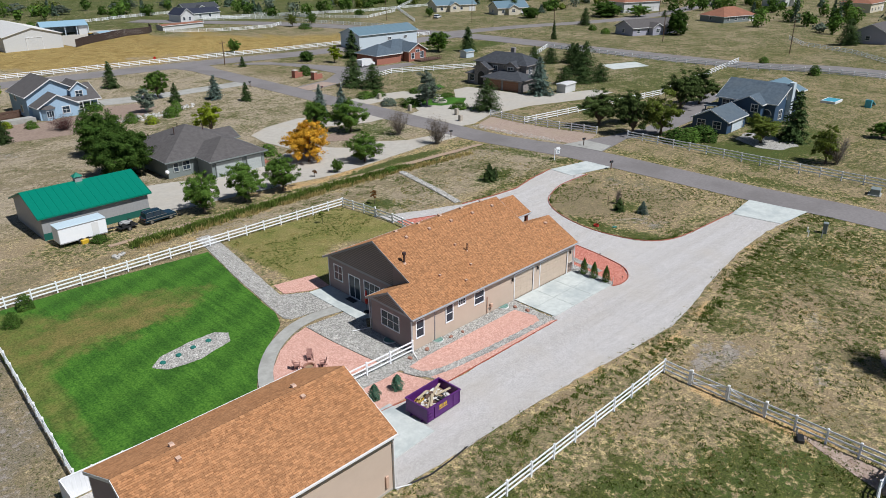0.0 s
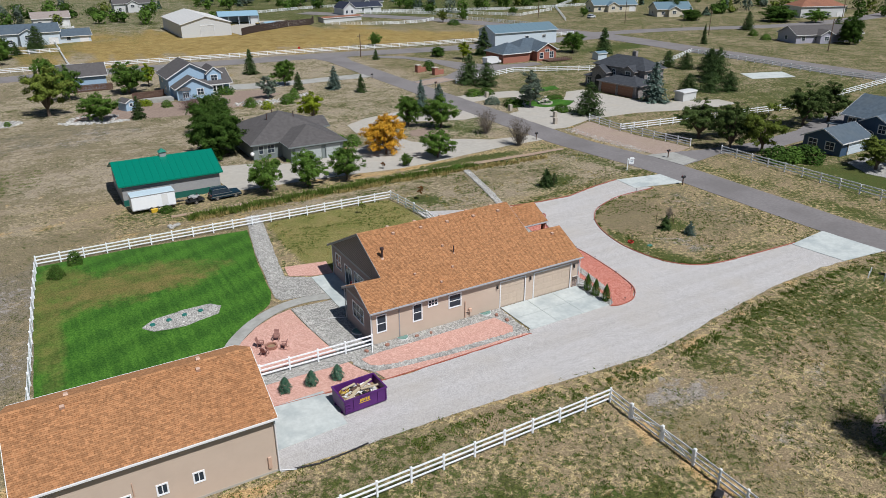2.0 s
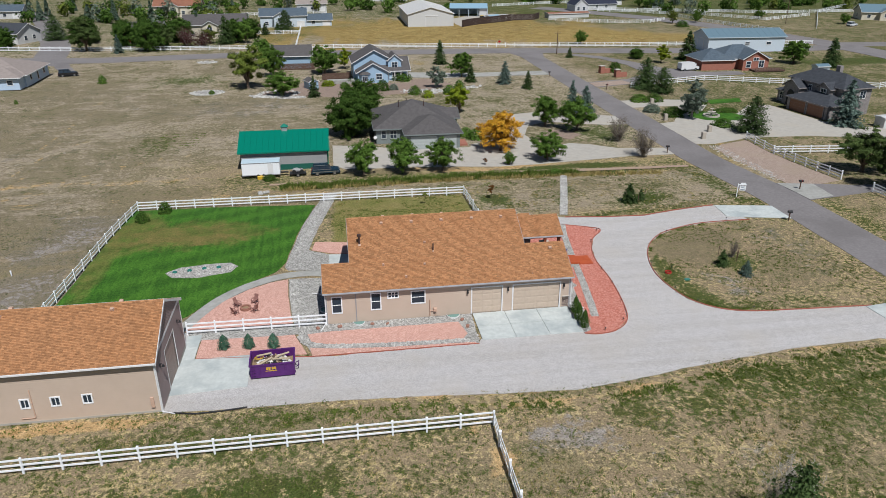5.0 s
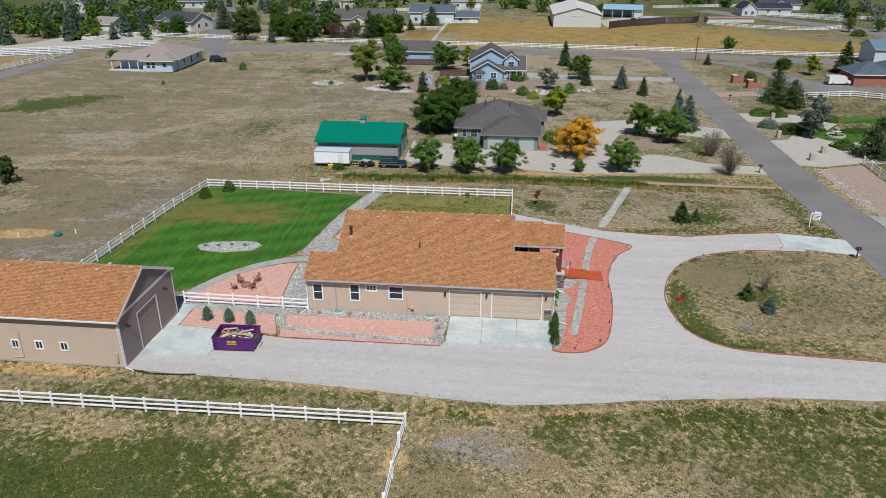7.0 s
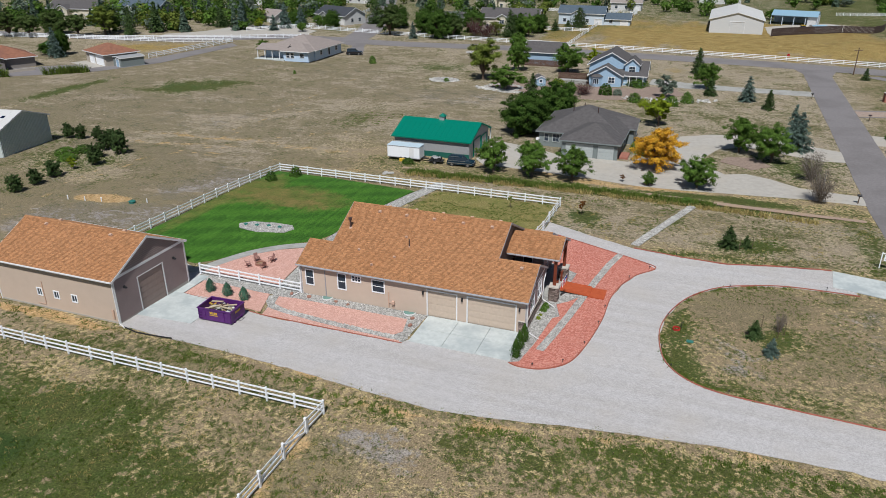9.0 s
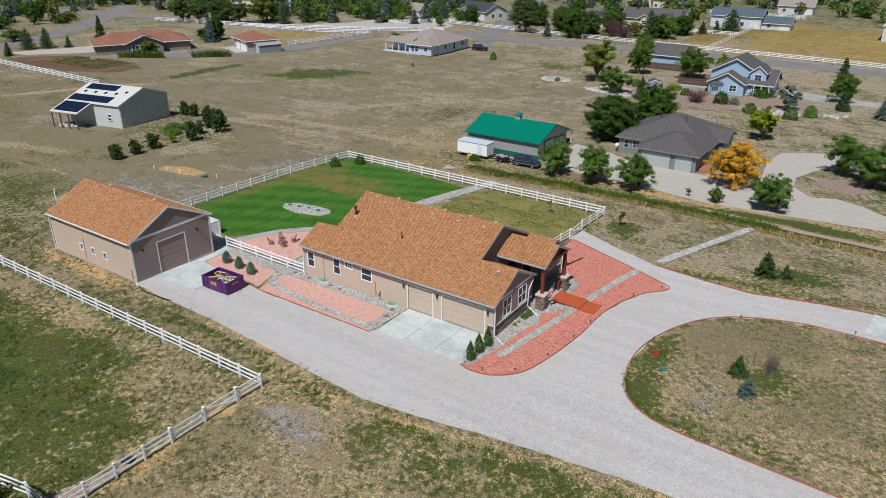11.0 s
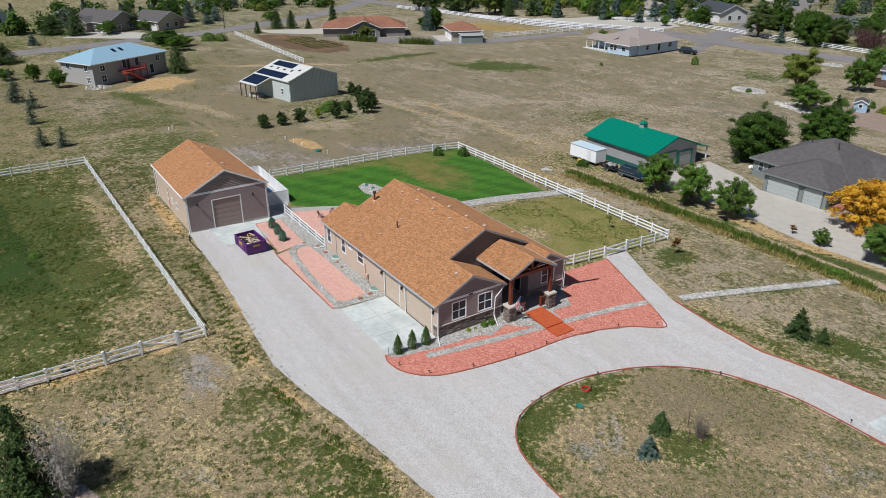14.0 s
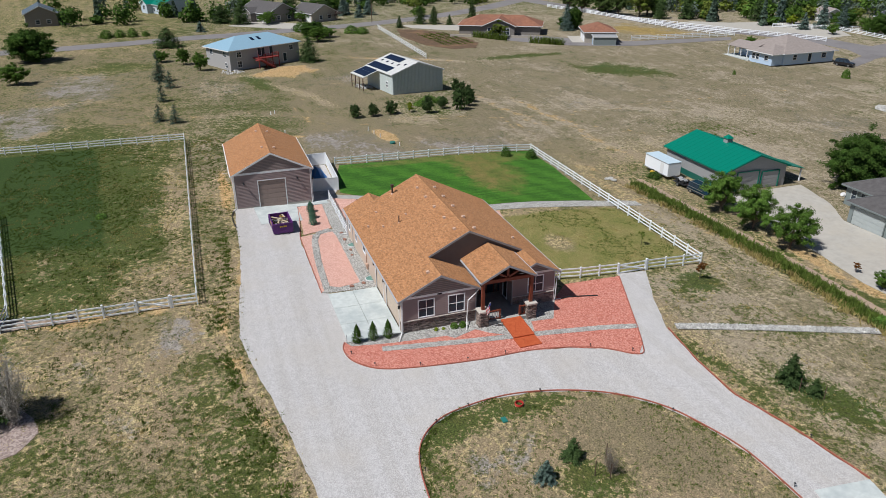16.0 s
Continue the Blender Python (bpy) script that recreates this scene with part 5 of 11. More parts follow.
window(house, mR, 1.45, 1.3, 2.3, 1.45, 3, 2)
window(house, mW, 0.95, 1.3, 1.25, 1.55, 2, 2)
window(house, mW, 5.75, 1.1, 2.3, 1.55, 3, 2)
window(house, mW, 3.35, 0.15, 1.65, 2.35, 2, 1, name="patio_door")
window(house, mE, 1.55, 1.45, 1.4, 1.65, 2, 2)
window(house, mE, 4.4, 1.45, 1.45, 1.65, 2, 2)
window(house, mF, 1.65, 1.5, 1.5, 1.6, 2, 2)
window(house, mP, 0.9, 0.5, 0.9, 2.1, 1, 1, name="side_door")
window(house, mI, 8.75, 0.4, 1.4, 2.2, 2, 1, frame_mat=M_TIMBER, name="entry_door")
window(house, mI, 7.6, 0.45, 0.7, 2.15, 1, 1, frame_mat=M_TIMBER)
window(house, mI, 10.6, 0.45, 0.6, 2.15, 1, 1, frame_mat=M_TIMBER)
for k, m, lo, hi, gap in ((0, mS, 0, 0, 0), (2, mR, 0.0, 5.4, 3.25), (4, mW, 0.0, 10.1, 3.35), (5, mE, 0.0, 7.0, 3.42), (7, mF, 0.0, 4.4, 3.38)):
    if hi:
        part("band_board", Build().box(lo, 0.0, gap, hi, 0.05, gap + 0.22, m), M_TRIM if k in (5, 7) else M_FASCIA, WALL_OB[k])
        tz = WALLS[k][4]
        top = [(u, tz(u) - 0.02) for u in [hi - (hi - lo) * i / 40 for i in range(41)] if tz(u) > gap + 0.3]
        g = [(top[-1][0], gap + 0.22), (top[0][0], gap + 0.22)] + top
        pts = [m @ Vector((u, 0.034, z)) for u, z in g]
        part("gable_panel", Build().slab(pts, 0.03), M_GABLE_SHADED, WALL_OB[k])
part("address_plate", Build().box(3.3, 0.05, 3.44, 3.75, 0.065, 3.58, mE), M_BLACK, WALL_OB[5], "dark plate with plain bars")

stone_face(WALL_OB[5], mE, 0.0, 0.0, 7.0, 1.2, 3)
stone_face(WALL_OB[7], mF, 0.0, 0.0, 4.4, 1.2, 4)
stone_face(WALL_OB[0], mS, 22.5, 0.0, 23.2, 1.2, 5)
# stone added on the porch's back wall; its dark colour stands for deep shade
for a, c in ((6.85, 7.5), (8.4, 8.65), (10.25, 10.5), (11.3, 11.6)):
    stone_face(WALL_OB[9], mI, a, 0.42, c, 3.2, int(a * 9))
for k, m, a, c in ((5, mE, 0.0, 7.0), (7, mF, 0.0, 4.4), (0, mS, 22.52, 23.25)):
    part("stone_sill", Build().box(a, 0.0, 1.2, c, 0.12, 1.27, m), M_CAP, WALL_OB[k])

# porch
part("porch_slab", Build().box(54.7, 47.05, -0.1, 60.0, 52.35, 0.42), M_CONC_OLD, house, "grey concrete porch floor")
part("porch_ceiling", Build().box(54.75, 47.4, 4.6, 59.4, 51.9, 4.64), M_BROWN_EDGE, house, "dark brown boarded porch ceiling")
for y in (47.3, 52.05):
    pier = part("porch_pier", Build().box(59.3, y - 0.42, 0.0, 60.14, y + 0.42, 1.55), M_VENEER, house, "stone-faced pier")
    part("pier_cap", Build().chamfer(59.2, y - 0.52, 1.55, 60.24, y + 0.52, 1.72, 0.03), M_CAP, pier)
    for o, d in (((60.14, y - 0.42), (0, 1)), ((59.3, y + 0.42), (0, -1)), ((59.3, y - 0.42), (1, 0)), ((60.14, y + 0.42), (-1, 0))):
        stone_face(pier, on_wall(o, d), 0.0, 0.05, 0.84, 1.5, int(y * 7 + o[0]))
    part("porch_post", Build().chamfer(59.57, y - 0.15, 1.72, 59.87, y + 0.15, 4.6, 0.02), M_TIMBER, house, "red-brown timber post")
part("porch_beam", Build().box(59.55, 47.0, 4.3, 59.9, 52.35, 4.62), M_TIMBER, house, "red-brown timber beam")
part("porch_beam", Build().box(54.7, 47.15, 4.3, 59.6, 47.4, 4.58), M_TIMBER, house)
part("porch_beam", Build().box(54.7, 51.9, 4.3, 59.6, 52.15, 4.58), M_TIMBER, house)
tr = Build().box(59.6, PR_Y - 0.1, 4.6, 59.85, PR_Y + 0.1, 5.75)
for s in (1, -1):
    tr.slab([(59.85, PR_Y + s * 2.5, 4.65), (59.85, PR_Y, 5.85), (59.85, PR_Y, 5.65), (59.85, PR_Y + s * 2.5, 4.45)][::s], 0.22)
    tr.slab([(59.85, PR_Y, 4.75), (59.85, PR_Y + s * 1.1, 5.3), (59.85, PR_Y + s * 1.1, 5.12), (59.85, PR_Y, 4.55)][::-s], 0.2)
part("porch_truss", tr, M_TIMBER, house, "red-brown timber gable truss")
for y0, y1 in ((47.75, 49.0), (51.0, 51.6)):
    rail = part("porch_railing", Build().box(59.62, y0, 1.3, 59.78, y1, 1.38).box(59.64, y0, 0.52, 59.76, y1, 0.58), M_TIMBER, house, "red-brown timber railing")
    k = max(3, int((y1 - y0) / 0.14))
    for i in range(k):
        y = y0 + (y1 - y0) * (i + 0.5) / k
        part("baluster", Build().box(59.67, y - 0.02, 0.58, 59.72, y + 0.02, 1.3), M_TRIM if y0 < 49 else M_TIMBER, rail)
    ye = y1 if y0 < 49 else y0
    part("newel_post", Build().box(59.6, ye - 0.06, 0.42, 59.8, ye + 0.06, 1.45), M_TIMBER, rail)

# flues, vents and spouts
flue(38.9, 44.6, roof_z(44.6), 0.9, 0.1, M_PIPE, house)
flue(45.9, 43.4, roof_z(43.4), 0.8, 0.06, M_PIPE, house, False, "vent_pipe")
for x in (41.2, 44.2, 47.2, 50.3, 53.3):
    part("roof_vent", roof_vent(x, 46.9, roof_z(46.9), SLOPE, -1), M_VENT, house, "tan box roof vent")
    part("roof_vent", roof_vent(x + 0.3, 48.7, roof_z(48.7), SLOPE, 1), M_VENT, house, "tan box roof vent")
for x, y in ((45.2, 44.4), (41.0, 42.2), (44.9, 42.0), (43.0, 40.8), (57.4, 42.9), (52.0, 53.5)):
    part("roof_vent", roof_vent(x, y, roof_z(y), SLOPE, -1 if y < 48 else 1, 0.24 if y != 42.9 else 0.34), M_VENT, house, "small tan roof vent")
downspout(house, [(35.4, 39.9, 3.3), (35.4, 39.9, 0.3), (34.9, 38.7, 0.15)])
downspout(house, [(58.75, 39.85, 3.3), (58.85, 39.9, 3.0), (58.85, 39.9, 0.35), (60.1, 39.3, 0.14)])
downspout(house, [(58.8, 47.3, 3.45), (58.86, 46.9, 3.0), (58.86, 46.2, 2.4), (58.86, 46.1, 0.6), (60.2, 45.6, 0.15)])
downspout(house, [(57.85, 55.7, 3.3), (57.85, 55.6, 0.3), (57.7, 56.3, 0.16)])
downspout(house, [(35.35, 45.6, 3.3), (35.4, 45.5, 0.3), (33.9, 46.4, 0.14)])
m = mS
meter = part("gas_meter", Build().chamfer(9.95, 0.04, 0.7, 10.25, 0.28, 1.05, 0.03, m), M_VENT, house, "tan gas meter with pipes")
part("conduit", Build().path([m @ Vector(p) for p in ((9.6, 0.08, 0.2), (9.6, 0.08, 1.9))], 0.05).path([m @ Vector(p) for p in ((10.1, 0.1, 0.1), (10.1, 0.1, 0.8))], 0.025)
     .path([m @ Vector(p) for p in ((9.6, 0.08, 0.75), (9.98, 0.14, 0.75))], 0.03), M_VENT, meter)


def window_well(x, y, w, turn=0.0):
    """A half-round egress well with a clear ribbed cover."""
    e = thing("window_well", "pale green plastic cover over a window well at the wall", "window well", (x, y, 0.05), turn, "window wells")
    pts = [(w / 2 * math.cos(a), -0.7 * math.sin(a)) for a in (math.pi * k / 10 for k in range(11))]
    ring = Build()
    for (ax, ay), (bx, by) in zip(pts, pts[1:]):
        ring.add([(ax, ay, -0.05), (bx, by, -0.05), (bx, by, 0.13), (ax, ay, 0.13), (ax * 0.95, ay * 0.95, 0.13), (bx * 0.95, by * 0.95, 0.13)], [(0, 1, 2, 3), (3, 2, 5, 4)])
    part("rim", ring, M_TRIM, e, "white rim")
    part("cover", Build().prism([(p[0] * 0.93, p[1] * 0.93) for p in pts[::-1]], 0.04, 0.08), M_WELL, e)
    for k in (-0.25, 0.0, 0.25):
        part("rib", Build().box(k * w - 0.025, -0.58, 0.08, k * w + 0.025, -0.05, 0.11), M_WELL, e)


window_well(38.4, 39.95, 1.1)
window_well(47.3, 39.95, 1.25)
window_well(35.45, 42.8, 1.3, -90)

# ---- the ramp, and what stands round the house ----
ramp = thing("entry_ramp", "orange-red stained timber ramp up to the porch", "ramp")
for k in range(20):
    x0, x1 = 59.95 + 2.95 * k / 20, 59.95 + 2.95 * (k + 1) / 20
    z0, z1 = 0.46 - 0.16 * k / 20, 0.46 - 0.16 * (k + 1) / 20
    part("board", Build().slab([(x0 + 0.004, 49.05, z0), (x1 - 0.004, 49.05, z1), (x1 - 0.004, 50.95, z1), (x0 + 0.004, 50.95, z0)], 0.04), M_DECK, ramp)
for k in range(10):
    x0, x1 = 62.95 + 1.5 * k / 10, 62.95 + 1.5 * (k + 1) / 10
    part("board", Build().box(x0 + 0.004, 48.95, 0.12, x1 - 0.004, 51.05, 0.17), M_DECK, ramp)
for y in (49.02, 50.94):
    part("curb_board", Build().slab([(59.95, y, 0.5), (62.9, y, 0.34), (62.9, y + 0.04, 0.34), (59.95, y + 0.04, 0.5)], 0.2), M_DECK, ramp)
part("riser", Build().box(62.9, 48.98, 0.0, 62.96, 51.02, 0.3).box(63.0, 48.97, 0.0, 64.44, 51.0, 0.12), M_DECK, ramp)

flag = thing("porch_flag", "striped red and white flag on a short porch pole", "flag", (60.1, 47.3, 1.72))
part("pole", Build().tube((0, 0, -0.2), (0.75, 0.25, 1.3), 0.015, 0.012, 6), M_TRIM, flag)
M_FLAG_RED, M_FLAG_WHITE, M_FLAG_BLUE = paint("red_flag_cloth", (0.5, 0.03, 0.04), 0.9), paint("white_flag_cloth", (0.7, 0.7, 0.7), 0.9), paint("blue_flag_cloth", (0.03, 0.05, 0.2), 0.9)


def flag_point(u, v):
    """u along the pole from its tip, v down from it, with folds."""
    return Vector((0.72 - 0.42 * u, 0.24 - 0.14 * u + 0.06 * math.sin(7 * v + 3 * u), 1.24 - 0.85 * u - 0.75 * v))


for k in range(7):
    b = Build()
    for i in range(6):
        u0, u1, v0, v1 = k / 7, (k + 1) / 7, i / 6, (i + 1) / 6
        b.slab([flag_point(u0, v0), flag_point(u1, v0), flag_point(u1, v1), flag_point(u0, v1)], 0.006)
    part("stripe", b, M_FLAG_RED if k % 2 == 0 else M_FLAG_WHITE, flag)
b = Build()
for i in range(3):
    c = [flag_point(0, i / 7), flag_point(0.5, i / 7), flag_point(0.5, (i + 1) / 7), flag_point(0, (i + 1) / 7)]
    b.slab([p + Vector((0.004, -0.012, 0)) for p in c], 0.03)
part("canton", b, M_FLAG_BLUE, flag)

single("drain_hose", Build().path([(57.7, 56.2, 0.14), (57.6, 57.2, 0.14), (57.9, 58.6, 0.14), (58.3, 60.1, 0.14)], 0.06), M_BLACK, "black corrugated drain pipe lying on red gravel", "pipe")

# ---- the workshop ----
shop = thing("workshop", "tan sided workshop, shade coloured into its end walls, with an orange-brown gable roof", "workshop")
SR_Y, SR_Z = 33.0, 7.35
shop_z = lambda y: SR_Z - 0.5 * abs(y - SR_Y)
slabs, sh = Build(), Build()
for k, c in enumerate((plane(8.1, 23.3, 27.85, SR_Y, shop_z(27.85), SR_Z), plane(8.1, 23.3, 38.15, SR_Y, shop_z(38.15), SR_Z))):
    slabs.slab(c, 0.18)
    shingles(sh, c, seed=70 + k)
r = part("roof", slabs, M_FASCIA, shop)
tagged(part("shingles", sh, M_SHINGLE, r, "orange-brown shingles in courses"), kind="stuff")
cap, x = Build(), 8.1
while x < 23.25:
    e = min(x + 0.3, 23.3)
    for s in (1, -1):
        cap.add([(x, SR_Y, SR_Z + 0.05), (e, SR_Y, SR_Z + 0.03), (e, SR_Y - s * 0.17, SR_Z - 0.05), (x, SR_Y - s * 0.17, SR_Z - 0.03)], [(0, 3, 2, 1) if s > 0 else (0, 1, 2, 3)])
    x = e
tagged(part("ridge_shingles", cap, M_SHINGLE, r), kind="stuff")
for x, out in ((8.1, -1), (23.3, 1)):
    for ye in (27.85, 38.15):
        ze = shop_z(ye)
        v = [(x, ye, ze + 0.01), (x, SR_Y, SR_Z + 0.01), (x, SR_Y, SR_Z - 0.22), (x, ye, ze - 0.22)]
        v += [(x + 0.035 * out, *p[1:]) for p in v]
        part("barge_board", Build().add(v, [(0, 1, 2, 3), (7, 6, 5, 4), (0, 4, 5, 1), (1, 5, 6, 2), (2, 6, 7, 3), (3, 7, 4, 0)]), M_TRIM, shop)
gutter(shop, (8.1, 27.85, shop_z(27.85)), (23.3, 27.85, shop_z(27.85)), M_TRIM)
gutter(shop, (23.3, 38.15, shop_z(38.15)), (8.1, 38.15, shop_z(38.15)), M_TRIM)
# the gable-end walls take the siding whose colour already holds their shade
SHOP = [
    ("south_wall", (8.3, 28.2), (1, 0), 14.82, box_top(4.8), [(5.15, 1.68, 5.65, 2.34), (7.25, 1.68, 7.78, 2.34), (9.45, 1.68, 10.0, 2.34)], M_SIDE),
    ("east_wall", (23.12, 28.2), (0, 1), 9.6, gable_end(SR_Y - 28.2, SR_Z, 0.5), [(2.95, 0.0, 6.3, 3.75)], M_SIDE_SHADED),
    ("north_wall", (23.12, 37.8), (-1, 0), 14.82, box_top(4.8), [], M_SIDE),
    ("west_wall", (8.3, 37.8), (0, -1), 9.6, gable_end(37.8 - SR_Y, SR_Z, 0.5), [], M_SIDE_SHADED),
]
for name, o, d, length, top, openings, material in SHOP:
    us = [length * i / 60 for i in range(61)]
    w = part(name, wall_core(o, d, [(0, -0.1), (length, -0.1)] + [(u, top(u) - 0.01) for u in reversed(us)], openings=openings), material, shop)
    part("siding", lap_siding(o, d, top, length, openings, base=0.45, light=material is M_SIDE), material, w)
    m = on_wall(o, d)
    for u0, u1, z1 in ((0, length, 0.45),) if len(openings) != 1 else ((0, 2.9, 0.4), (6.35, length, 0.4)):
        part("footing", Build().box(u0, -0.1, -0.1, u1, 0.035, z1, m), M_CONC_TAN, w)
    for u in (0.0, length):
        part("corner_board", Build().box(u - 0.06, -0.05, 0.0, u + 0.06, 0.045, top(u) - 0.05, m), M_TRIM, w)
    if name == "east_wall":
        part("band_board", Build().box(0.0, 0.0, 4.72, 9.6, 0.05, 4.98, m), M_TRIM, w)
        g = [m @ Vector(p) for p in ((0.1, 0.034, 4.98), (9.5, 0.034, 4.98), (4.8, 0.034, 7.2))]
        part("gable_panel", Build().slab(g, 0.03), M_GABLE_SHADED, w)
mSS, mSE = on_wall(*SHOP[0][1:3]), on_wall(*SHOP[1][1:3])
for u0, z0, u1, z1 in SHOP[0][5]:
    window(shop, mSS, u0, z0, u1 - u0, z1 - z0, 2, 1)
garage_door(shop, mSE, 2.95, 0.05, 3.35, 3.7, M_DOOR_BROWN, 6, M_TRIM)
for u in (1.15, 7.9):
    b = Build().box(u - 0.09, 0.03, 3.5, u + 0.09, 0.1, 3.75, mSE)
    b.path([mSE @ Vector((u, 0.08, 3.66)), mSE @ Vector((u, 0.2, 3.78)), mSE @ Vector((u, 0.28, 3.68))], 0.022)
    b.tube(mSE @ Vector((u, 0.28, 3.7)), mSE @ Vector((u, 0.28, 3.54)), 0.04, 0.13, 10)
    part("wall_lamp", b, M_BLACK, shop, "dark gooseneck wall lamp")
for x, y in ((11.5, 32.4), (19.6, 32.4), (11.8, 33.8), (19.9, 33.8)):
    part("roof_vent", roof_vent(x, y, shop_z(y), 0.5, -1 if y < SR_Y else 1), M_VENT, shop, "tan box roof vent")
part("conduit", Build().path([mSS @ Vector(p) for p in ((5.9, 0.06, 3.2), (5.9, 0.06, 0.78), (5.86, 0.06, 0.75), (4.9, 0.06, 0.75))], 0.035), M_VENT, shop, "tan conduit pipe")
part("meter_box", Build().chamfer(14.1, 0.03, 0.8, 14.35, 0.15, 1.7, 0.02, mSS), M_VENT, shop, "tan electric meter box")
downspout(shop, [(23.1, 28.05, 4.6), (23.1, 28.05, 0.4), (24.1, 27.6, 0.4)])
downspout(shop, [(23.1, 37.95, 4.6), (23.1, 37.95, 0.3)])
downspout(shop, [(8.2, 28.0, 4.6), (8.2, 28.0, 0.4), (8.0, 27.2, 0.42)])
single("drain_hose", Build().path([(24.0, 27.7, 0.42), (25.6, 27.35, 0.42), (27.5, 27.4, 0.42), (29.4, 27.6, 0.42)], 0.055), M_BLACK, "black corrugated drain pipe along the gravel edge", "pipe")

# ---- white rail fences ----
POST = Build().box(-0.065, -0.065, 0, 0.065, 0.065, 1.28).add([(-0.085, -0.085, 1.28), (0.085, -0.085, 1.28), (0.085, 0.085, 1.28), (-0.085, 0.085, 1.28), (0, 0, 1.36)],
                                                                  [(3, 2, 1, 0), (0, 1, 4), (1, 2, 4), (2, 3, 4), (3, 0, 4)]).mesh("post", M_WHITE)
RAIL = Build().chamfer(0, -0.022, -0.07, 1, 0.022, 0.07, 0.008).mesh("rail", M_WHITE)


def rail_fence(points, label, spacing=2.45, rails=(0.34, 0.74, 1.14), closed_ends=(True, True), long_rails=False, scale=1.0):
    """A vinyl fence of posts and rails along a line."""
    x0, y0 = points[0]
    e = thing("rail_fence", label, "fence", (x0, y0, ground_z(x0, y0)), 0, "white rail fences")
    o = Vector((x0, y0, ground_z(x0, y0)))
    first = True
    for (ax, ay), (bx, by) in zip(points, points[1:]):
        d = math.hypot(bx - ax, by - ay)
        k = max(1, round(d / spacing))
        at = lambda i: Vector((ax + (bx - ax) * i / k, ay + (by - ay) * i / k, ground_z(ax + (bx - ax) * i / k, ay + (by - ay) * i / k))) - o
        for i in range(0 if first else 1, k + 1):
            if (i == 0 and not closed_ends[0]) or (i == k and not closed_ends[1] and (bx, by) == points[-1]):
                continue
            part("post", POST, None, e, m=Matrix.Translation(at(i)) @ Matrix.Diagonal((scale, scale, scale, 1)))
        first = False
        spans = [(0, k)] if long_rails else [(i, i + 1) for i in range(k)]
        for i, j in spans:
            p, q = at(i), at(j)
            v = q - p
            turn = Matrix.Rotation(math.atan2(v.y, v.x), 4, "Z") @ Matrix.Rotation(-math.atan2(v.z, math.hypot(v.x, v.y)), 4, "Y")
            for z in rails:
                part("rail", RAIL, None, e, m=Matrix.Translation(p + Vector((0, 0, z * scale))) @ turn @ Matrix.Diagonal((v.length, scale, scale, 1)))
    return e


def rail_gate(a, b, label, posts=(0, 1)):
    """A gate with three rails and a diagonal brace between two heavy posts."""
    (ax, ay), (bx, by) = a, b
    e = thing("rail_gate", label, "gate", (ax, ay, ground_z(ax, ay)), math.degrees(math.atan2(by - ay, bx - ax)))
    d = math.hypot(bx - ax, by - ay)
    for x in [(0.0, d)[k] for k in posts]:
        part("gate_post", POST, None, e, m=Matrix.Translation((x, 0, 0)) @ Matrix.Diagonal((1.25, 1.25, 1.06, 1)))
    for z in (0.22, 0.66, 1.12):
        part("rail", RAIL, None, e, m=Matrix.Translation((0.12, 0, z)) @ Matrix.Diagonal((d - 0.24, 1, 1, 1)))
    for x in (0.16, d - 0.16):
        part("stile", Build().box(x - 0.04, -0.026, 0.16, x + 0.04, 0.026, 1.2), M_WHITE, e)
    part("brace", Build().slab([(0.2, 0.026, 0.2), (d - 0.2, 0.026, 1.02), (d - 0.2, 0.026, 1.14), (0.2, 0.026, 0.32)], 0.05), M_WHITE, e)
    part("hinge", Build().box(0.05, -0.05, 0.3, 0.16, -0.03, 0.36).box(0.05, -0.05, 1.0, 0.16, -0.03, 1.06), M_BLACK, e)
    part("latch", Build().box(d - 0.2, -0.06, 0.8, d - 0.04, -0.03, 0.86), M_BLACK, e)
    return e


rail_fence([(8.7, 43.6), (10.6, 75.3), (54.6, 75.0), (54.6, 68.15)], "white vinyl rail fence round the lawn and rear yard")
rail_gate((54.6, 68.0), (54.6, 64.6), "white vinyl rail gate with a diagonal brace across the drive")
rail_fence([(54.6, 64.6), (54.2, 60.4), (53.4, 56.0)], "white vinyl rail fence from the gate to the house", closed_ends=(False, True))
rail_fence([(22.9, 40.05), (35.4, 39.85)], "white vinyl rail fence between the workshop and the house")
rail_fence([(-11.9, 22.2), (47.5, 22.7)], "white vinyl rail fence along the dry pasture")
rail_fence([(47.5, 22.7), (47.4, 20.45)], "white vinyl rail fence at the pasture corner", closed_ends=(False, True))
rail_gate((47.4, 20.3), (47.4, 17.3), "white vinyl rail gate into the dry pasture")
rail_gate((47.4, 14.4), (47.4, 17.3), "white vinyl rail gate into the dry pasture", (0,))
rail_fence([(47.4, 14.4), (47.3, 5.8), (47.3, -12.0)], "white vinyl rail fence along the dry pasture", closed_ends=(False, True))
rail_fence([(-11.9, 22.2), (-12.6, 0.0), (-13.4, -14.0)], "white vinyl rail fence at the end of the dry pasture")
rail_fence([(16.8, 0.0), (44.3, 5.9), (47.3, 5.8)], "white vinyl rail fence inside the dry pasture", closed_ends=(True, False))


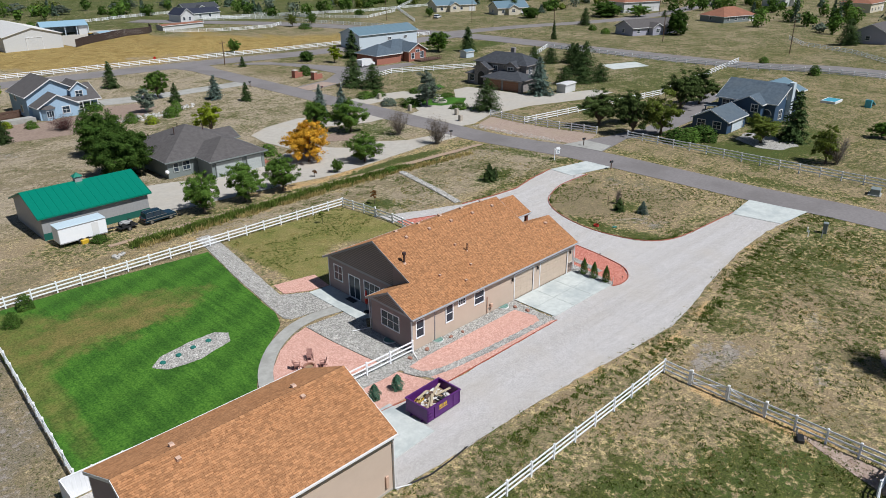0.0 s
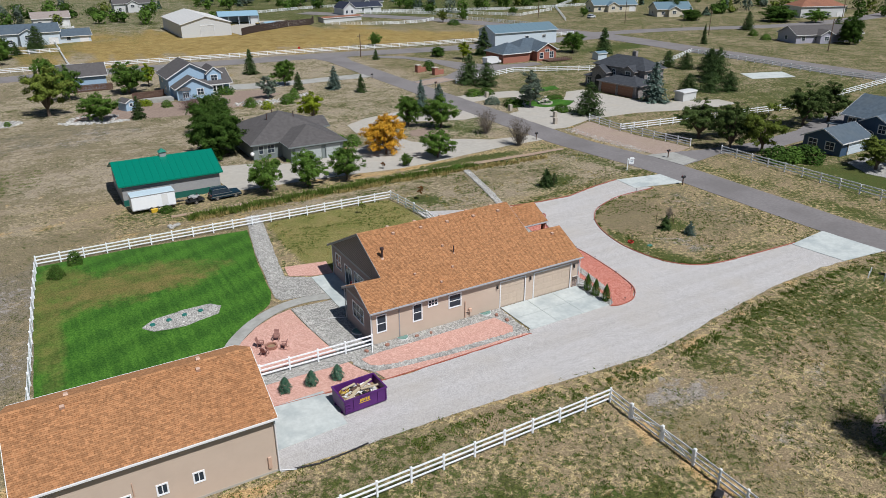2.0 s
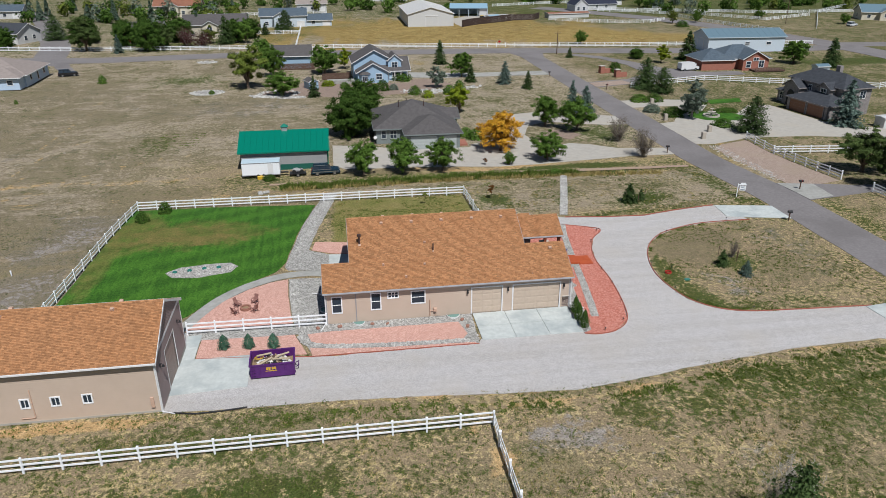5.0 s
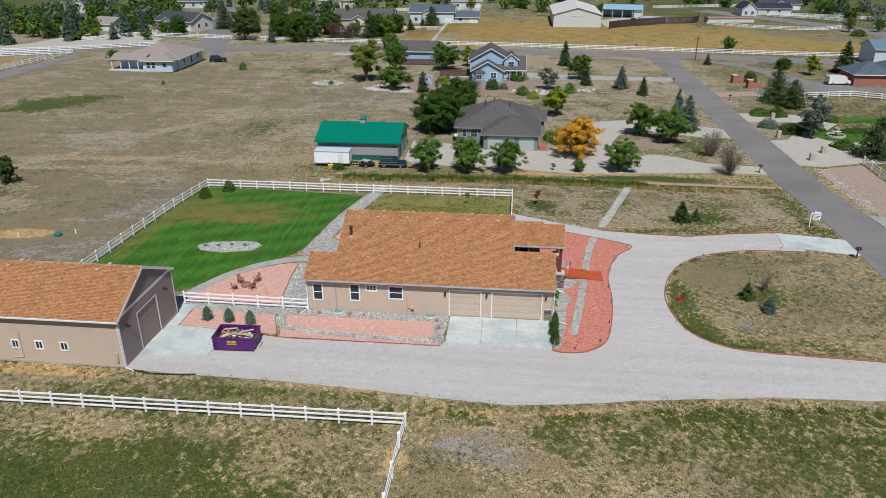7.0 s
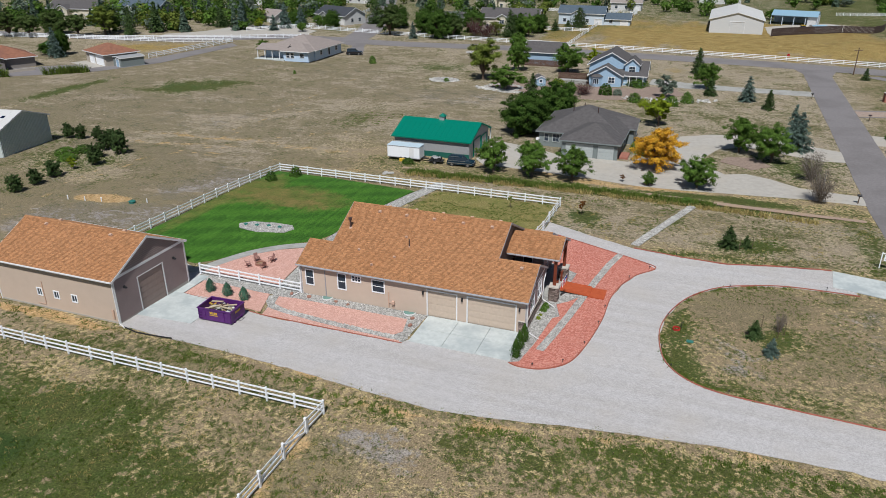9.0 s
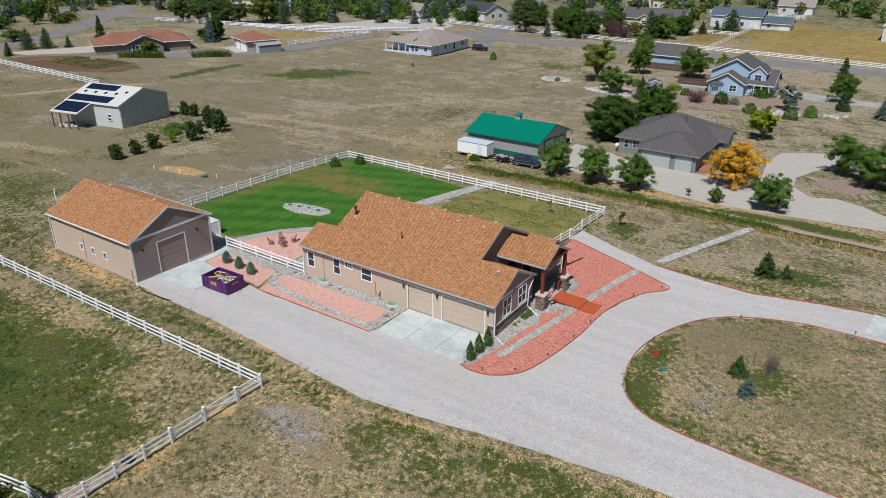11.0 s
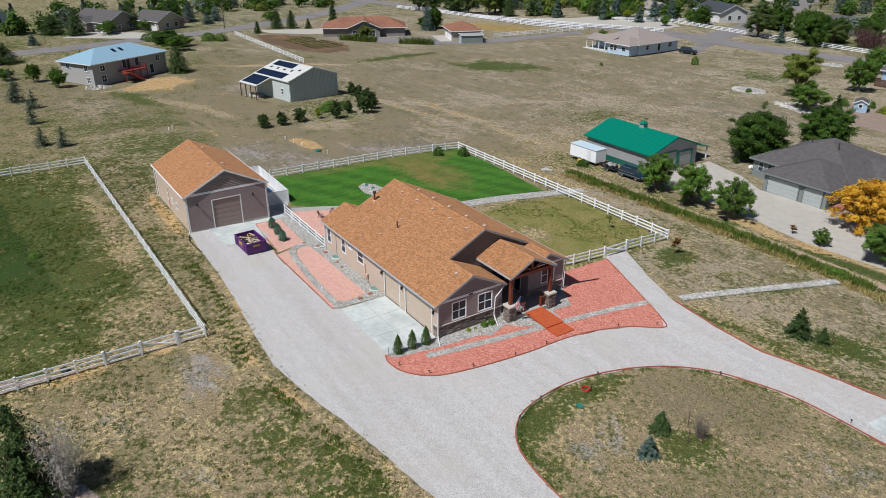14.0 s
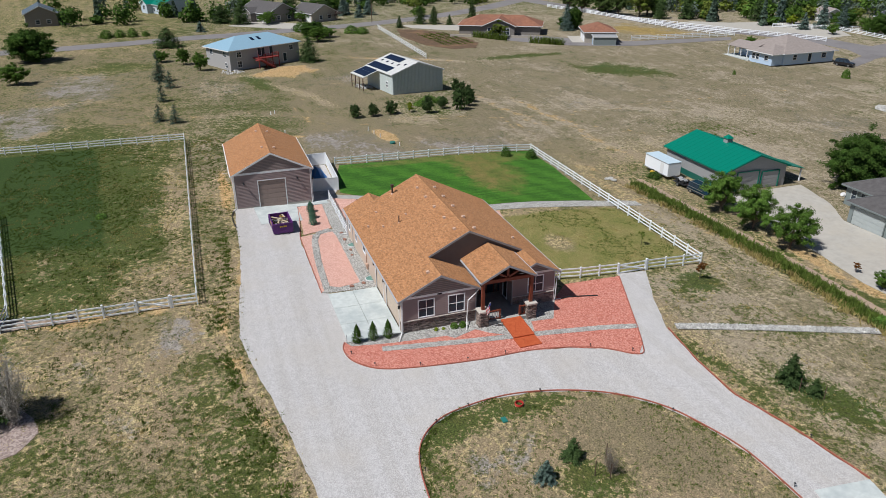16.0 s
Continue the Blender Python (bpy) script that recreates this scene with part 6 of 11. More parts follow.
# ---- trees and shrubs ----
def leaf_mesh(name, at, out, size, material, rng, slim=1.0):
    """Many small leaf clumps, each a bent four-cornered piece, facing roughly outwards."""
    n = len(at)
    a = out + rng.normal(0, 0.42, (n, 3))
    a /= np.linalg.norm(a, axis=1, keepdims=True) + 1e-9
    t = np.cross(a, rng.normal(0, 1, (n, 3)))
    t /= np.linalg.norm(t, axis=1, keepdims=True) + 1e-9
    s = np.cross(a, t)
    r = size * rng.uniform(0.6, 1.3, (n, 1))
    v = np.stack([at + t * r, at + s * r * slim + a * r * 0.25, at - t * r, at - s * r * slim + a * r * 0.25], 1).reshape(-1, 3)
    me = bpy.data.meshes.new(name)
    me.from_pydata(v.tolist(), [], np.arange(4 * n).reshape(-1, 4).tolist())
    me.materials.append(material)
    return me


def broad_tree(h, w, seed, material, clumps=92, leaves=84, leaf=0.17, bark=None, low=0.12, open_=0.0, trunk_r=0.035):
    """Trunk with limbs to its lobes; each lobe carries many ragged leaf clumps, with gaps between the lobes."""
    rng = np.random.default_rng(seed)
    leaf, leaves = leaf * 0.74, int(leaves * 1.9)
    mid = np.array([0, 0, h * (1 + low) / 2])
    rad = np.array([w / 2, w / 2, h * (1 - low) / 2])
    count = int(max(6, round(clumps / (7 + 5 * open_))))
    d = rng.normal(0, 1, (count, 3))
    d /= np.linalg.norm(d, axis=1, keepdims=True)
    d[0], d[1] = (0.1, 0.0, 1.0), (0.0, 0.0, 0.1)
    reach = rng.uniform(0.38, 0.7, count)[:, None]
    c = mid + d * rad * reach
    # the crown narrows towards its top
    c[:, :2] *= (1.1 - 0.4 * np.clip((c[:, 2] - mid[2]) / rad[2], -0.3, 1) ** 2)[:, None]
    # lower limbs spread wide and hang
    under = np.clip((mid[2] - c[:, 2]) / rad[2], 0, 1)
    c[:, :2] *= (1 + 0.45 * under)[:, None]
    c[:, 2] -= 0.05 * h
    size = w * rng.uniform(0.15, 0.24, count) * (1 - 0.2 * open_)
    size[1] = w * 0.33
    c[:, 2] = np.maximum(c[:, 2], h * low + 0.55 * size)
    each = np.maximum(3, (clumps * size ** 2 / (size ** 2).sum()).astype(int))
    at, out = [], []
    for k in range(count):
        for _ in range(each[k]):
            e = rng.normal(0, 1, 3)
            e /= np.linalg.norm(e)
            spot = c[k] + e * size[k] * rng.uniform(0.5, 1.05) * (1, 1, 0.85)
            m = int(leaves * rng.uniform(0.5, 1.4))
            q = rng.normal(0, 1, (m, 3))
            q /= np.linalg.norm(q, axis=1, keepdims=True)
            r = w * rng.uniform(0.045, 0.095)
            # a clump is a spray that hangs along its own direction
            spray = rng.uniform(-0.6, 1.0, (m, 1)) * (e * (1, 1, 0.4)) * r * 1.3
            at.append(spot + q * r * rng.uniform(0.3, 1.0, (m, 1)) * (1, 1, 0.75) + spray)
            out.append(q * 0.6 + e * 0.7 + (0, 0, 0.45))
    at = np.concatenate(at)
    at[:, 2] = np.maximum(at[:, 2], 0.04 * h)
    crown = leaf_mesh("crown", at, np.concatenate(out), leaf, material, rng, 0.75)
    b = Build()
    fork = Vector((rng.uniform(-0.1, 0.1), rng.uniform(-0.1, 0.1), h * max(low * 1.1, 0.12)))
    b.tube((0, 0, -0.15), fork, h * trunk_r, h * trunk_r * 0.75, 7)
    for k in range(count):
        p = Vector(c[k])
        q = fork.lerp(p, 0.5) + Vector((0, 0, h * 0.04))
        b.tube(fork, q, h * trunk_r * 0.45, h * trunk_r * 0.25, 5)
        b.tube(q, p, h * trunk_r * 0.25, h * trunk_r * 0.08, 5)
    return b.mesh("trunk", bark or M_BARK), crown


def cone_tree(h, w, seed, material, leaf=0.13, tiers=17, droop=0.25, low=0.05, dense=1.0, taper=0.72):
    """A conifer: whorls of drooping boughs that shorten towards the tip."""
    rng = np.random.default_rng(seed)
    at, out = [], []
    b = Build().tube((0, 0, -0.15), (0, 0, h * 0.95), h * 0.022, h * 0.004, 6)
    for k in range(tiers):
        u = k / (tiers - 1)
        z = h * (low + (0.97 - low) * u)
        reach = w / 2 * (1 - u) ** taper * (1 + 0.16 * math.sin(2.4 * k + seed)) + 0.03 * w
        for i in range(int((6 + 9 * (1 - u)) * dense)):
            a = rng.uniform(0, 2 * math.pi)
            r = reach * rng.uniform(0.72, 1.1)
            n = max(6, int(10 + 26 * r / (w / 2)))
            s = rng.uniform(0.12, 1.0, n)
            p = np.stack([np.cos(a) * r * s, np.sin(a) * r * s, z - droop * r * s ** 1.5 + rng.uniform(-0.04, 0.04) * h], 1)
            p += rng.normal(0, 0.045 * w * 0.6, (n, 3))
            at.append(p)
            out.append(np.stack([np.full(n, np.cos(a)) * 0.5, np.full(n, np.sin(a)) * 0.5, np.ones(n)], 1))
    return b.mesh("trunk", M_BARK), leaf_mesh("crown", np.concatenate(at), np.concatenate(out), leaf, material, rng, 0.55)


def twig_tree(h, w, seed, material):
    """A leafless or thin-leaved small tree: a fan of branches with fine twigs."""
    rng = np.random.default_rng(seed)
    b, at, out = Build(), [], []
    for k in range(16):
        a, e = rng.uniform(0, 6.28), rng.uniform(0.35, 1.3)
        tip = Vector((math.cos(a) * w / 2 * math.cos(e), math.sin(a) * w / 2 * math.cos(e), h * (0.35 + 0.62 * math.sin(e) * rng.uniform(0.8, 1.0))))
        b.tube((0, 0, 0), tip * 0.55, 0.03 * h * 0.5, 0.015 * h * 0.5, 5)
        b.tube(tip * 0.55, tip, 0.015 * h * 0.5, 0.004 * h, 5)
        n = 220
        s = rng.uniform(0.2, 1.05, n)[:, None]
        at.append(np.array(tip) * s + rng.normal(0, 0.075 * w, (n, 3)))
        out.append(rng.normal(0, 1, (n, 3)))
    return b.mesh("trunk", M_BARK_PALE), leaf_mesh("crown", np.concatenate(at), np.concatenate(out), 0.16, material, rng, 0.16)


def shrub(h, w, seed, material, leaf=0.09, n=900):
    rng = np.random.default_rng(seed)
    e = rng.normal(0, 1, (n, 3))
    e /= np.linalg.norm(e, axis=1, keepdims=True)
    e[:, 2] = np.abs(e[:, 2])
    r = 1 + 0.18 * np.sin(4 * np.arctan2(e[:, 1], e[:, 0]) + seed) * (1 - e[:, 2]) + rng.uniform(-0.25, 0.06, n)
    at = e * r[:, None] * (w / 2, w / 2, h * 0.95)
    at[:, 2] += 0.03
    b = Build()
    for k in range(5):
        a = 1.3 * k
        b.tube((0, 0, -0.05), (math.cos(a) * w * 0.25, math.sin(a) * w * 0.25, h * 0.55), 0.02, 0.008, 5)
    return b.mesh("stem_cluster", M_BARK), leaf_mesh("foliage", at, e + (0, 0, 0.3), leaf, material, rng, 0.8)


def column_bush(h, w, seed, material, point=1.7):
    """A narrow upright evergreen, pointed at the top."""
    rng = np.random.default_rng(seed)
    n = 2600
    u = rng.uniform(0, 1, n) ** 0.8
    a = rng.uniform(0, 6.283, n)
    r = w / 2 * np.clip(np.minimum((u + 0.14) * 3.4, 1) * (1 - u ** point), 0.03, 1) * (1 + 0.2 * np.sin(5 * a + 9 * u)) * rng.uniform(0.6, 1.12, n)
    at = np.stack([np.cos(a) * r, np.sin(a) * r, h * (0.04 + 0.96 * u)], 1)
    out = np.stack([np.cos(a), np.sin(a), np.full(n, 0.6)], 1)
    return Build().tube((0, 0, -0.1), (0, 0, h * 0.8), 0.05, 0.02, 6).mesh("trunk", M_BARK), leaf_mesh("foliage", at, out, 0.05, material, rng, 0.6)


# kind: nominal height, width, makers of its variants, name, label, category
KINDS = {
    "green": (6, 6, [broad_tree(6, 6, s, M_LEAF, 150, 84, 0.115, low=0.04, open_=-0.2) for s in (1, 2, 3)], "broadleaf_tree", "leafy green broadleaf tree on dry grass", "tree"),
    "dark": (6, 6, [broad_tree(6, 6, s, M_LEAF_DARK, 330, 74, 0.115, low=0.0, open_=-0.9) for s in (4, 5)], "broadleaf_tree", "dense dark green round-crowned tree", "tree"),
    "lime": (6, 6, [broad_tree(6, 5.6, 6, M_LEAF_LIME, 100, 90, 0.135)], "broadleaf_tree", "bright lime-green leafy garden tree", "tree"),
    "olive": (8, 7, [broad_tree(8, 7, s, M_LEAF_OLIVE, 110, 90, 0.145, low=0.1) for s in (7, 8)], "broadleaf_tree", "thin olive-green broadleaf tree", "tree"),
    "orange": (7.5, 7.5, [broad_tree(7.5, 7.5, 9, M_LEAF_ORANGE, 190, 80, 0.14, low=0.04, open_=-0.5)], "autumn_tree", "orange and yellow autumn tree beside the drive", "tree"),
    "silver": (6, 5, [broad_tree(6, 5, 10, M_LEAF_SILVER, 100, 84, 0.12, M_BARK_PALE, 0.1)], "broadleaf_tree", "silvery grey-green leafy tree", "tree"),
    "tall": (9, 7, [broad_tree(9, 7, s, M_LEAF_DUSK, 140, 90, 0.15, M_BARK, 0.1, -0.1) for s in (11, 12)], "broadleaf_tree", "tall open-crowned green tree", "tree"),
    "pine": (6, 5.5, [cone_tree(6.2, 5.8, s, M_NEEDLE, 0.15, 17, -0.06, 0.03, 1.4, 0.5) for s in (13, 14)], "pine_tree", "dense dark green pine tree", "tree"),
    "bushpine": (2.65, 3.2, [broad_tree(3, 2.7, s, M_NEEDLE, 130, 44, 0.1, low=0.0, open_=-0.9) for s in (15, 16)], "pine_tree", "small bushy dark green pine", "tree"),
    "fir": (5, 3, [cone_tree(5, 3, s, M_NEEDLE) for s in (17, 18)], "conifer_tree", "dark green conical conifer tree", "tree"),
    "thinfir": (5, 3, [cone_tree(5, 3.2, s, M_NEEDLE_DIM, 0.1, 12, 0.12, 0.06, 0.8) for s in (40, 41)], "conifer_tree", "thin grey-green young conifer in dry ground", "tree"),
    "spruce": (5, 3, [cone_tree(5, 3.1, s, M_NEEDLE_BLUE) for s in (19, 20)], "spruce_tree", "blue-grey conical spruce tree", "tree"),
    "twig": (5, 4.5, [twig_tree(5, 4.5, s, M_TWIG) for s in (21, 22)], "bare_tree", "bare grey twiggy tree", "tree"),
    "birch": (5, 4.5, [twig_tree(5, 4.5, 22, M_TWIG_PALE)], "bare_tree", "bare pale-barked tree", "tree"),
    "maroon": (4, 5, [twig_tree(3.6, 5, 23, M_TWIG_RED)], "maroon_shrub", "maroon twiggy shrub in mulch", "shrub"),
    "shrub": (1.5, 1.8, [shrub(1.5, 1.8, s, M_LEAF) for s in (24, 25)], "shrub", "rounded green shrub in dry ground", "shrub"),
    "darkshrub": (1.5, 1.8, [shrub(1.5, 1.8, s, M_LEAF_DARK) for s in (26, 27)], "shrub", "rounded dark green shrub in dry ground", "shrub"),
    "yellowshrub": (1.5, 1.8, [shrub(1.5, 1.8, 28, M_LEAF_LIME)], "shrub", "yellow-green shrub in a garden bed", "shrub"),
    "silvershrub": (1.5, 1.8, [shrub(1.5, 1.8, 29, M_LEAF_SILVER)], "shrub", "silvery rounded shrub in mulch", "shrub"),
    "column": (1.9, 1.0, [column_bush(1.9, 1.05, s, M_LEAF_DARK) for s in (30, 31)], "evergreen_bush", "narrow dark green evergreen bush beside the slab", "shrub"),
    "bluecolumn": (1.5, 1.0, [column_bush(1.5, 1.0, s, M_NEEDLE_TEAL, 2.6) for s in (32, 33)], "evergreen_bush", "small blue-green evergreen in pink gravel", "shrub"),
    "seedling": (2.3, 1.1, [broad_tree(2.3, 1.1, 34, M_SEEDLING, 34, 22, 0.085, low=0.3, trunk_r=0.012)], "sapling", "thin red-brown sapling in dry grass", "tree"),
    "greenling": (2.0, 0.9, [broad_tree(2.0, 0.9, 35, M_LEAF_OLIVE, 26, 18, 0.08, low=0.35, trunk_r=0.012)], "sapling", "thin green sapling in the rear yard", "tree"),
    "smallspruce": (1.9, 1.8, [cone_tree(1.9, 1.8, s, M_NEEDLE_BLUE, 0.085, 12, 0.1, 0.05) for s in (36, 37)], "spruce_tree", "young blue spruce in the dry island", "tree"),
    "smallfir": (1.9, 1.9, [cone_tree(1.9, 1.9, s, M_NEEDLE, 0.085, 12, 0.1, 0.05) for s in (38, 39)], "conifer_tree", "young dark green conifer in dry grass", "tree"),
}
COUNT = {}


def plant(kind, x, y, h, w, label="", group=""):
    h0, w0, variants, name, text, category = KINDS[kind]
    k = COUNT[kind] = COUNT.get(kind, -1) + 1
    stem, crown = variants[k % len(variants)]
    e = thing(name, label or text, category, (x, y, ground_z(x, y)), 0, group)
    e.matrix_basis = pose(x, y, ground_z(x, y), 0, 0, (k * 137.5) % 360) @ Matrix.Diagonal((w / w0, w / w0, h / h0, 1))
    part(stem.name.split(".")[0], stem, None, e)
    part(crown.name.split(".")[0], crown, None, e)
    return e


# beside the house
for x, y in ((58.9, 35.8), (58.85, 37.25), (58.95, 38.6)):
    plant("column", x, y, 1.95, 0.88, "", "evergreens beside the garage slab")
for x, y in ((26.5, 37.0), (28.65, 36.85), (30.8, 36.6)):
    plant("bluecolumn", x, y, 1.5, 0.95, "", "evergreens by the workshop")
for x, y, h, w, kind in ((59.2, 43.0, 0.4, 0.45, "yellowshrub"), (59.25, 43.7, 0.3, 0.4, "yellowshrub"), (59.3, 44.7, 0.6, 0.75, "shrub"), (59.35, 45.5, 0.6, 0.75, "shrub")):
    plant(kind, x, y, h, w, "low clipped shrub in grey rock")
plant("smallfir", 78.3, 46.6, 1.7, 1.7)
plant("smallspruce", 79.6, 43.9, 1.6, 1.55)
plant("twig", 80.4, 48.3, 2.2, 1.2, "thin bare sapling staked in the dry island")
plant("smallfir", 76.0, 67.4, 2.6, 2.4)
plant("smallfir", 77.9, 68.0, 1.5, 1.4)
plant("darkshrub", 12.3, 70.2, 1.5, 1.6)
plant("darkshrub", 14.4, 73.6, 1.6, 1.7)
plant("seedling", 58.0, 72.3, 2.4, 1.1)
plant("greenling", 48.6, 71.4, 2.0, 0.9)
plant("pine", 61.0, 7.6, 7.0, 4.2, "dark green pine with a bare side in dry grass")
plant("birch", 61.9, 9.4, 6.2, 3.2, "bare pale-barked tree against a dark pine")
sheet("garden_bed", wavy([(60.2, 9.6), (61.6, 10.6), (63.6, 11.4), (65.6, 10.2), (66.2, 8.0), (65.0, 5.6), (62.0, 5.0), (60.0, 6.6)], 0.6, 0.2), M_ROSE_BED, 0.04, "rose gravel ring under the pine in dry grass", "gravel bed")
plant("pine", 46.3, 2.6, 6.2, 4.2, "dark green pine beside the pasture fence")
plant("shrub", 20.5, 12.0, 0.5, 1.4, "low green weed clump in the pasture")

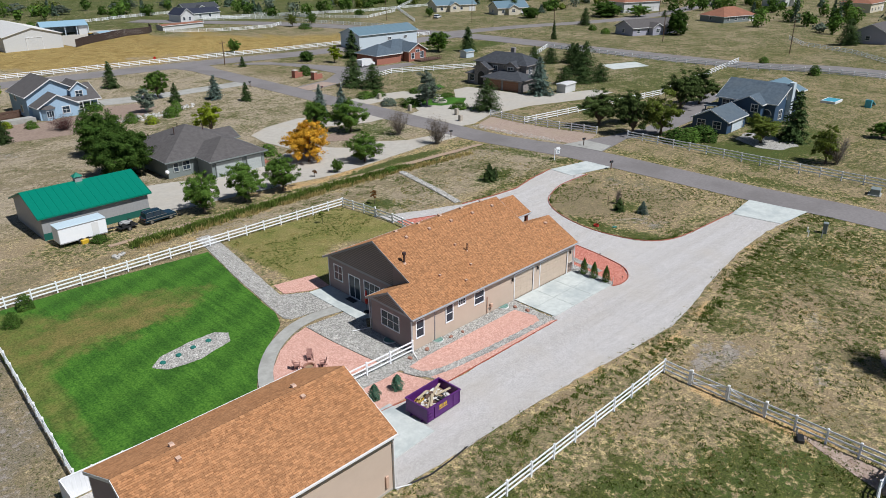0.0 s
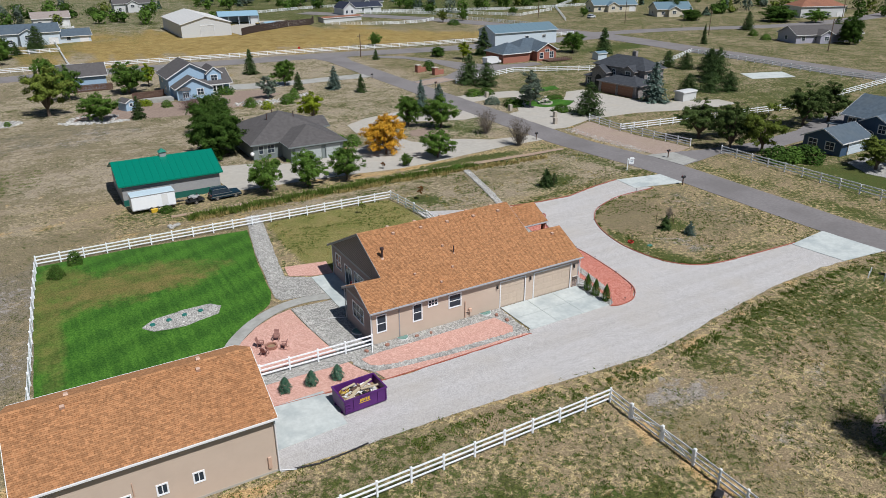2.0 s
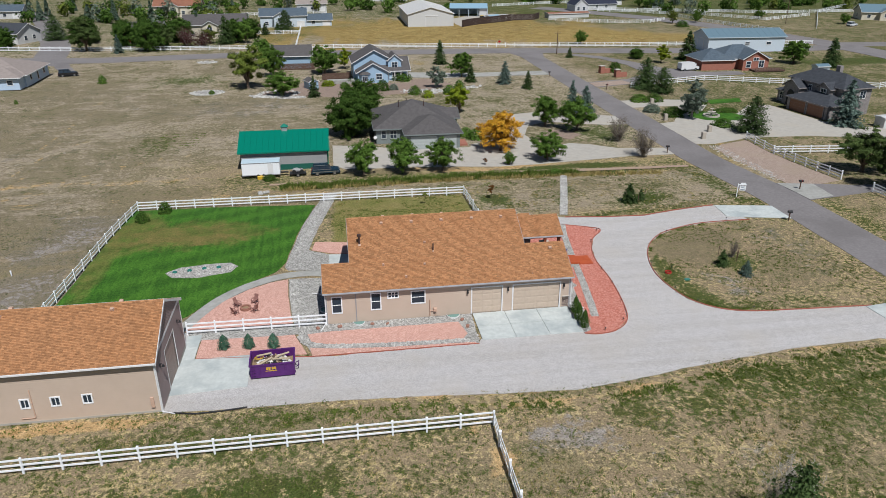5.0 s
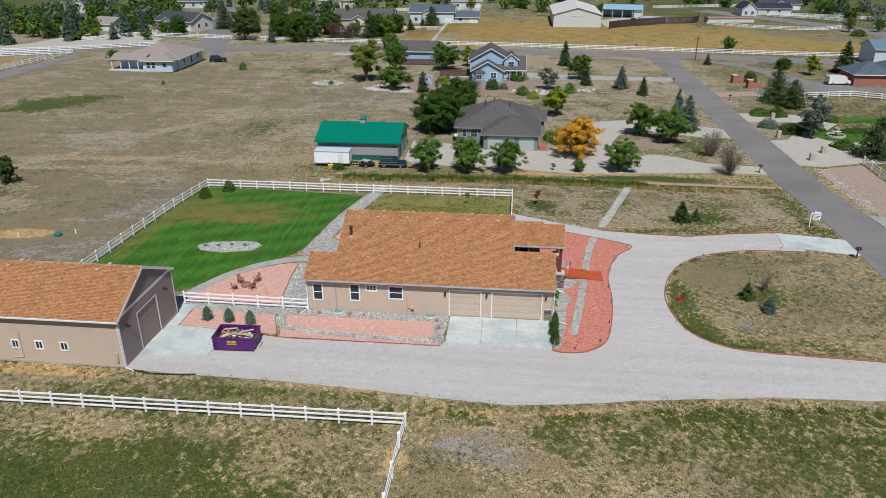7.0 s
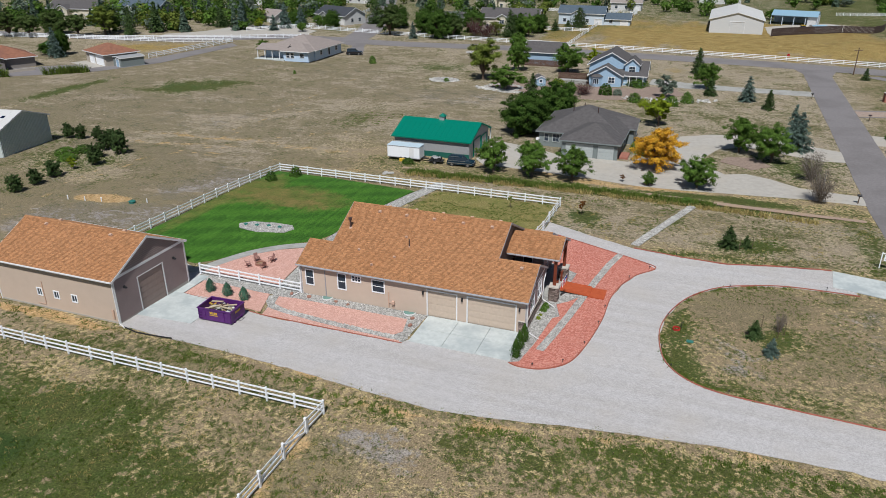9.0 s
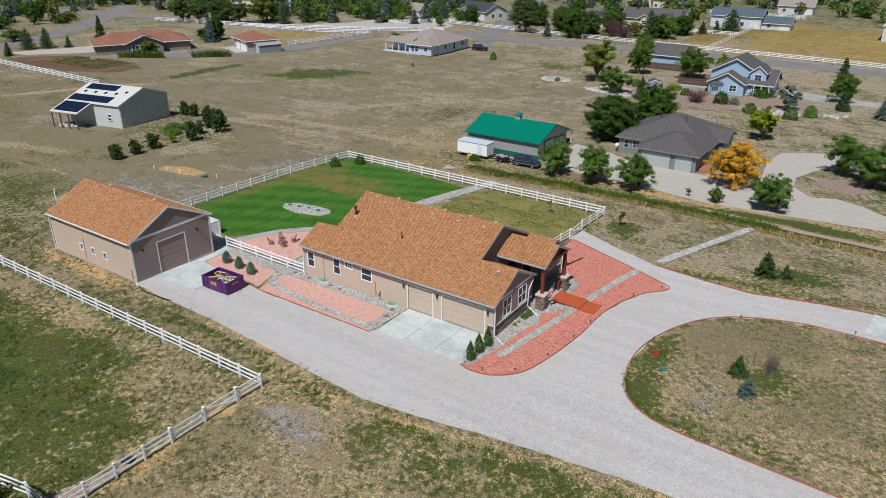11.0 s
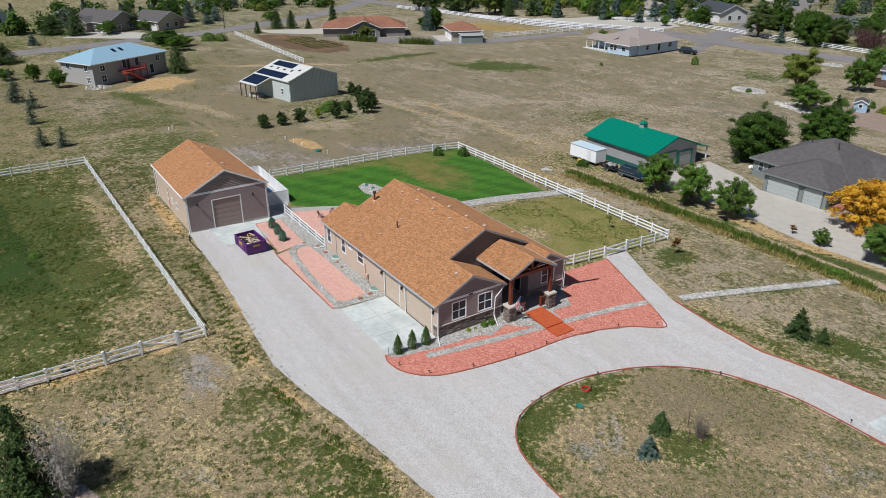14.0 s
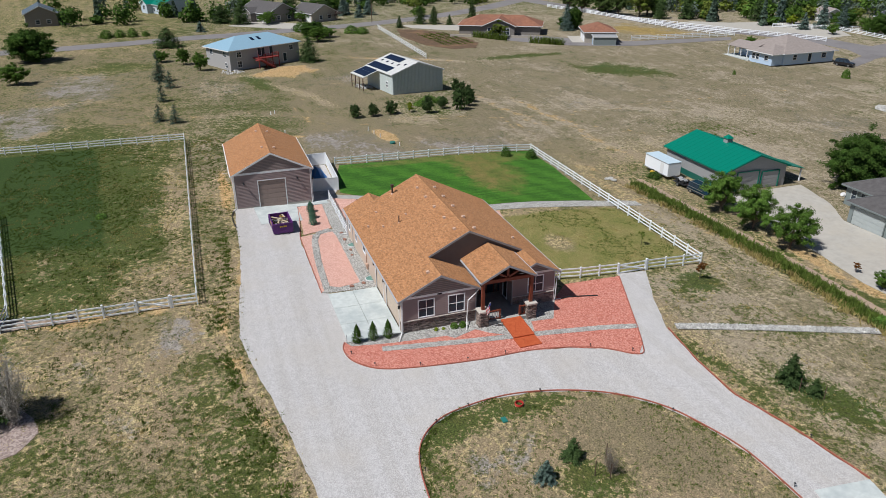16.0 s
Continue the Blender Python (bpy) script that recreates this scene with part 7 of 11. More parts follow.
# the neighbours' gardens: kind, x, y, height, width
for row in (
    ("dark", 40.1, 112.4, 8.9, 8.6), ("dark", 42.6, 127.0, 8.4, 8.0), ("green", 41.2, 88.4, 6.6, 5.4), ("green", 47.4, 88.2, 6.4, 5.6), ("green", 53.6, 88.2, 6.2, 5.2),
    ("orange", 65.2, 98.2, 7.8, 7.6), ("lime", 63.0, 127.0, 6.4, 6.6), ("green", 71.6, 91.4, 5.8, 5.9), ("green", 77.6, 113.4, 7.0, 6.2), ("green", 82.4, 109.0, 7.4, 6.6),
    ("spruce", 87.0, 117.7, 6.6, 4.8), ("spruce", 86.4, 124.5, 6.4, 3.6), ("twig", 87.8, 101.0, 4.8, 4.4), ("twig", 88.1, 90.9, 5.2, 4.6), ("seedling", 60.9, 90.5, 1.4, 1.0),
    ("green", 64.8, 89.9, 2.6, 2.1), ("shrub", 62.5, 106.5, 1.9, 3.2), ("shrub", 61.0, 109.0, 1.6, 2.6), ("pine", 111.6, 145.3, 7.0, 6.4), ("pine", 113.4, 139.8, 5.6, 6.2),
    ("silver", 108.8, 115.5, 8.2, 6.6), ("pine", 114.5, 102.7, 6.6, 6.2), ("spruce", 135.4, 105.0, 8.6, 6.2), ("tall", 117.2, 76.0, 8.2, 8.2), ("tall", 114.5, 67.0, 8.4, 6.6),
    ("olive", 117.5, 63.0, 9.2, 7.0), ("tall", 141.1, 71.8, 9.2, 7.6), ("tall", 148.0, 71.2, 8.3, 7.2), ("tall", 123.0, 73.0, 7.4, 6.0), ("pine", 173.0, 136.6, 4.4, 4.4),
    ("pine", 175.0, 132.0, 4.2, 5.0), ("pine", 169.5, 118.9, 7.0, 6.0), ("pine", 180.0, 128.0, 5.4, 6.5), ("pine", 150.5, 108.6, 4.2, 5.4), ("pine", 155.5, 106.6, 4.2, 5.4), ("pine", 160.0, 104.6, 4.4, 5.2),
    ("pine", 166.0, 113.5, 8.2, 6.8), ("olive", 124.2, 47.6, 5.4, 7.2), ("fir", 129.8, 44.4, 8.6, 6.2), ("olive", 119.1, 35.1, 7.0, 4.6), ("twig", 120.0, 33.6, 4.5, 4.5),
    ("green", 142.1, 33.7, 3.4, 4.5), ("olive", 16.8, 160.6, 11.0, 10.0), ("green", 25.7, 150.3, 6.6, 7.4), ("fir", 32.7, 148.2, 4.6, 3.4), ("green", 35.1, 177.5, 8.8, 9.0),
    ("lime", 40.7, 184.4, 6.2, 4.4), ("fir", 67.8, 187.7, 6.6, 4.4), ("green", 70.5, 167.0, 7.4, 6.4), ("silver", 62.0, 154.1, 5.6, 5.0), ("fir", 71.6, 160.2, 4.2, 3.2),
    ("spruce", 79.5, 156.5, 5.4, 4.0), ("fir", 83.6, 149.5, 4.2, 3.0), ("maroon", 44.1, 151.2, 3.2, 5.6), ("darkshrub", 54.7, 165.4, 1.9, 5.0), ("darkshrub", 48.8, 153.0, 2.6, 3.2),
    ("shrub", 56.0, 147.5, 2.0, 3.0), ("yellowshrub", 58.5, 143.5, 1.8, 2.6), ("shrub", 64.0, 146.5, 2.2, 3.0), ("shrub", 67.0, 150.5, 2.4, 2.6), ("yellowshrub", 36.0, 161.0, 1.4, 3.4),
    ("silvershrub", 51.5, 153.5, 1.5, 2.2), ("shrub", 40.0, 157.0, 1.6, 2.4), ("green", 22.0, 176.0, 9.0, 6.4), ("shrub", 27.5, 160.0, 1.6, 2.6), ("shrub", 31.5, 163.0, 1.4, 2.2),
    ("bushpine", -18.3, 52.7, 2.7, 2.6), ("bushpine", -18.3, 56.2, 2.5, 2.5), ("bushpine", -18.8, 59.9, 2.7, 2.8), ("bushpine", -17.8, 66.8, 3.4, 2.6), ("bushpine", -19.4, 73.9, 4.4, 3.2),
    ("bushpine", -20.8, 70.8, 2.4, 2.1), ("bushpine", -33.4, 79.5, 2.7, 2.4), ("bushpine", -29.5, 79.6, 2.8, 2.4), ("bushpine", -26.0, 78.6, 2.8, 2.6), ("bushpine", -22.5, 77.0, 3.2, 2.6),
    ("shrub", -27.0, 70.0, 1.2, 3.6), ("shrub", -24.0, 67.5, 1.0, 3.0), ("lime", -19.2, 63.6, 2.2, 1.7), ("darkshrub", -25.6, 72.2, 1.3, 2.8), ("bushpine", -23.6, 75.0, 3.0, 2.6), ("bushpine", -35.8, 79.0, 2.8, 2.5), ("thinfir", -64.2, 17.4, 6.6, 3.9), ("thinfir", -43.2, 18.3, 4.4, 2.6), ("thinfir", -26.7, 18.0, 3.2, 2.7),
    ("thinfir", -24.4, 20.9, 3.4, 2.7), ("green", -75.2, 26.7, 5.2, 4.2), ("green", -84.3, 22.8, 4.9, 3.8), ("pine", -79.5, 54.0, 6.0, 5.6), ("dark", -102.2, -14.2, 9.4, 11.0),
    ("green", -72.0, -13.0, 5.5, 6.2), ("pine", -114.7, 18.9, 5.2, 7.6), ("green", -90.1, 17.4, 3.6, 4.2), ("spruce", -98.0, 35.0, 4.2, 2.8), ("thinfir", -68.1, 17.5, 3.2, 2.4),
    ("thinfir", -56.4, 19.8, 3.7, 3.0), ("fir", -122.5, 116.0, 9.2, 4.8), ("pine", -138.1, 107.6, 5.6, 4.0), ("pine", -140.5, 103.2, 5.6, 4.2), ("fir", -132.9, 93.5, 3.9, 2.9),
    ("fir", -133.9, 112.0, 3.4, 2.7), ("shrub", -126.5, 75.4, 2.4, 4.8), ("shrub", -124.0, 78.5, 2.2, 4.0), ("darkshrub", -136.7, 61.3, 2.8, 7.0), ("green", -112.0, 62.0, 5.0, 7.5),
    ("green", -120.0, 66.0, 3.8, 6.0), ("shrub", -140.6, 0.5, 2.4, 4.2), ("shrub", -140.8, 4.4, 2.4, 3.4), ("shrub", -140.0, 8.2, 2.7, 3.4), ("shrub", -140.5, 12.0, 1.6, 2.4),
    ("pine", -167.4, 37.0, 6.0, 8.0), ("pine", -161.0, 43.3, 7.7, 6.8), ("spruce", -145.0, 28.8, 3.4, 3.6), ("spruce", -183.8, 72.7, 6.4, 5.4), ("spruce", -174.7, 82.5, 6.4, 5.0),
    ("dark", -168.5, 66.5, 4.9, 7.2), ("maroon", -161.5, 73.2, 3.6, 6.0), ("spruce", -106.9, 143.4, 8.2, 4.8), ("dark", -112.0, 147.0, 4.6, 7.0), ("shrub", -88.0, 148.0, 2.0, 5.0),
    ("olive", -100.0, 116.0, 6.0, 6.5),
    ("dark", -177.6, 71.3, 6.2, 9.2), ("green", -161.4, 65.0, 4.2, 7.0), ("spruce", -178.4, 83.9, 6.6, 5.6), ("pine", -176.5, 76.2, 6.8, 6.8), ("spruce", -165.8, 86.9, 4.6, 4.6), ("maroon", -162.6, 75.6, 4.6, 8.6),
    ("dark", -168.0, 60.0, 6.5, 8.0), ("pine", -184.0, 64.0, 7.5, 7.5), ("spruce", -172.0, 92.0, 6.5, 5.0), ("dark", -190.0, 80.0, 7.5, 8.5), ("green", -158.0, 52.0, 5.0, 7.0), ("dark", -221.7, 108.1, 5.4, 7.8),
    ("pine", -222.0, 113.3, 6.2, 6.9), ("spruce", -214.6, 132.3, 5.6, 5.5), ("green", -159.8, 108.5, 4.5, 6.3), ("dark", -205.0, 120.0, 6.0, 7.0), ("dark", -148.7, 182.8, 9.8, 8.8), ("tall", -133.1, 191.8, 10.3, 10.4),
    ("pine", -105.3, 219.3, 6.7, 6.0), ("pine", -100.4, 226.8, 9.3, 5.5), ("green", -123.4, 238.4, 6.6, 5.6), ("dark", -64.8, 231.1, 7.4, 6.3), ("dark", -20.2, 226.8, 11.5, 8.4), ("tall", -16.4, 230.5, 9.2, 7.0), ("maroon", -5.1, 233.4, 6.0, 9.1),
    ("dark", 4.5, 243.0, 8.7, 7.2), ("dark", 9.0, 253.0, 7.8, 6.7), ("green", 18.4, 189.1, 9.4, 6.5), ("dark", -127.0, 63.2, 4.5, 8.4), ("dark", -109.0, 147.5, 8.0, 5.0), ("dark", -45.1, 245.8, 9.4, 10.0), ("pine", -56.0, 252.0, 8.0, 8.0),
    ("dark", -14.0, 247.0, 9.0, 8.0), ("pine", 20.0, 275.0, 7.0, 7.0), ("dark", -83.0, 236.0, 6.5, 8.0),
    ("tall", -157.1, 171.0, 10.2, 8.8), ("tall", -150.7, 173.5, 9.9, 8.8), ("tall", -143.7, 177.5, 9.8, 8.8), ("tall", -137.0, 181.5, 9.7, 8.9), ("olive", -129.5, 186.0, 10.7, 9.5),
    ("pine", -122.0, 190.0, 9.0, 5.0), ("fir", -117.8, 198.4, 10.4, 6.4), ("spruce", -98.9, 223.6, 9.6, 5.0), ("green", -92.9, 223.9, 7.3, 6.6), ("spruce", -81.3, 217.6, 5.3, 4.1),
    ("spruce", -81.0, 224.7, 9.0, 5.3), ("lime", -88.0, 219.0, 4.4, 4.4), ("green", -69.9, 218.3, 4.0, 4.1), ("green", -70.9, 232.7, 5.0, 5.3), ("spruce", -76.0, 228.0, 8.2, 5.0),
    ("tall", -39.2, 227.1, 11.9, 9.6), ("spruce", -28.8, 223.6, 5.4, 3.5), ("dark", -29.6, 237.0, 10.0, 7.2), ("pine", -25.1, 240.6, 7.2, 8.6), ("dark", -19.0, 238.0, 8.6, 6.3),
    ("maroon", -10.4, 236.4, 7.0, 7.2), ("olive", -3.7, 241.8, 6.6, 6.3), ("pine", 2.1, 238.9, 8.8, 5.6), ("green", 8.5, 240.6, 9.1, 6.0), ("fir", 13.4, 262.0, 4.0, 3.7),
    ("fir", 17.8, 264.0, 3.8, 3.7), ("green", 120.4, 219.7, 5.4, 4.6), ("lime", 131.0, 179.5, 5.6, 5.0), ("fir", 141.0, 183.5, 8.0, 6.6), ("darkshrub", 112.4, 167.5, 2.8, 3.4), ("green", 168.0, 172.5, 7.5, 8.5),
    ("fir", 175.1, 165.9, 7.8, 6.2), ("dark", 127.0, 188.0, 3.4, 4.0), ("dark", 260.8, 138.0, 10.4, 7.4), ("pine", 267.4, 147.5, 7.5, 5.0), ("dark", 272.7, 218.8, 5.4, 7.9),
    ("pine", 264.5, 182.5, 6.8, 4.8), ("pine", 271.5, 81.0, 8.1, 7.6), ("dark", 300.8, 195.2, 7.5, 13.0), ("green", 310.4, 184.5, 6.5, 10.0), ("green", 245.0, 257.5, 5.1, 4.4),
    ("fir", 218.8, 164.1, 6.6, 2.4), ("green", 353.4, 144.5, 5.0, 6.3), ("olive", 176.7, 270.4, 5.7, 4.8), ("green", 187.8, 271.8, 6.0, 4.4), ("green", 221.1, 280.5, 4.6, 4.6),
    ("pine", 283.4, 237.8, 7.9, 6.0), ("green", 91.7, 329.2, 5.0, 6.3), ("green", -60.0, 178.0, 3.6, 3.4), ("shrub", -20.0, 172.5, 2.2, 2.0), ("shrub", -32.0, 150.0, 1.0, 0.8), ("shrub", 9.0, 154.8, 1.0, 1.4),
    ("yellowshrub", 88.0, 130.0, 1.2, 2.0), ("shrub", 104.5, 132.0, 1.6, 4.0), ("darkshrub", 107.8, 131.5, 1.7, 3.6), ("darkshrub", 106.0, 118.0, 1.9, 4.4), ("silvershrub", 103.2, 122.0, 1.7, 3.6),
    ("darkshrub", 112.0, 108.5, 1.4, 4.0), ("shrub", 117.0, 128.0, 1.3, 3.4), ("darkshrub", 115.5, 58.5, 2.4, 5.4), ("darkshrub", 119.5, 56.0, 2.6, 5.4), ("shrub", 117.5, 57.2, 2.3, 4.4),
    ("darkshrub", 200.0, 66.0, 2.6, 3.0), ("shrub", 216.5, 86.0, 2.0, 2.6), ("shrub", 252.0, 170.0, 2.2, 3.4), ("shrub", 246.0, 160.0, 2.2, 3.4), ("fir", 108.0, 193.0, 3.0, 2.4),
    ("darkshrub", 26.8, 87.8, 0.9, 2.0), ("shrub", 70.6, 83.6, 0.8, 2.2), ("darkshrub", 176.0, 260.0, 2.4, 5.0),
):
    plant(*row)

# the far edge of the settlement: woods too many to count, each tree a small crown of leaf clumps on a stem
def far_woods():
    rng = np.random.default_rng(77)
    groups = ((-190, 215, 60, 22, 80), (-120, 262, 40, 36, 90), (-130, 212, 40, 10, 26), (-60, 330, 60, 40, 60), (10, 360, 70, 40, 30), (70, 400, 90, 24, 22), (170, 390, 60, 30, 22), (250, 330, 60, 30, 34), (330, 260, 40, 40, 34),
              (380, 180, 40, 40, 36), (340, 110, 40, 20, 20), (-215, 110, 24, 40, 34), (-200, 20, 30, 50, 34), (-265, 150, 40, 60, 50), (-20, 262, 16, 10, 14), (-160, 240, 50, 20, 26), (-190, 40, 20, 20, 14))
    kinds = (M_LEAF_DARK, M_LEAF, M_LEAF_SILVER, M_NEEDLE_DIM, M_LEAF_OLIVE)
    at, out, stems = [[] for _ in kinds], [[] for _ in kinds], Build()
    for cx, cy, rx, ry, n in groups:
        for _ in range(n):
            x, y = cx + rng.uniform(-rx, rx), cy + rng.uniform(-ry, ry)
            if abs(x - 97) < 6 or min(math.hypot(x - a, y - c) for a, c in FAR_CLEAR) < 9:
                continue
            kind = rng.choice(5, p=(0.36, 0.2, 0.12, 0.22, 0.1))
            h, w = rng.uniform(3.0, 9.0), rng.uniform(4.0, 8.0)
            m = 220
            e = rng.normal(0, 1, (m, 3))
            e /= np.linalg.norm(e, axis=1, keepdims=True)
            if kind == 3:
                # a cone, narrow at its top
                h, w = h * 1.15, w * 0.6
                u = rng.uniform(0, 1, (m, 1)) ** 1.4
                p = np.concatenate([e[:, :2] * (1 - u) * w / 2, u * h * 0.95 + 0.04 * h], 1)
            else:
                lob = 1 + 0.3 * np.sin(3 * np.arctan2(e[:, 1], e[:, 0]) + x)[:, None] * (1 - 0.6 * np.abs(e[:, 2:])) + 0.2 * np.sin(5 * e[:, 2:] + y)
                p = e * lob * rng.uniform(0.45, 1.0, (m, 1)) * (w / 2, w / 2, h * 0.5) + (0, 0, h * 0.47)
            at[kind].append(np.array([x, y, ground_z(x, y)]) + p)
            out[kind].append(e + (0, 0, 0.4))
            stems.tube((x, y, ground_z(x, y) - 0.1), (x, y, ground_z(x, y) + h * 0.4), 0.16, 0.1, 5)
    rngl = np.random.default_rng(5)
    e = thing("far_woods", "distant mixed green trees among far houses", "woods", kind="stuff")
    for k, material in enumerate(kinds):
        tagged(part("crowns", leaf_mesh("crowns", np.concatenate(at[k]), np.concatenate(out[k]), 0.55, material, rngl, 0.8), None, e), kind="stuff")
    tagged(part("stems", stems, M_BARK, e), kind="stuff")


FAR_CLEAR = [(176.7, 354.6), (150, 308), (265, 277), (274, 246), (328, 207), (262, 163), (315, 150), (412, 160), (407, 118), (282, 78), (-91, 240), (-98, 331), (-37, 266), (-17, 252), (-1, 292),
             (8.5, 347), (-212, 14), (-170, 57), (-163, 199), (-177, -34), (-50, 233), (-61, 262), (-75, 300), (-272, 106), (-236, 126), (78, 288), (96, 284), (-110, 240), (-120, 215)]
far_woods()
for x, y, h, w in ((112, 420, 6, 12), (128, 402, 5, 9), (165, 408, 6, 11), (182, 402, 5, 9), (147, 382, 6, 7)):
    plant("silver", x, y, h, w, "silvery grey-green bush behind the farm")


# reeds along the ditch, and tufts where the prairie lies nearest
def blades(name, spots, high, spread, per, material, label, seed, width=0.035):
    rng = np.random.default_rng(seed)
    s = np.repeat(np.array(spots, float), per, axis=0)
    n = len(s)
    base = s[:, :2] + rng.normal(0, spread, (n, 2))
    z = np.array([ground_z(x, y) for x, y in s[:, :2]])
    k = s[:, 2] * high * rng.uniform(0.5, 1.15, n)
    a = rng.uniform(0, 6.283, n)
    lean = rng.normal(0, 0.35, (n, 2)) * k[:, None]
    side = np.stack([np.cos(a), np.sin(a)], 1) * width * (0.6 + 0.8 * s[:, 2:3])
    lo = z - 0.04
    v = np.stack([np.c_[base - side, lo], np.c_[base + side, lo], np.c_[base + lean + side * 0.3, z + k], np.c_[base + lean - side * 0.3, z + k]], 1).reshape(-1, 3)
    me = bpy.data.meshes.new(name)
    me.from_pydata(v.tolist(), [], np.arange(4 * n).reshape(-1, 4).tolist())
    me.materials.append(material)
    return tagged(new(name, me), label, "grass", "", "stuff")


rng = np.random.default_rng(8)
ditch = [(x, np.interp(x, DITCH[0], DITCH[1]) + rng.normal(0, 0.36), rng.uniform(0.5, 1.2)) for x in rng.uniform(29, 88, 900)]
blades("reeds", [(x, y - 1.0 + 0.25 * math.sin(x), k) for x, y, k in ditch[:480] if noise.noise((x * 0.3, 7, 1)) > -0.25], 0.42, 0.3, 10, M_REED, "tall dry yellow reeds along the drainage ditch", 81, 0.05)
blades("reeds", [(x, y, k) for x, y, k in ditch * 2 if x < 74], 0.62, 0.3, 10, M_REED_GREEN, "green reeds along the drainage ditch", 82, 0.05)
blades("reeds", [(x, y, 1.0) for x, y in [(-105 + 11 * u, 109.4 + 7.2 * u) for u in rng.uniform(0, 1, 45)] + [(-87.5 + 7 * u, 121.4 + 7.0 * u) for u in rng.uniform(0, 1, 40)]], 1.9, 0.3, 14, M_REED_GREEN, "tall green reeds beside the asphalt drive", 83, 0.07)


def tufts(name, material, seed, count, region, green, label, high=0.10, width=0.03):
    """Tufts in the near prairie, thicker where the noise is."""
    rng = np.random.default_rng(seed)
    x0, y0, x1, y1 = region
    spots = []
    for x, y in zip(rng.uniform(x0, x1, count), rng.uniform(y0, y1, count)):
        v = noise.noise((x * 0.17, y * 0.17, seed)) + 0.7 * noise.noise((x * 0.6, y * 0.6, seed + 2)) + green(x, y)
        if v > 0 and not inside(x, y, DRIVE_CLEAR) and not inside(x, y, BED_CLEAR):
            spots.append((x, y, rng.uniform(0.5, 1.3)))
    return blades(name, spots, high, 0.09, 7, material, label, seed, width)


DRIVE_CLEAR = [(22, 28), (30.6, 27.8), (41.5, 27.5), (54.9, 26.4), (64.4, 27.9), (76, 29.5), (94, 29.2), (94, 35.4), (84, 35.4), (76.2, 36.0), (73.4, 36.8), (71.6, 38.4), (70.5, 40.4), (69.9, 43.9), (70.2, 47), (71.2, 50.5),
               (72.8, 53.6), (75.2, 56.1), (78, 57.6), (82, 58.8), (94, 58.2), (94, 63), (86.8, 64.4), (80.7, 63.5), (76, 62.2), (71, 62.4), (65.7, 63.2), (54.8, 68), (8, 44), (8, 28)]
BED_CLEAR = [(8.5, 42), (36, 42), (36, 79), (34, 79), (34, 75.2), (10.3, 75.2)]
near_green = lambda x, y: -0.12 + 0.3 * math.exp(-((x - 15) / 22) ** 2 - ((y - 6) / 12) ** 2) + 0.28 * math.exp(-((x - 78) / 14) ** 2 - ((y - 22) / 6) ** 2) + 0.15 * math.exp(-((x - 82) / 9) ** 2 - ((y - 47) / 9) ** 2)
tufts("grass_tufts", M_REED_GREEN, 91, 26000, (-12, -2, 94, 29), lambda x, y: near_green(x, y) + 0.02, "green weed tufts in the dry pasture")
tufts("grass_tufts", M_REED_GREEN, 92, 9000, (-12, -2, 94, 29), lambda x, y: near_green(x, y) - 0.1, "dark green weed tufts in the dry pasture", 0.1, 0.04)
tufts("straw_tufts", M_REED, 93, 14000, (-12, -2, 94, 29), lambda x, y: -0.1, "straw-coloured dry grass tufts", 0.1, 0.025)
tufts("grass_tufts", M_REED_GREEN, 94, 9000, (66, 35, 94, 84), lambda x, y: near_green(x, y) + 0.05 - 0.2 * (y > 65), "green weed tufts in the dry island and verge", 0.09)
tufts("straw_tufts", M_REED, 95, 4500, (36, 57, 94, 82), lambda x, y: -0.14, "straw-coloured dry grass tufts", 0.1, 0.025)
tufts("grass_tufts", M_REED_GREEN, 96, 8000, (36, 57, 70, 82), lambda x, y: 0.02 - 0.35 * (y > 76 or x > 54.5), "green grass tufts in the rear yard", 0.08)
EDGE = round_line([(31, 27.2), (36.0, 27.1), (41.5, 26.8), (48.3, 26.0), (54.9, 25.5), (60.1, 26.1), (64.4, 27.0), (70.0, 27.9), (76.0, 28.7), (84.1, 29.0), (92, 28.6)])
rng = np.random.default_rng(17)
blades("grass_tufts", [(x + rng.normal(0, 0.2), y - 0.75 - abs(rng.normal(0, 0.7)), rng.uniform(0.4, 1.4)) for x, y in EDGE for _ in range(9) if noise.noise((x * 0.25, y * 0.25, 4)) + 0.5 * noise.noise((x * 1.3, y * 1.3, 4)) > -0.1],
       0.13, 0.16, 12, M_REED_GREEN, "green weeds along the gravel edge", 97, 0.05)
rim = round_line(ISLAND[1:-1])
blades("grass_tufts", [(x + (79 - x) * 0.05 * rng.random(), y + (47 - y) * 0.06 * rng.random(), rng.uniform(0.6, 1.3)) for x, y in rim for _ in range(4) if noise.noise((x * 0.5, y * 0.5, 2)) > 0], 0.1, 0.16, 12, M_REED_GREEN,
       "green weeds inside the island edging", 98, 0.05)


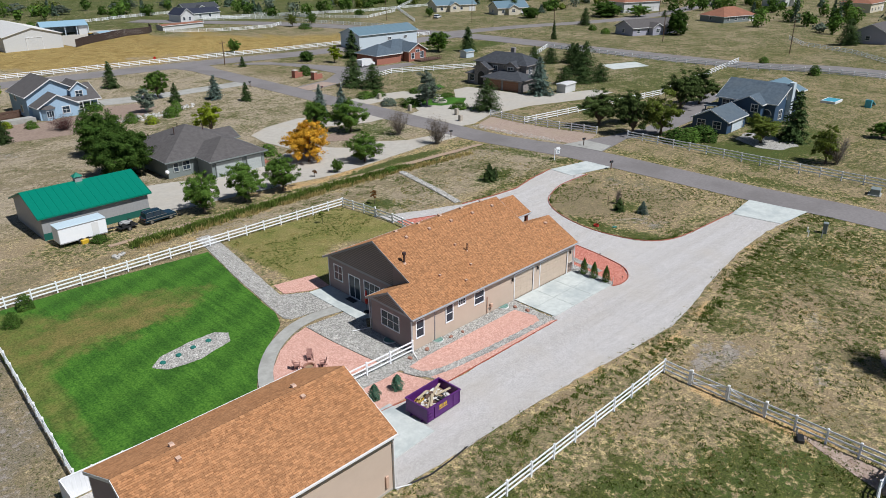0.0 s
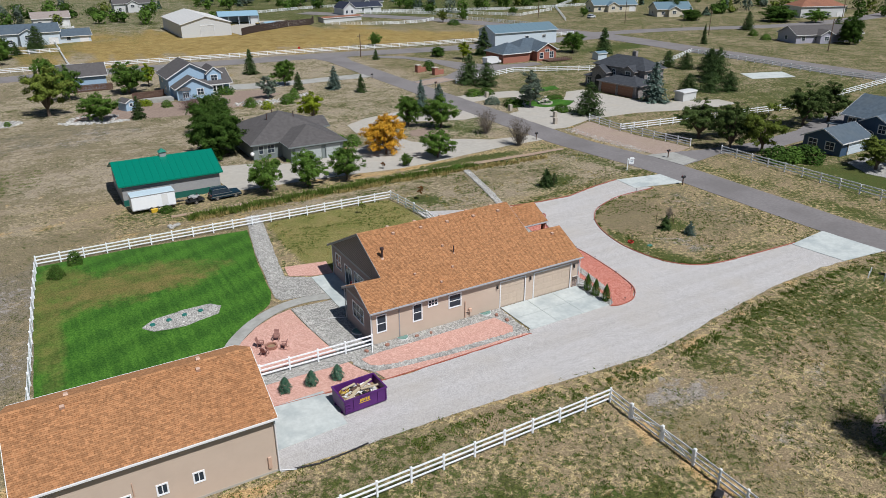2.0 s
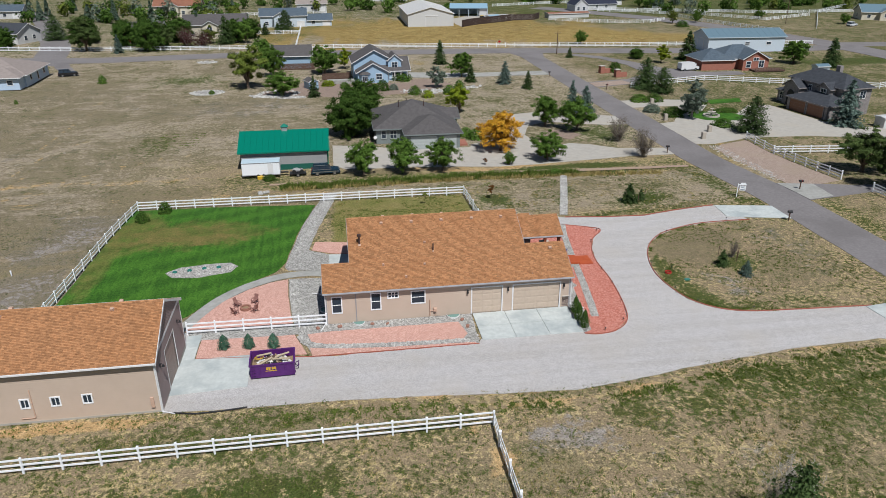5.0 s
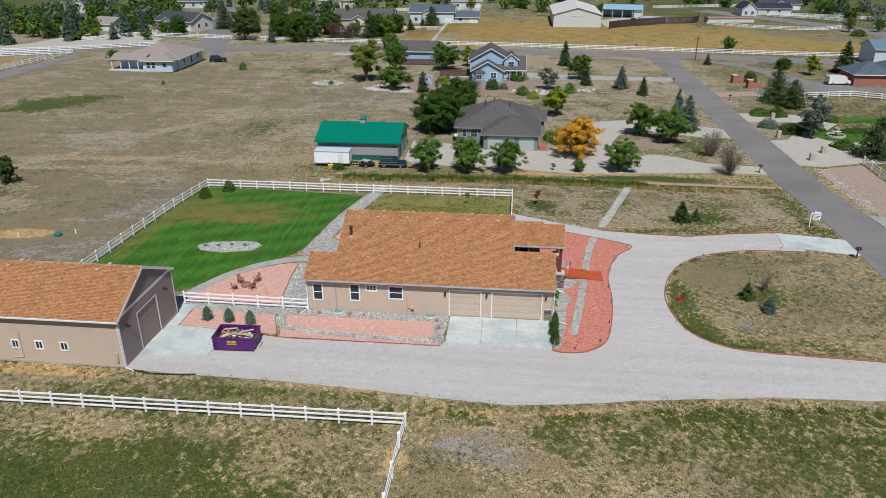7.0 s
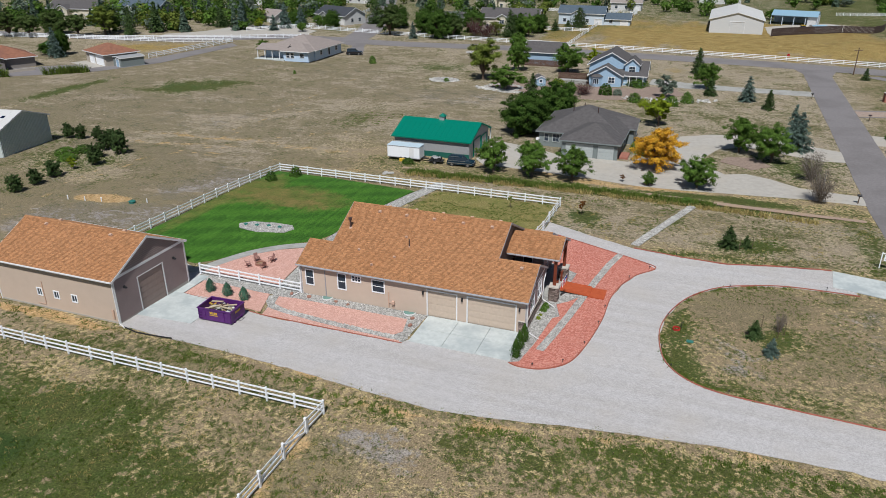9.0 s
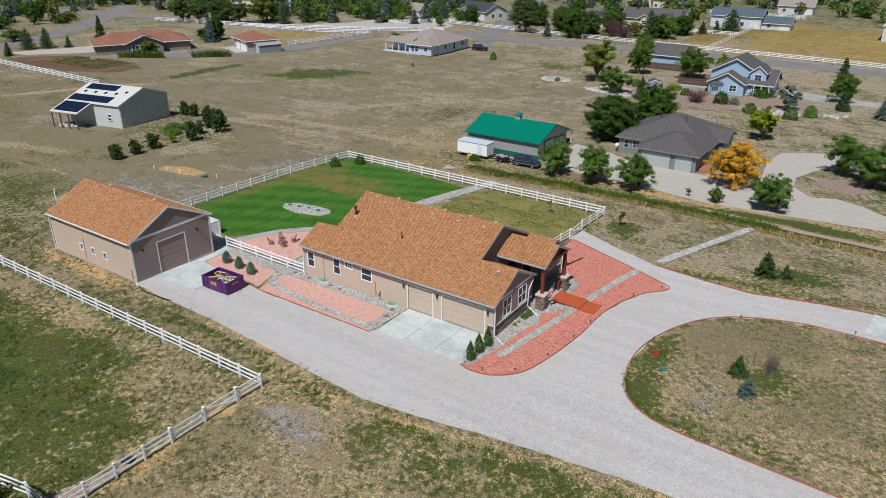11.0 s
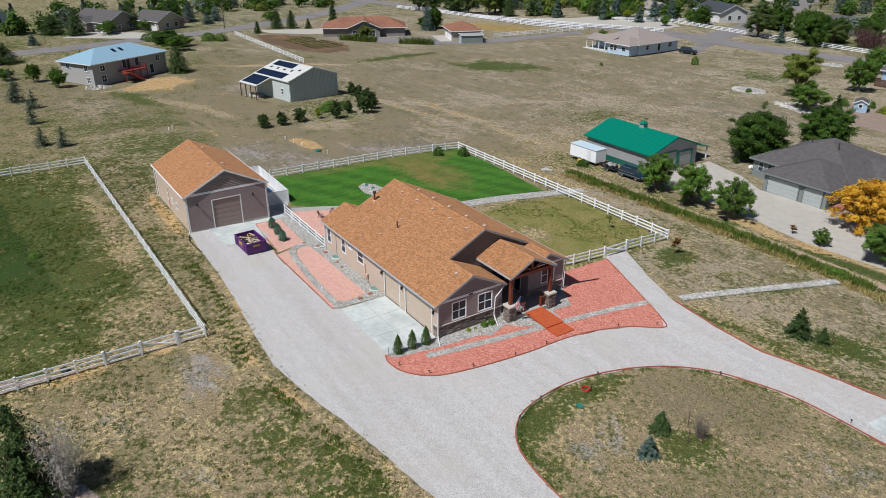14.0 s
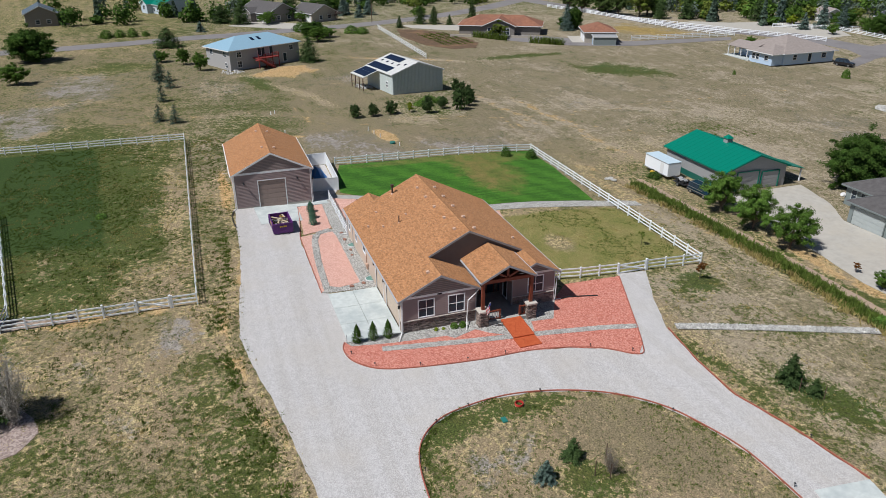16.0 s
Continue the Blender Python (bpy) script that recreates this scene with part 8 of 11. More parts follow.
# loose stones in the dry creeks and rock beds
def stones(name, outline, count, size, label, seed, lift=0.1):
    rng = np.random.default_rng(seed)
    xs, ys = [p[0] for p in outline], [p[1] for p in outline]
    b, made, tries = Build(), 0, 0
    while made < count and tries < count * 8:
        tries += 1
        x, y = rng.uniform(min(xs), max(xs)), rng.uniform(min(ys), max(ys))
        if not inside(x, y, outline):
            continue
        made += 1
        r = size * rng.uniform(0.5, 1.4)
        a = rng.uniform(0, 6.28)
        z = ground_z(x, y) + lift
        ring = [(x + r * math.cos(a + t) * rng.uniform(0.75, 1.1), y + 0.8 * r * math.sin(a + t) * rng.uniform(0.75, 1.1)) for t in (0, 1.05, 2.1, 3.14, 4.2, 5.2)]
        top = [((p[0] - x) * 0.55 + x, (p[1] - y) * 0.55 + y) for p in ring]
        v = [(*p, z - 0.03) for p in ring] + [(*p, z + r * rng.uniform(0.5, 0.75)) for p in top]
        b.add(v, [(i, (i + 1) % 6, 6 + (i + 1) % 6, 6 + i) for i in range(6)] + [tuple(range(6, 12))])
    return single(name, b, M_STONE, label, "stones", kind="stuff")


for k, (line, width, count) in enumerate((([(60.6, 37.6), (61.3, 41.5), (62.0, 46.0), (62.7, 51.0), (63.6, 56.6), (64.5, 60.6)], 0.7, 1700), ([(65.7, 63.9), (68.0, 71.0), (71.4, 82.0)], 0.95, 1700),
                                          ([(33.1, 38.2), (33.6, 36.9), (35.6, 36.0), (41.0, 35.42), (48.0, 35.1)], 0.65, 1300))):
    stones("creek_stones", band(round_line(line), width), count, (0.06, 0.095, 0.085)[k], "pale and grey creek stones", 60 + k)
stones("bed_stones", [(18.5, 53.6), (19.6, 54.6), (22.9, 55.1), (25.0, 55.1), (25.6, 54.2), (25.0, 53.0), (22.0, 52.2), (19.3, 52.5)], 500, 0.08, "pale stones round the lawn island", 70)
stones("bed_stones", [(31.6, 50.0), (31.8, 46.0), (32.2, 42.5), (32.6, 41.0), (33.4, 40.8), (32.8, 46.0), (32.4, 50.0)], 420, 0.09, "grey stones beside the pink patio", 71, 0.06)
stones("bed_stones", [(31.4, 55.0), (32.0, 58.0), (33.0, 66.0), (34.6, 73.7), (35.7, 79.0), (36.6, 79.0), (35.8, 73.8), (33.4, 60.5), (33.0, 56.5)], 900, 0.09, "grey stones of the rock path", 72, 0.06)
stones("bed_stones", [(32.8, 40.4), (32.9, 39.0), (35.6, 38.8), (48.6, 38.9), (48.5, 34.8), (48.95, 34.8), (49.0, 39.9), (35.6, 39.9)], 700, 0.075, "grey stones along the house wall", 73, 0.055)
stones("bed_stones", [(59.0, 39.5), (60.0, 39.5), (60.4, 43.6), (60.9, 44.2), (60.1, 46.4), (62.0, 49.0), (60.2, 49.0), (60.2, 46.6), (58.8, 46.4)], 420, 0.075, "grey stones before the porch", 74, 0.09)
stones("garden_boulders", [(17.5, 152.0), (30.0, 149.0), (31.0, 147.6), (26, 147.0), (19.0, 149.5)], 260, 0.32, "grey boulders round the garden bed", 75, 0.0)
stones("garden_boulders", [(52.0, 150.0), (60.0, 147.0), (72.0, 152.0), (74.0, 156.0), (64.0, 152.0), (54.0, 152.5)], 120, 0.4, "pale boulders in the garden bed", 76, 0.0)
for cx, cy, r in ((7.6, 156.6, 4.0), (1.2, 201.2, 2.8), (24.5, 153.0, 5.0)):
    ring = [(cx + r * math.cos(a), cy + 0.75 * r * math.sin(a)) for a in (6.283 * k / 24 for k in range(25))]
    stones("garden_boulders", ring + [(cx + (x - cx) * 0.72, cy + (y - cy) * 0.72) for x, y in reversed(ring)], 150, 0.24, "pale boulders round a garden bed", int(cx) + 300, 0.05)
stones("garden_boulders", [(102.0, 96.0), (104.4, 95.0), (104.0, 82.0), (103.2, 74.0), (101.6, 74.0)], 420, 0.13, "tan boulders beside the road", 77, 0.0)


# ---- neighbours ----
M_ROOF_GREY = surface("dark_grey_shingle", (0.075, 0.068, 0.067), (0.115, 0.106, 0.104), 1.6, 0.9, (0.09, 0.083, 0.08), 0.2, 0.5, 0.3, 0.02)
M_ROOF_SLATE = surface("blue_grey_shingle", (0.06, 0.082, 0.105), (0.10, 0.13, 0.16), 1.6, 0.9, (0.10, 0.12, 0.135), 0.2, 0.5, 0.3, 0.02)
M_ROOF_BLACK = surface("charcoal_shingle", (0.035, 0.038, 0.045), (0.065, 0.07, 0.08), 1.6, 0.9, bump=0.3)
M_ROOF_TAN = surface("tan_grey_shingle", (0.24, 0.20, 0.18), (0.31, 0.265, 0.24), 1.6, 0.9, bump=0.3)
M_ROOF_TERRA = surface("terracotta_shingle", (0.205, 0.088, 0.052), (0.305, 0.140, 0.088), 1.4, 0.9, (0.18, 0.085, 0.06), 0.3, 0.6, 0.4)
M_METAL_GREEN = paint("green_metal_roofing", (0.0, 0.175, 0.115), 0.42, vary=0.12)
M_METAL_BLUE = paint("pale_blue_metal_roofing", (0.27, 0.42, 0.52), 0.42)
M_METAL_WHITE = paint("white_metal_roofing", (0.60, 0.585, 0.555), 0.45)
M_METAL_STEEL = paint("blue_grey_metal_roofing", (0.14, 0.215, 0.26), 0.42)
M_WALL_GREY = paint("grey_metal_siding", (0.33, 0.33, 0.33), 0.55)
M_WALL_SAGE = paint("sage_grey_siding", (0.205, 0.235, 0.23), 0.6)
M_WALL_BLUE = paint("light_blue_siding", (0.34, 0.475, 0.61), 0.6)
M_WALL_PALE = paint("pale_blue_white_siding", (0.55, 0.62, 0.68), 0.6)
M_WALL_NAVY = paint("navy_blue_siding", (0.045, 0.085, 0.15), 0.6)
M_WALL_BRICK = surface("red_brick", (0.27, 0.105, 0.075), (0.40, 0.175, 0.125), 5, 0.9, bump=0.3)
M_WALL_TAUPE = paint("grey_brown_stucco", (0.24, 0.215, 0.195), 0.85)
M_WALL_STONEGREY = paint("pale_grey_stucco", (0.40, 0.385, 0.375), 0.85)
M_WALL_TAN = paint("tan_stucco", (0.42, 0.37, 0.31), 0.85)
M_WALL_CREAM = paint("cream_siding", (0.62, 0.56, 0.44), 0.7)
M_WALL_WHITE = paint("white_siding", (0.58, 0.58, 0.57), 0.6)
M_WALL_LILAC = paint("lilac_grey_siding", (0.38, 0.37, 0.44), 0.6)
M_WALL_SOLAR = surface("grey_green_ribbed_siding", (0.46, 0.51, 0.49), (0.54, 0.58, 0.56), 2, 0.5, bump=0.05)
M_WOOD_DOOR = paint("brown_wood_door", (0.20, 0.09, 0.05), 0.5)
M_RED_DECK = paint("dark_red_deck_stain", (0.24, 0.035, 0.03), 0.6)
M_WOOD_DARK = paint("dark_board_fence", (0.062, 0.040, 0.032), 0.85, vary=0.3)
M_WOOD_FENCE = paint("brown_board_fence", (0.13, 0.075, 0.055), 0.8, vary=0.3)
M_SOLAR = paint("dark_blue_solar_glass", (0.008, 0.014, 0.035), 0.1, spec=0.8)
M_SLATE_WALL = paint("dark_teal_skirting", (0.015, 0.11, 0.085), 0.5)
M_TYRE, M_RIM = paint("black_tyre", (0.018, 0.018, 0.018), 0.85), paint("grey_wheel_rim", (0.4, 0.4, 0.41), 0.35, 0.8)
M_LIGHT_RED, M_LIGHT_CLEAR = paint("red_tail_light", (0.4, 0.01, 0.01), 0.2), paint("clear_headlight", (0.7, 0.7, 0.68), 0.1)
M_ROOF_NAVY = surface("navy_shingle", (0.016, 0.020, 0.036), (0.034, 0.040, 0.064), 3.0, 0.85)
M_YELLOW = paint("machine_yellow", (0.60, 0.38, 0.03), 0.5, vary=0.1)
M_TILLED = surface("tilled_soil", (0.070, 0.043, 0.025), (0.165, 0.105, 0.062), 1.6, 0.95, (0.235, 0.135, 0.068), 0.18, 0.6, 0.7, 0.05)
M_STRIP = surface("reddish_tan_gravel", (0.235, 0.160, 0.118), (0.46, 0.345, 0.265), 7.0, 0.93, (0.40, 0.29, 0.17), 0.35, 0.6, 0.7, 0.03)
M_MULCH = surface("grey_brown_mulch", (0.19, 0.135, 0.105), (0.33, 0.25, 0.20), 3, 0.95, bump=0.5)
M_ROSE = stones_material("rose_tan_gravel", (0.26, 0.19, 0.15), (0.34, 0.255, 0.205), (0.42, 0.335, 0.28), 8, 0.6, 0.03, (0.34, 0.27, 0.2), 0.6)
M_POOL = paint("turquoise_pool_water", (0.08, 0.4, 0.5), 0.1)


class Volume:
    """A block of a building in its own coordinates: x to its right, y back from its front."""

    def __init__(self, parent, x0, y0, x1, y1, h, walls, roof, trim, kind="gable", axis="x", pitch=0.42, over=0.45, z0=0.0, ribs=0.0, thick=0.14):
        self.box, self.h, self.parent, self.z0 = (x0, y0, x1, y1), h, parent, z0
        cx, cy = (x0 + x1) / 2, (y0 + y1) / 2
        w = Build()
        top = z0 + h
        if kind == "gable":
            half = (y1 - y0) / 2 if axis == "x" else (x1 - x0) / 2
            peak = top + half * pitch - 0.06
            if axis == "x":
                w.add([(x0, y0, z0 - 0.3), (x1, y0, z0 - 0.3), (x1, y1, z0 - 0.3), (x0, y1, z0 - 0.3), (x0, y0, top), (x1, y0, top), (x1, y1, top), (x0, y1, top), (x0, cy, peak), (x1, cy, peak)],
                      [(0, 1, 5, 4), (1, 2, 6, 9, 5), (2, 3, 7, 6), (3, 0, 4, 8, 7), (4, 5, 9, 8), (6, 7, 8, 9)])
            else:
                w.add([(x0, y0, z0 - 0.3), (x1, y0, z0 - 0.3), (x1, y1, z0 - 0.3), (x0, y1, z0 - 0.3), (x0, y0, top), (x1, y0, top), (x1, y1, top), (x0, y1, top), (cx, y0, peak), (cx, y1, peak)],
                      [(0, 1, 5, 8, 4), (1, 2, 6, 5), (2, 3, 7, 9, 6), (3, 0, 4, 7), (4, 8, 9, 7), (5, 6, 9, 8)])
        else:
            w.box(x0, y0, z0 - 0.3, x1, y1, top)
        self.wall = part("wall", w, walls, parent)
        a0, b0, a1, b1 = x0 - over, y0 - over, x1 + over, y1 + over
        eave = top - over * pitch + 0.1
        r = Build()
        if kind == "gable":
            if axis == "x":
                rz = eave + (b1 - b0) / 2 * pitch
                planes = [[(a0, b0, eave), (a1, b0, eave), (a1, cy, rz), (a0, cy, rz)], [(a1, b1, eave), (a0, b1, eave), (a0, cy, rz), (a1, cy, rz)]]
            else:
                rz = eave + (a1 - a0) / 2 * pitch
                planes = [[(a1, b0, eave), (a1, b1, eave), (cx, b1, rz), (cx, b0, rz)], [(a0, b1, eave), (a0, b0, eave), (cx, b0, rz), (cx, b1, rz)]]
        else:
            k = min(a1 - a0, b1 - b0) / 2
            rz = eave + k * pitch
            p, q = ((a0 + k, cy, rz), (a1 - k, cy, rz)) if a1 - a0 >= b1 - b0 else ((cx, b0 + k, rz), (cx, b1 - k, rz))
            if a1 - a0 >= b1 - b0:
                planes = [[(a0, b0, eave), (a1, b0, eave), q, p], [(a1, b1, eave), (a0, b1, eave), p, q], [(a1, b0, eave), (a1, b1, eave), q], [(a0, b1, eave), (a0, b0, eave), p]]
            else:
                planes = [[(a1, b0, eave), (a1, b1, eave), q, p], [(a0, b1, eave), (a0, b0, eave), p, q], [(a0, b0, eave), (a1, b0, eave), p], [(a1, b1, eave), (a0, b1, eave), q]]
        for c in planes:
            if (Vector(c[0]) - Vector(c[1])).length > 0.05:
                r.slab(c, thick)
        self.roof = part("roof", r, roof, parent)
        self.peak = rz
        for a, c in (((a0, b0), (a1, b0)), ((a1, b0), (a1, b1)), ((a1, b1), (a0, b1)), ((a0, b1), (a0, b0))):
            if kind == "gable" and ((axis == "x") == (a[0] == c[0])):
                continue
            part("eave_trim", strip(Build(), (*a, eave), (*c, eave), 0.06, 0.2), trim, parent)
        if kind == "gable":
            for c in planes:
                for lo, hi in ((c[0], c[3]), (c[1], c[2])):
                    d = 0.04
                    lo, hi = Vector(lo), Vector(hi)
                    n = (Vector(c[1]) - Vector(c[0])).normalized() * (d if lo == Vector(c[1]) else -d)
                    part("barge_board", Build().slab([lo + n, hi + n, hi + n - Vector((0, 0, 0.22)), lo + n - Vector((0, 0, 0.22))], 0.05), trim, parent)
        if ribs:
            rb = Build()
            for c in planes[:2]:
                e0, e1, t1, t0 = [Vector(q) for q in c]
                n = max(2, int((e1 - e0).length / ribs))
                for i in range(1, n):
                    a, b2 = e0.lerp(e1, i / n), t0.lerp(t1, i / n)
                    rb.tube(a, b2, 0.035, 0.035, 4, False)
            tagged(part("seams", rb, roof, self.roof), kind="stuff")

    def side(self, which):
        x0, y0, x1, y1 = self.box
        m = {"s": on_wall((x0, y0), (1, 0)), "e": on_wall((x1, y0), (0, 1)), "n": on_wall((x1, y1), (-1, 0)), "w": on_wall((x0, y1), (0, -1))}[which]
        return Matrix.Translation((0, 0, self.z0)) @ m @ Matrix.Translation((0, 0.012, 0))

    def windows(self, which, rows, trim=None):
        for u, z, w, h, *rest in rows:
            m = self.side(which) @ Matrix.Translation((0, 0.02, 0))
            window(self.parent, m, u, z, w, h, rest[0] if rest else 1, rest[1] if len(rest) > 1 else 2, trim or M_TRIM, trim=0.12)

    def door(self, which, u, w, h, material, panels=4, trim=None, name="garage_door"):
        garage_door(self.parent, self.side(which) @ Matrix.Translation((0, 0.11, 0)), u, 0.02, w, h, material, panels, trim or M_TRIM, name)

    def flue(self, x, y, high=0.9, r=0.1):
        z = self.peak - 1.2
        part("flue_pipe", Build().tube((x, y, z), (x, y, self.peak + high - 0.6), r, r, 8), M_PIPE, self.roof)


def place(name, label, x, y, turn=0.0, category="house"):
    return thing(name, label, category, (x, y, ground_z(x, y)), turn)


def local_fence(points, label, **kw):
    return rail_fence(points, label, long_rails=False, **kw)


# metal shed with a green roof
e = place("metal_shed", "grey metal shed with a bright green ribbed roof and cupola", 22.2, 93.0, 0.0, "shed")
v = Volume(e, 0, 0, 13.4, 10.6, 3.15, M_WALL_GREY, M_METAL_GREEN, M_METAL_GREEN, "gable", "x", 0.36, 0.4, ribs=0.9)
v.door("e", 2.2, 3.6, 2.7, M_WALL_GREY, 4, M_METAL_GREEN)
v.door("e", 6.4, 2.9, 2.4, M_WALL_GREY, 4, M_METAL_GREEN)
part("skirting", Build().box(-0.03, -0.03, -0.1, 13.43, 0.0, 0.9), M_SLATE_WALL, e, "dark green lower wall band")
part("lean_to_roof", Build().slab([(13.0, 10.9, 2.75), (13.0, 14.4, 1.9), (9.0, 14.4, 1.9), (9.0, 10.9, 2.75)][::-1], 0.1), M_METAL_GREEN, e)
for x in (9.2, 12.8):
    part("post", Build().box(x - 0.08, 13.9, -0.2, x + 0.08, 14.1, 1.95), M_WHITE, e)
c = part("cupola", Build().box(6.3, 4.9, v.peak - 0.3, 7.2, 5.8, v.peak + 0.55), M_WALL_GREY, e)
pk = v.peak + 0.55
part("cupola_roof", Build().add([(6.15, 4.75, pk), (7.35, 4.75, pk), (7.35, 5.95, pk), (6.15, 5.95, pk), (6.75, 5.35, pk + 0.5)], [(3, 2, 1, 0), (0, 1, 4), (1, 2, 4), (2, 3, 4), (3, 0, 4)]), M_METAL_GREEN, c)
wr = Build()
for k in range(30):
    wr.box(0.45 * k + 0.05, -0.02, 0.9, 0.45 * k + 0.09, 0.0, 3.0)
tagged(part("wall_ribs", wr, M_WALL_GREY, v.wall), kind="stuff")

M_SAGE_TRIM, M_SAGE_DOOR = paint("grey_sage_trim", (0.19, 0.215, 0.21), 0.6), paint("pale_sage_garage_door", (0.40, 0.43, 0.42), 0.55)
# grey hip-roofed house
e = place("hip_roof_house", "sage-grey house with a dark hip roof and two garage doors", 44.0, 101.2, 0.0)
v = Volume(e, 0.3, 4.6, 14.7, 19.5, 2.9, M_WALL_SAGE, M_ROOF_GREY, M_SAGE_TRIM, "hip", "x", 0.45, 0.5)
v.windows("s", [(1.0, 1.0, 0.7, 1.3), (2.5, 1.0, 1.1, 1.3, 2)], M_SAGE_DOOR)
v.windows("e", [(2.0, 0.9, 1.5, 1.4, 2), (8, 0.9, 1.6, 1.4, 2)])
v.windows("w", [(5, 0.9, 1.5, 1.4, 2)])
for x, y in ((5.0, 11.0), (9.5, 10.0), (6.6, 13.0)):
    v.flue(x, y, 0.7, 0.08)
g = Volume(e, 5.3, 0.0, 14.6, 10.0, 2.9, M_WALL_SAGE, M_ROOF_GREY, M_SAGE_TRIM, "hip", "x", 0.42, 0.5)
g.door("s", 0.7, 4.6, 2.3, M_SAGE_DOOR, 4, M_SAGE_TRIM)
g.door("s", 6.1, 2.6, 2.3, M_SAGE_DOOR, 4, M_SAGE_TRIM)
w = Volume(e, 9.5, 11.0, 15.9, 16.5, 2.9, M_WALL_SAGE, M_ROOF_GREY, M_SAGE_TRIM, "gable", "x", 0.4, 0.5)
w.windows("e", [(1.0, 0.8, 1.2, 1.5, 2), (3.2, 0.8, 1.2, 1.5, 2)])
part("brick_step", Build().box(14.7, 1.2, -0.1, 16.2, 4.4, 0.35), M_WALL_BRICK, e, "red brick porch step")
dish = part("satellite_dish", Build().tube((0.1, 4.5, 1.2), (0.1, 4.2, 1.3), 0.35, 0.25, 12).tube((0.3, 4.7, 1.2), (0.1, 4.5, 1.2), 0.03, 0.03, 5), M_TRIM, e)

# blue two-storey house
e = place("gabled_house", "light blue two-storey house with white trim and grey gables", 42.4, 162.4, 2.0)
v = Volume(e, 0.3, 4.2, 10.8, 14.5, 4.6, M_WALL_BLUE, M_ROOF_GREY, M_TRIM, "gable", "y", 0.55, 0.5)
v.windows("w", [(3, 2.9, 1.2, 1.2), (6, 0.8, 1.2, 1.4)])
f = Volume(e, 1.0, 0.0, 8.6, 6.0, 2.8, M_WALL_BLUE, M_ROOF_GREY, M_TRIM, "gable", "y", 0.55, 0.5)
f.windows("s", [(4.6, 0.9, 1.4, 1.3, 2)])
p = Volume(e, 7.0, 2.5, 14.0, 12.5, 2.7, M_WALL_BLUE, M_ROOF_GREY, M_TRIM, "gable", "x", 0.5, 0.6)
p.windows("s", [(3.0, 0.7, 2.4, 1.3, 3)])
d = Volume(e, 9.0, 3.4, 12.4, 9.0, 2.2, M_WALL_BLUE, M_ROOF_GREY, M_TRIM, "gable", "y", 0.8, 0.3, z0=2.8)
d.windows("s", [(1.0, 0.3, 1.4, 1.3, 2)])
bay = part("bay", Build().prism([(1.4, -0.2), (2.0, -1.1), (3.4, -1.1), (4.0, -0.2)], 0.0, 2.3), M_WALL_BLUE, e)
part("bay_roof", Build().add([(1.1, 0.0, 2.3), (1.9, -1.4, 2.3), (3.5, -1.4, 2.3), (4.3, 0.0, 2.3), (2.0, 0.0, 2.9), (3.4, 0.0, 2.9)], [(0, 1, 4), (1, 2, 5, 4), (2, 3, 5), (3, 0, 4, 5), (3, 2, 1, 0)]), M_ROOF_GREY, bay)
for k in range(3):
    window(bay, on_wall((2.0, -1.13), (1, 0)), 0.05 + 0.45 * k, 0.7, 0.4, 1.2, 1, 1, trim=0.04)
part("porch_rail", Build().box(8.8, 1.6, 0.8, 13.6, 1.7, 0.9).box(8.8, 1.6, 0.15, 13.6, 1.7, 0.22), M_TRIM, e)
for k in range(4):
    part("porch_post", Build().box(8.8 + 1.58 * k, 1.55, -0.1, 8.95 + 1.58 * k, 1.75, 2.4), M_TRIM, e)
part("garden_wall", Build().box(-6.5, 0.2, -0.2, 0.2, 0.5, 0.9).box(-6.5, 0.5, 0.0, 0.2, 3.0, 0.75), M_CONC_OLD, e)
e = place("garden_shed", "small light blue garden shed with white trim", 31.5, 156.5, 25.0, "shed")
v = Volume(e, 0, 0, 2.4, 3.0, 1.9, M_WALL_BLUE, M_ROOF_GREY, M_TRIM, "gable", "y", 0.5, 0.2)
v.windows("s", [(0.9, 1.0, 0.6, 0.6, 1, 1)])
e = place("detached_garage", "light blue garage with a grey gable roof behind a board fence", 21.0, 187.0, 0.0, "garage")
v = Volume(e, 0, 0, 10.4, 8.0, 3.6, M_WALL_BLUE, M_ROOF_GREY, M_TRIM, "gable", "x", 0.55, 0.5)


def board_fence(points, label, high=1.7, material=None, step=0.22):
    """A close fence of upright boards on rails."""
    x0, y0 = points[0]
    o = Vector((x0, y0, ground_z(x0, y0)))
    f = thing("board_fence", label, "fence", tuple(o))
    b = Build()
    for (ax, ay), (bx, by) in zip(points, points[1:]):
        d = math.hypot(bx - ax, by - ay)
        n = max(1, int(d / step))
        t = math.atan2(by - ay, bx - ax)
        for i in range(n):
            x, y = ax + (bx - ax) * (i + 0.5) / n, ay + (by - ay) * (i + 0.5) / n
            m = Matrix.Translation((x - o.x, y - o.y, ground_z(x, y) - o.z)) @ Matrix.Rotation(t, 4, "Z")
            b.box(-step * 0.46, -0.012, 0.03, step * 0.46, 0.012, high + 0.03 * ((i * 7) % 3), m)
        for z in (0.35, high - 0.3):
            r = Build()
            strip(r, (ax - o.x, ay - o.y, z), (bx - o.x, by - o.y, z), 0.06, 0.09)
            part("rail", r, material or M_WOOD_FENCE, f)
    tagged(part("boarding", b, material or M_WOOD_FENCE, f), kind="stuff")
    return f


board_fence([(20.8, 184.6), (32.4, 184.6)], "brown board fence before the blue garage")
board_fence([(34.5, 168.5), (41.8, 169.5)], "brown board fence beside the blue house", 1.6)

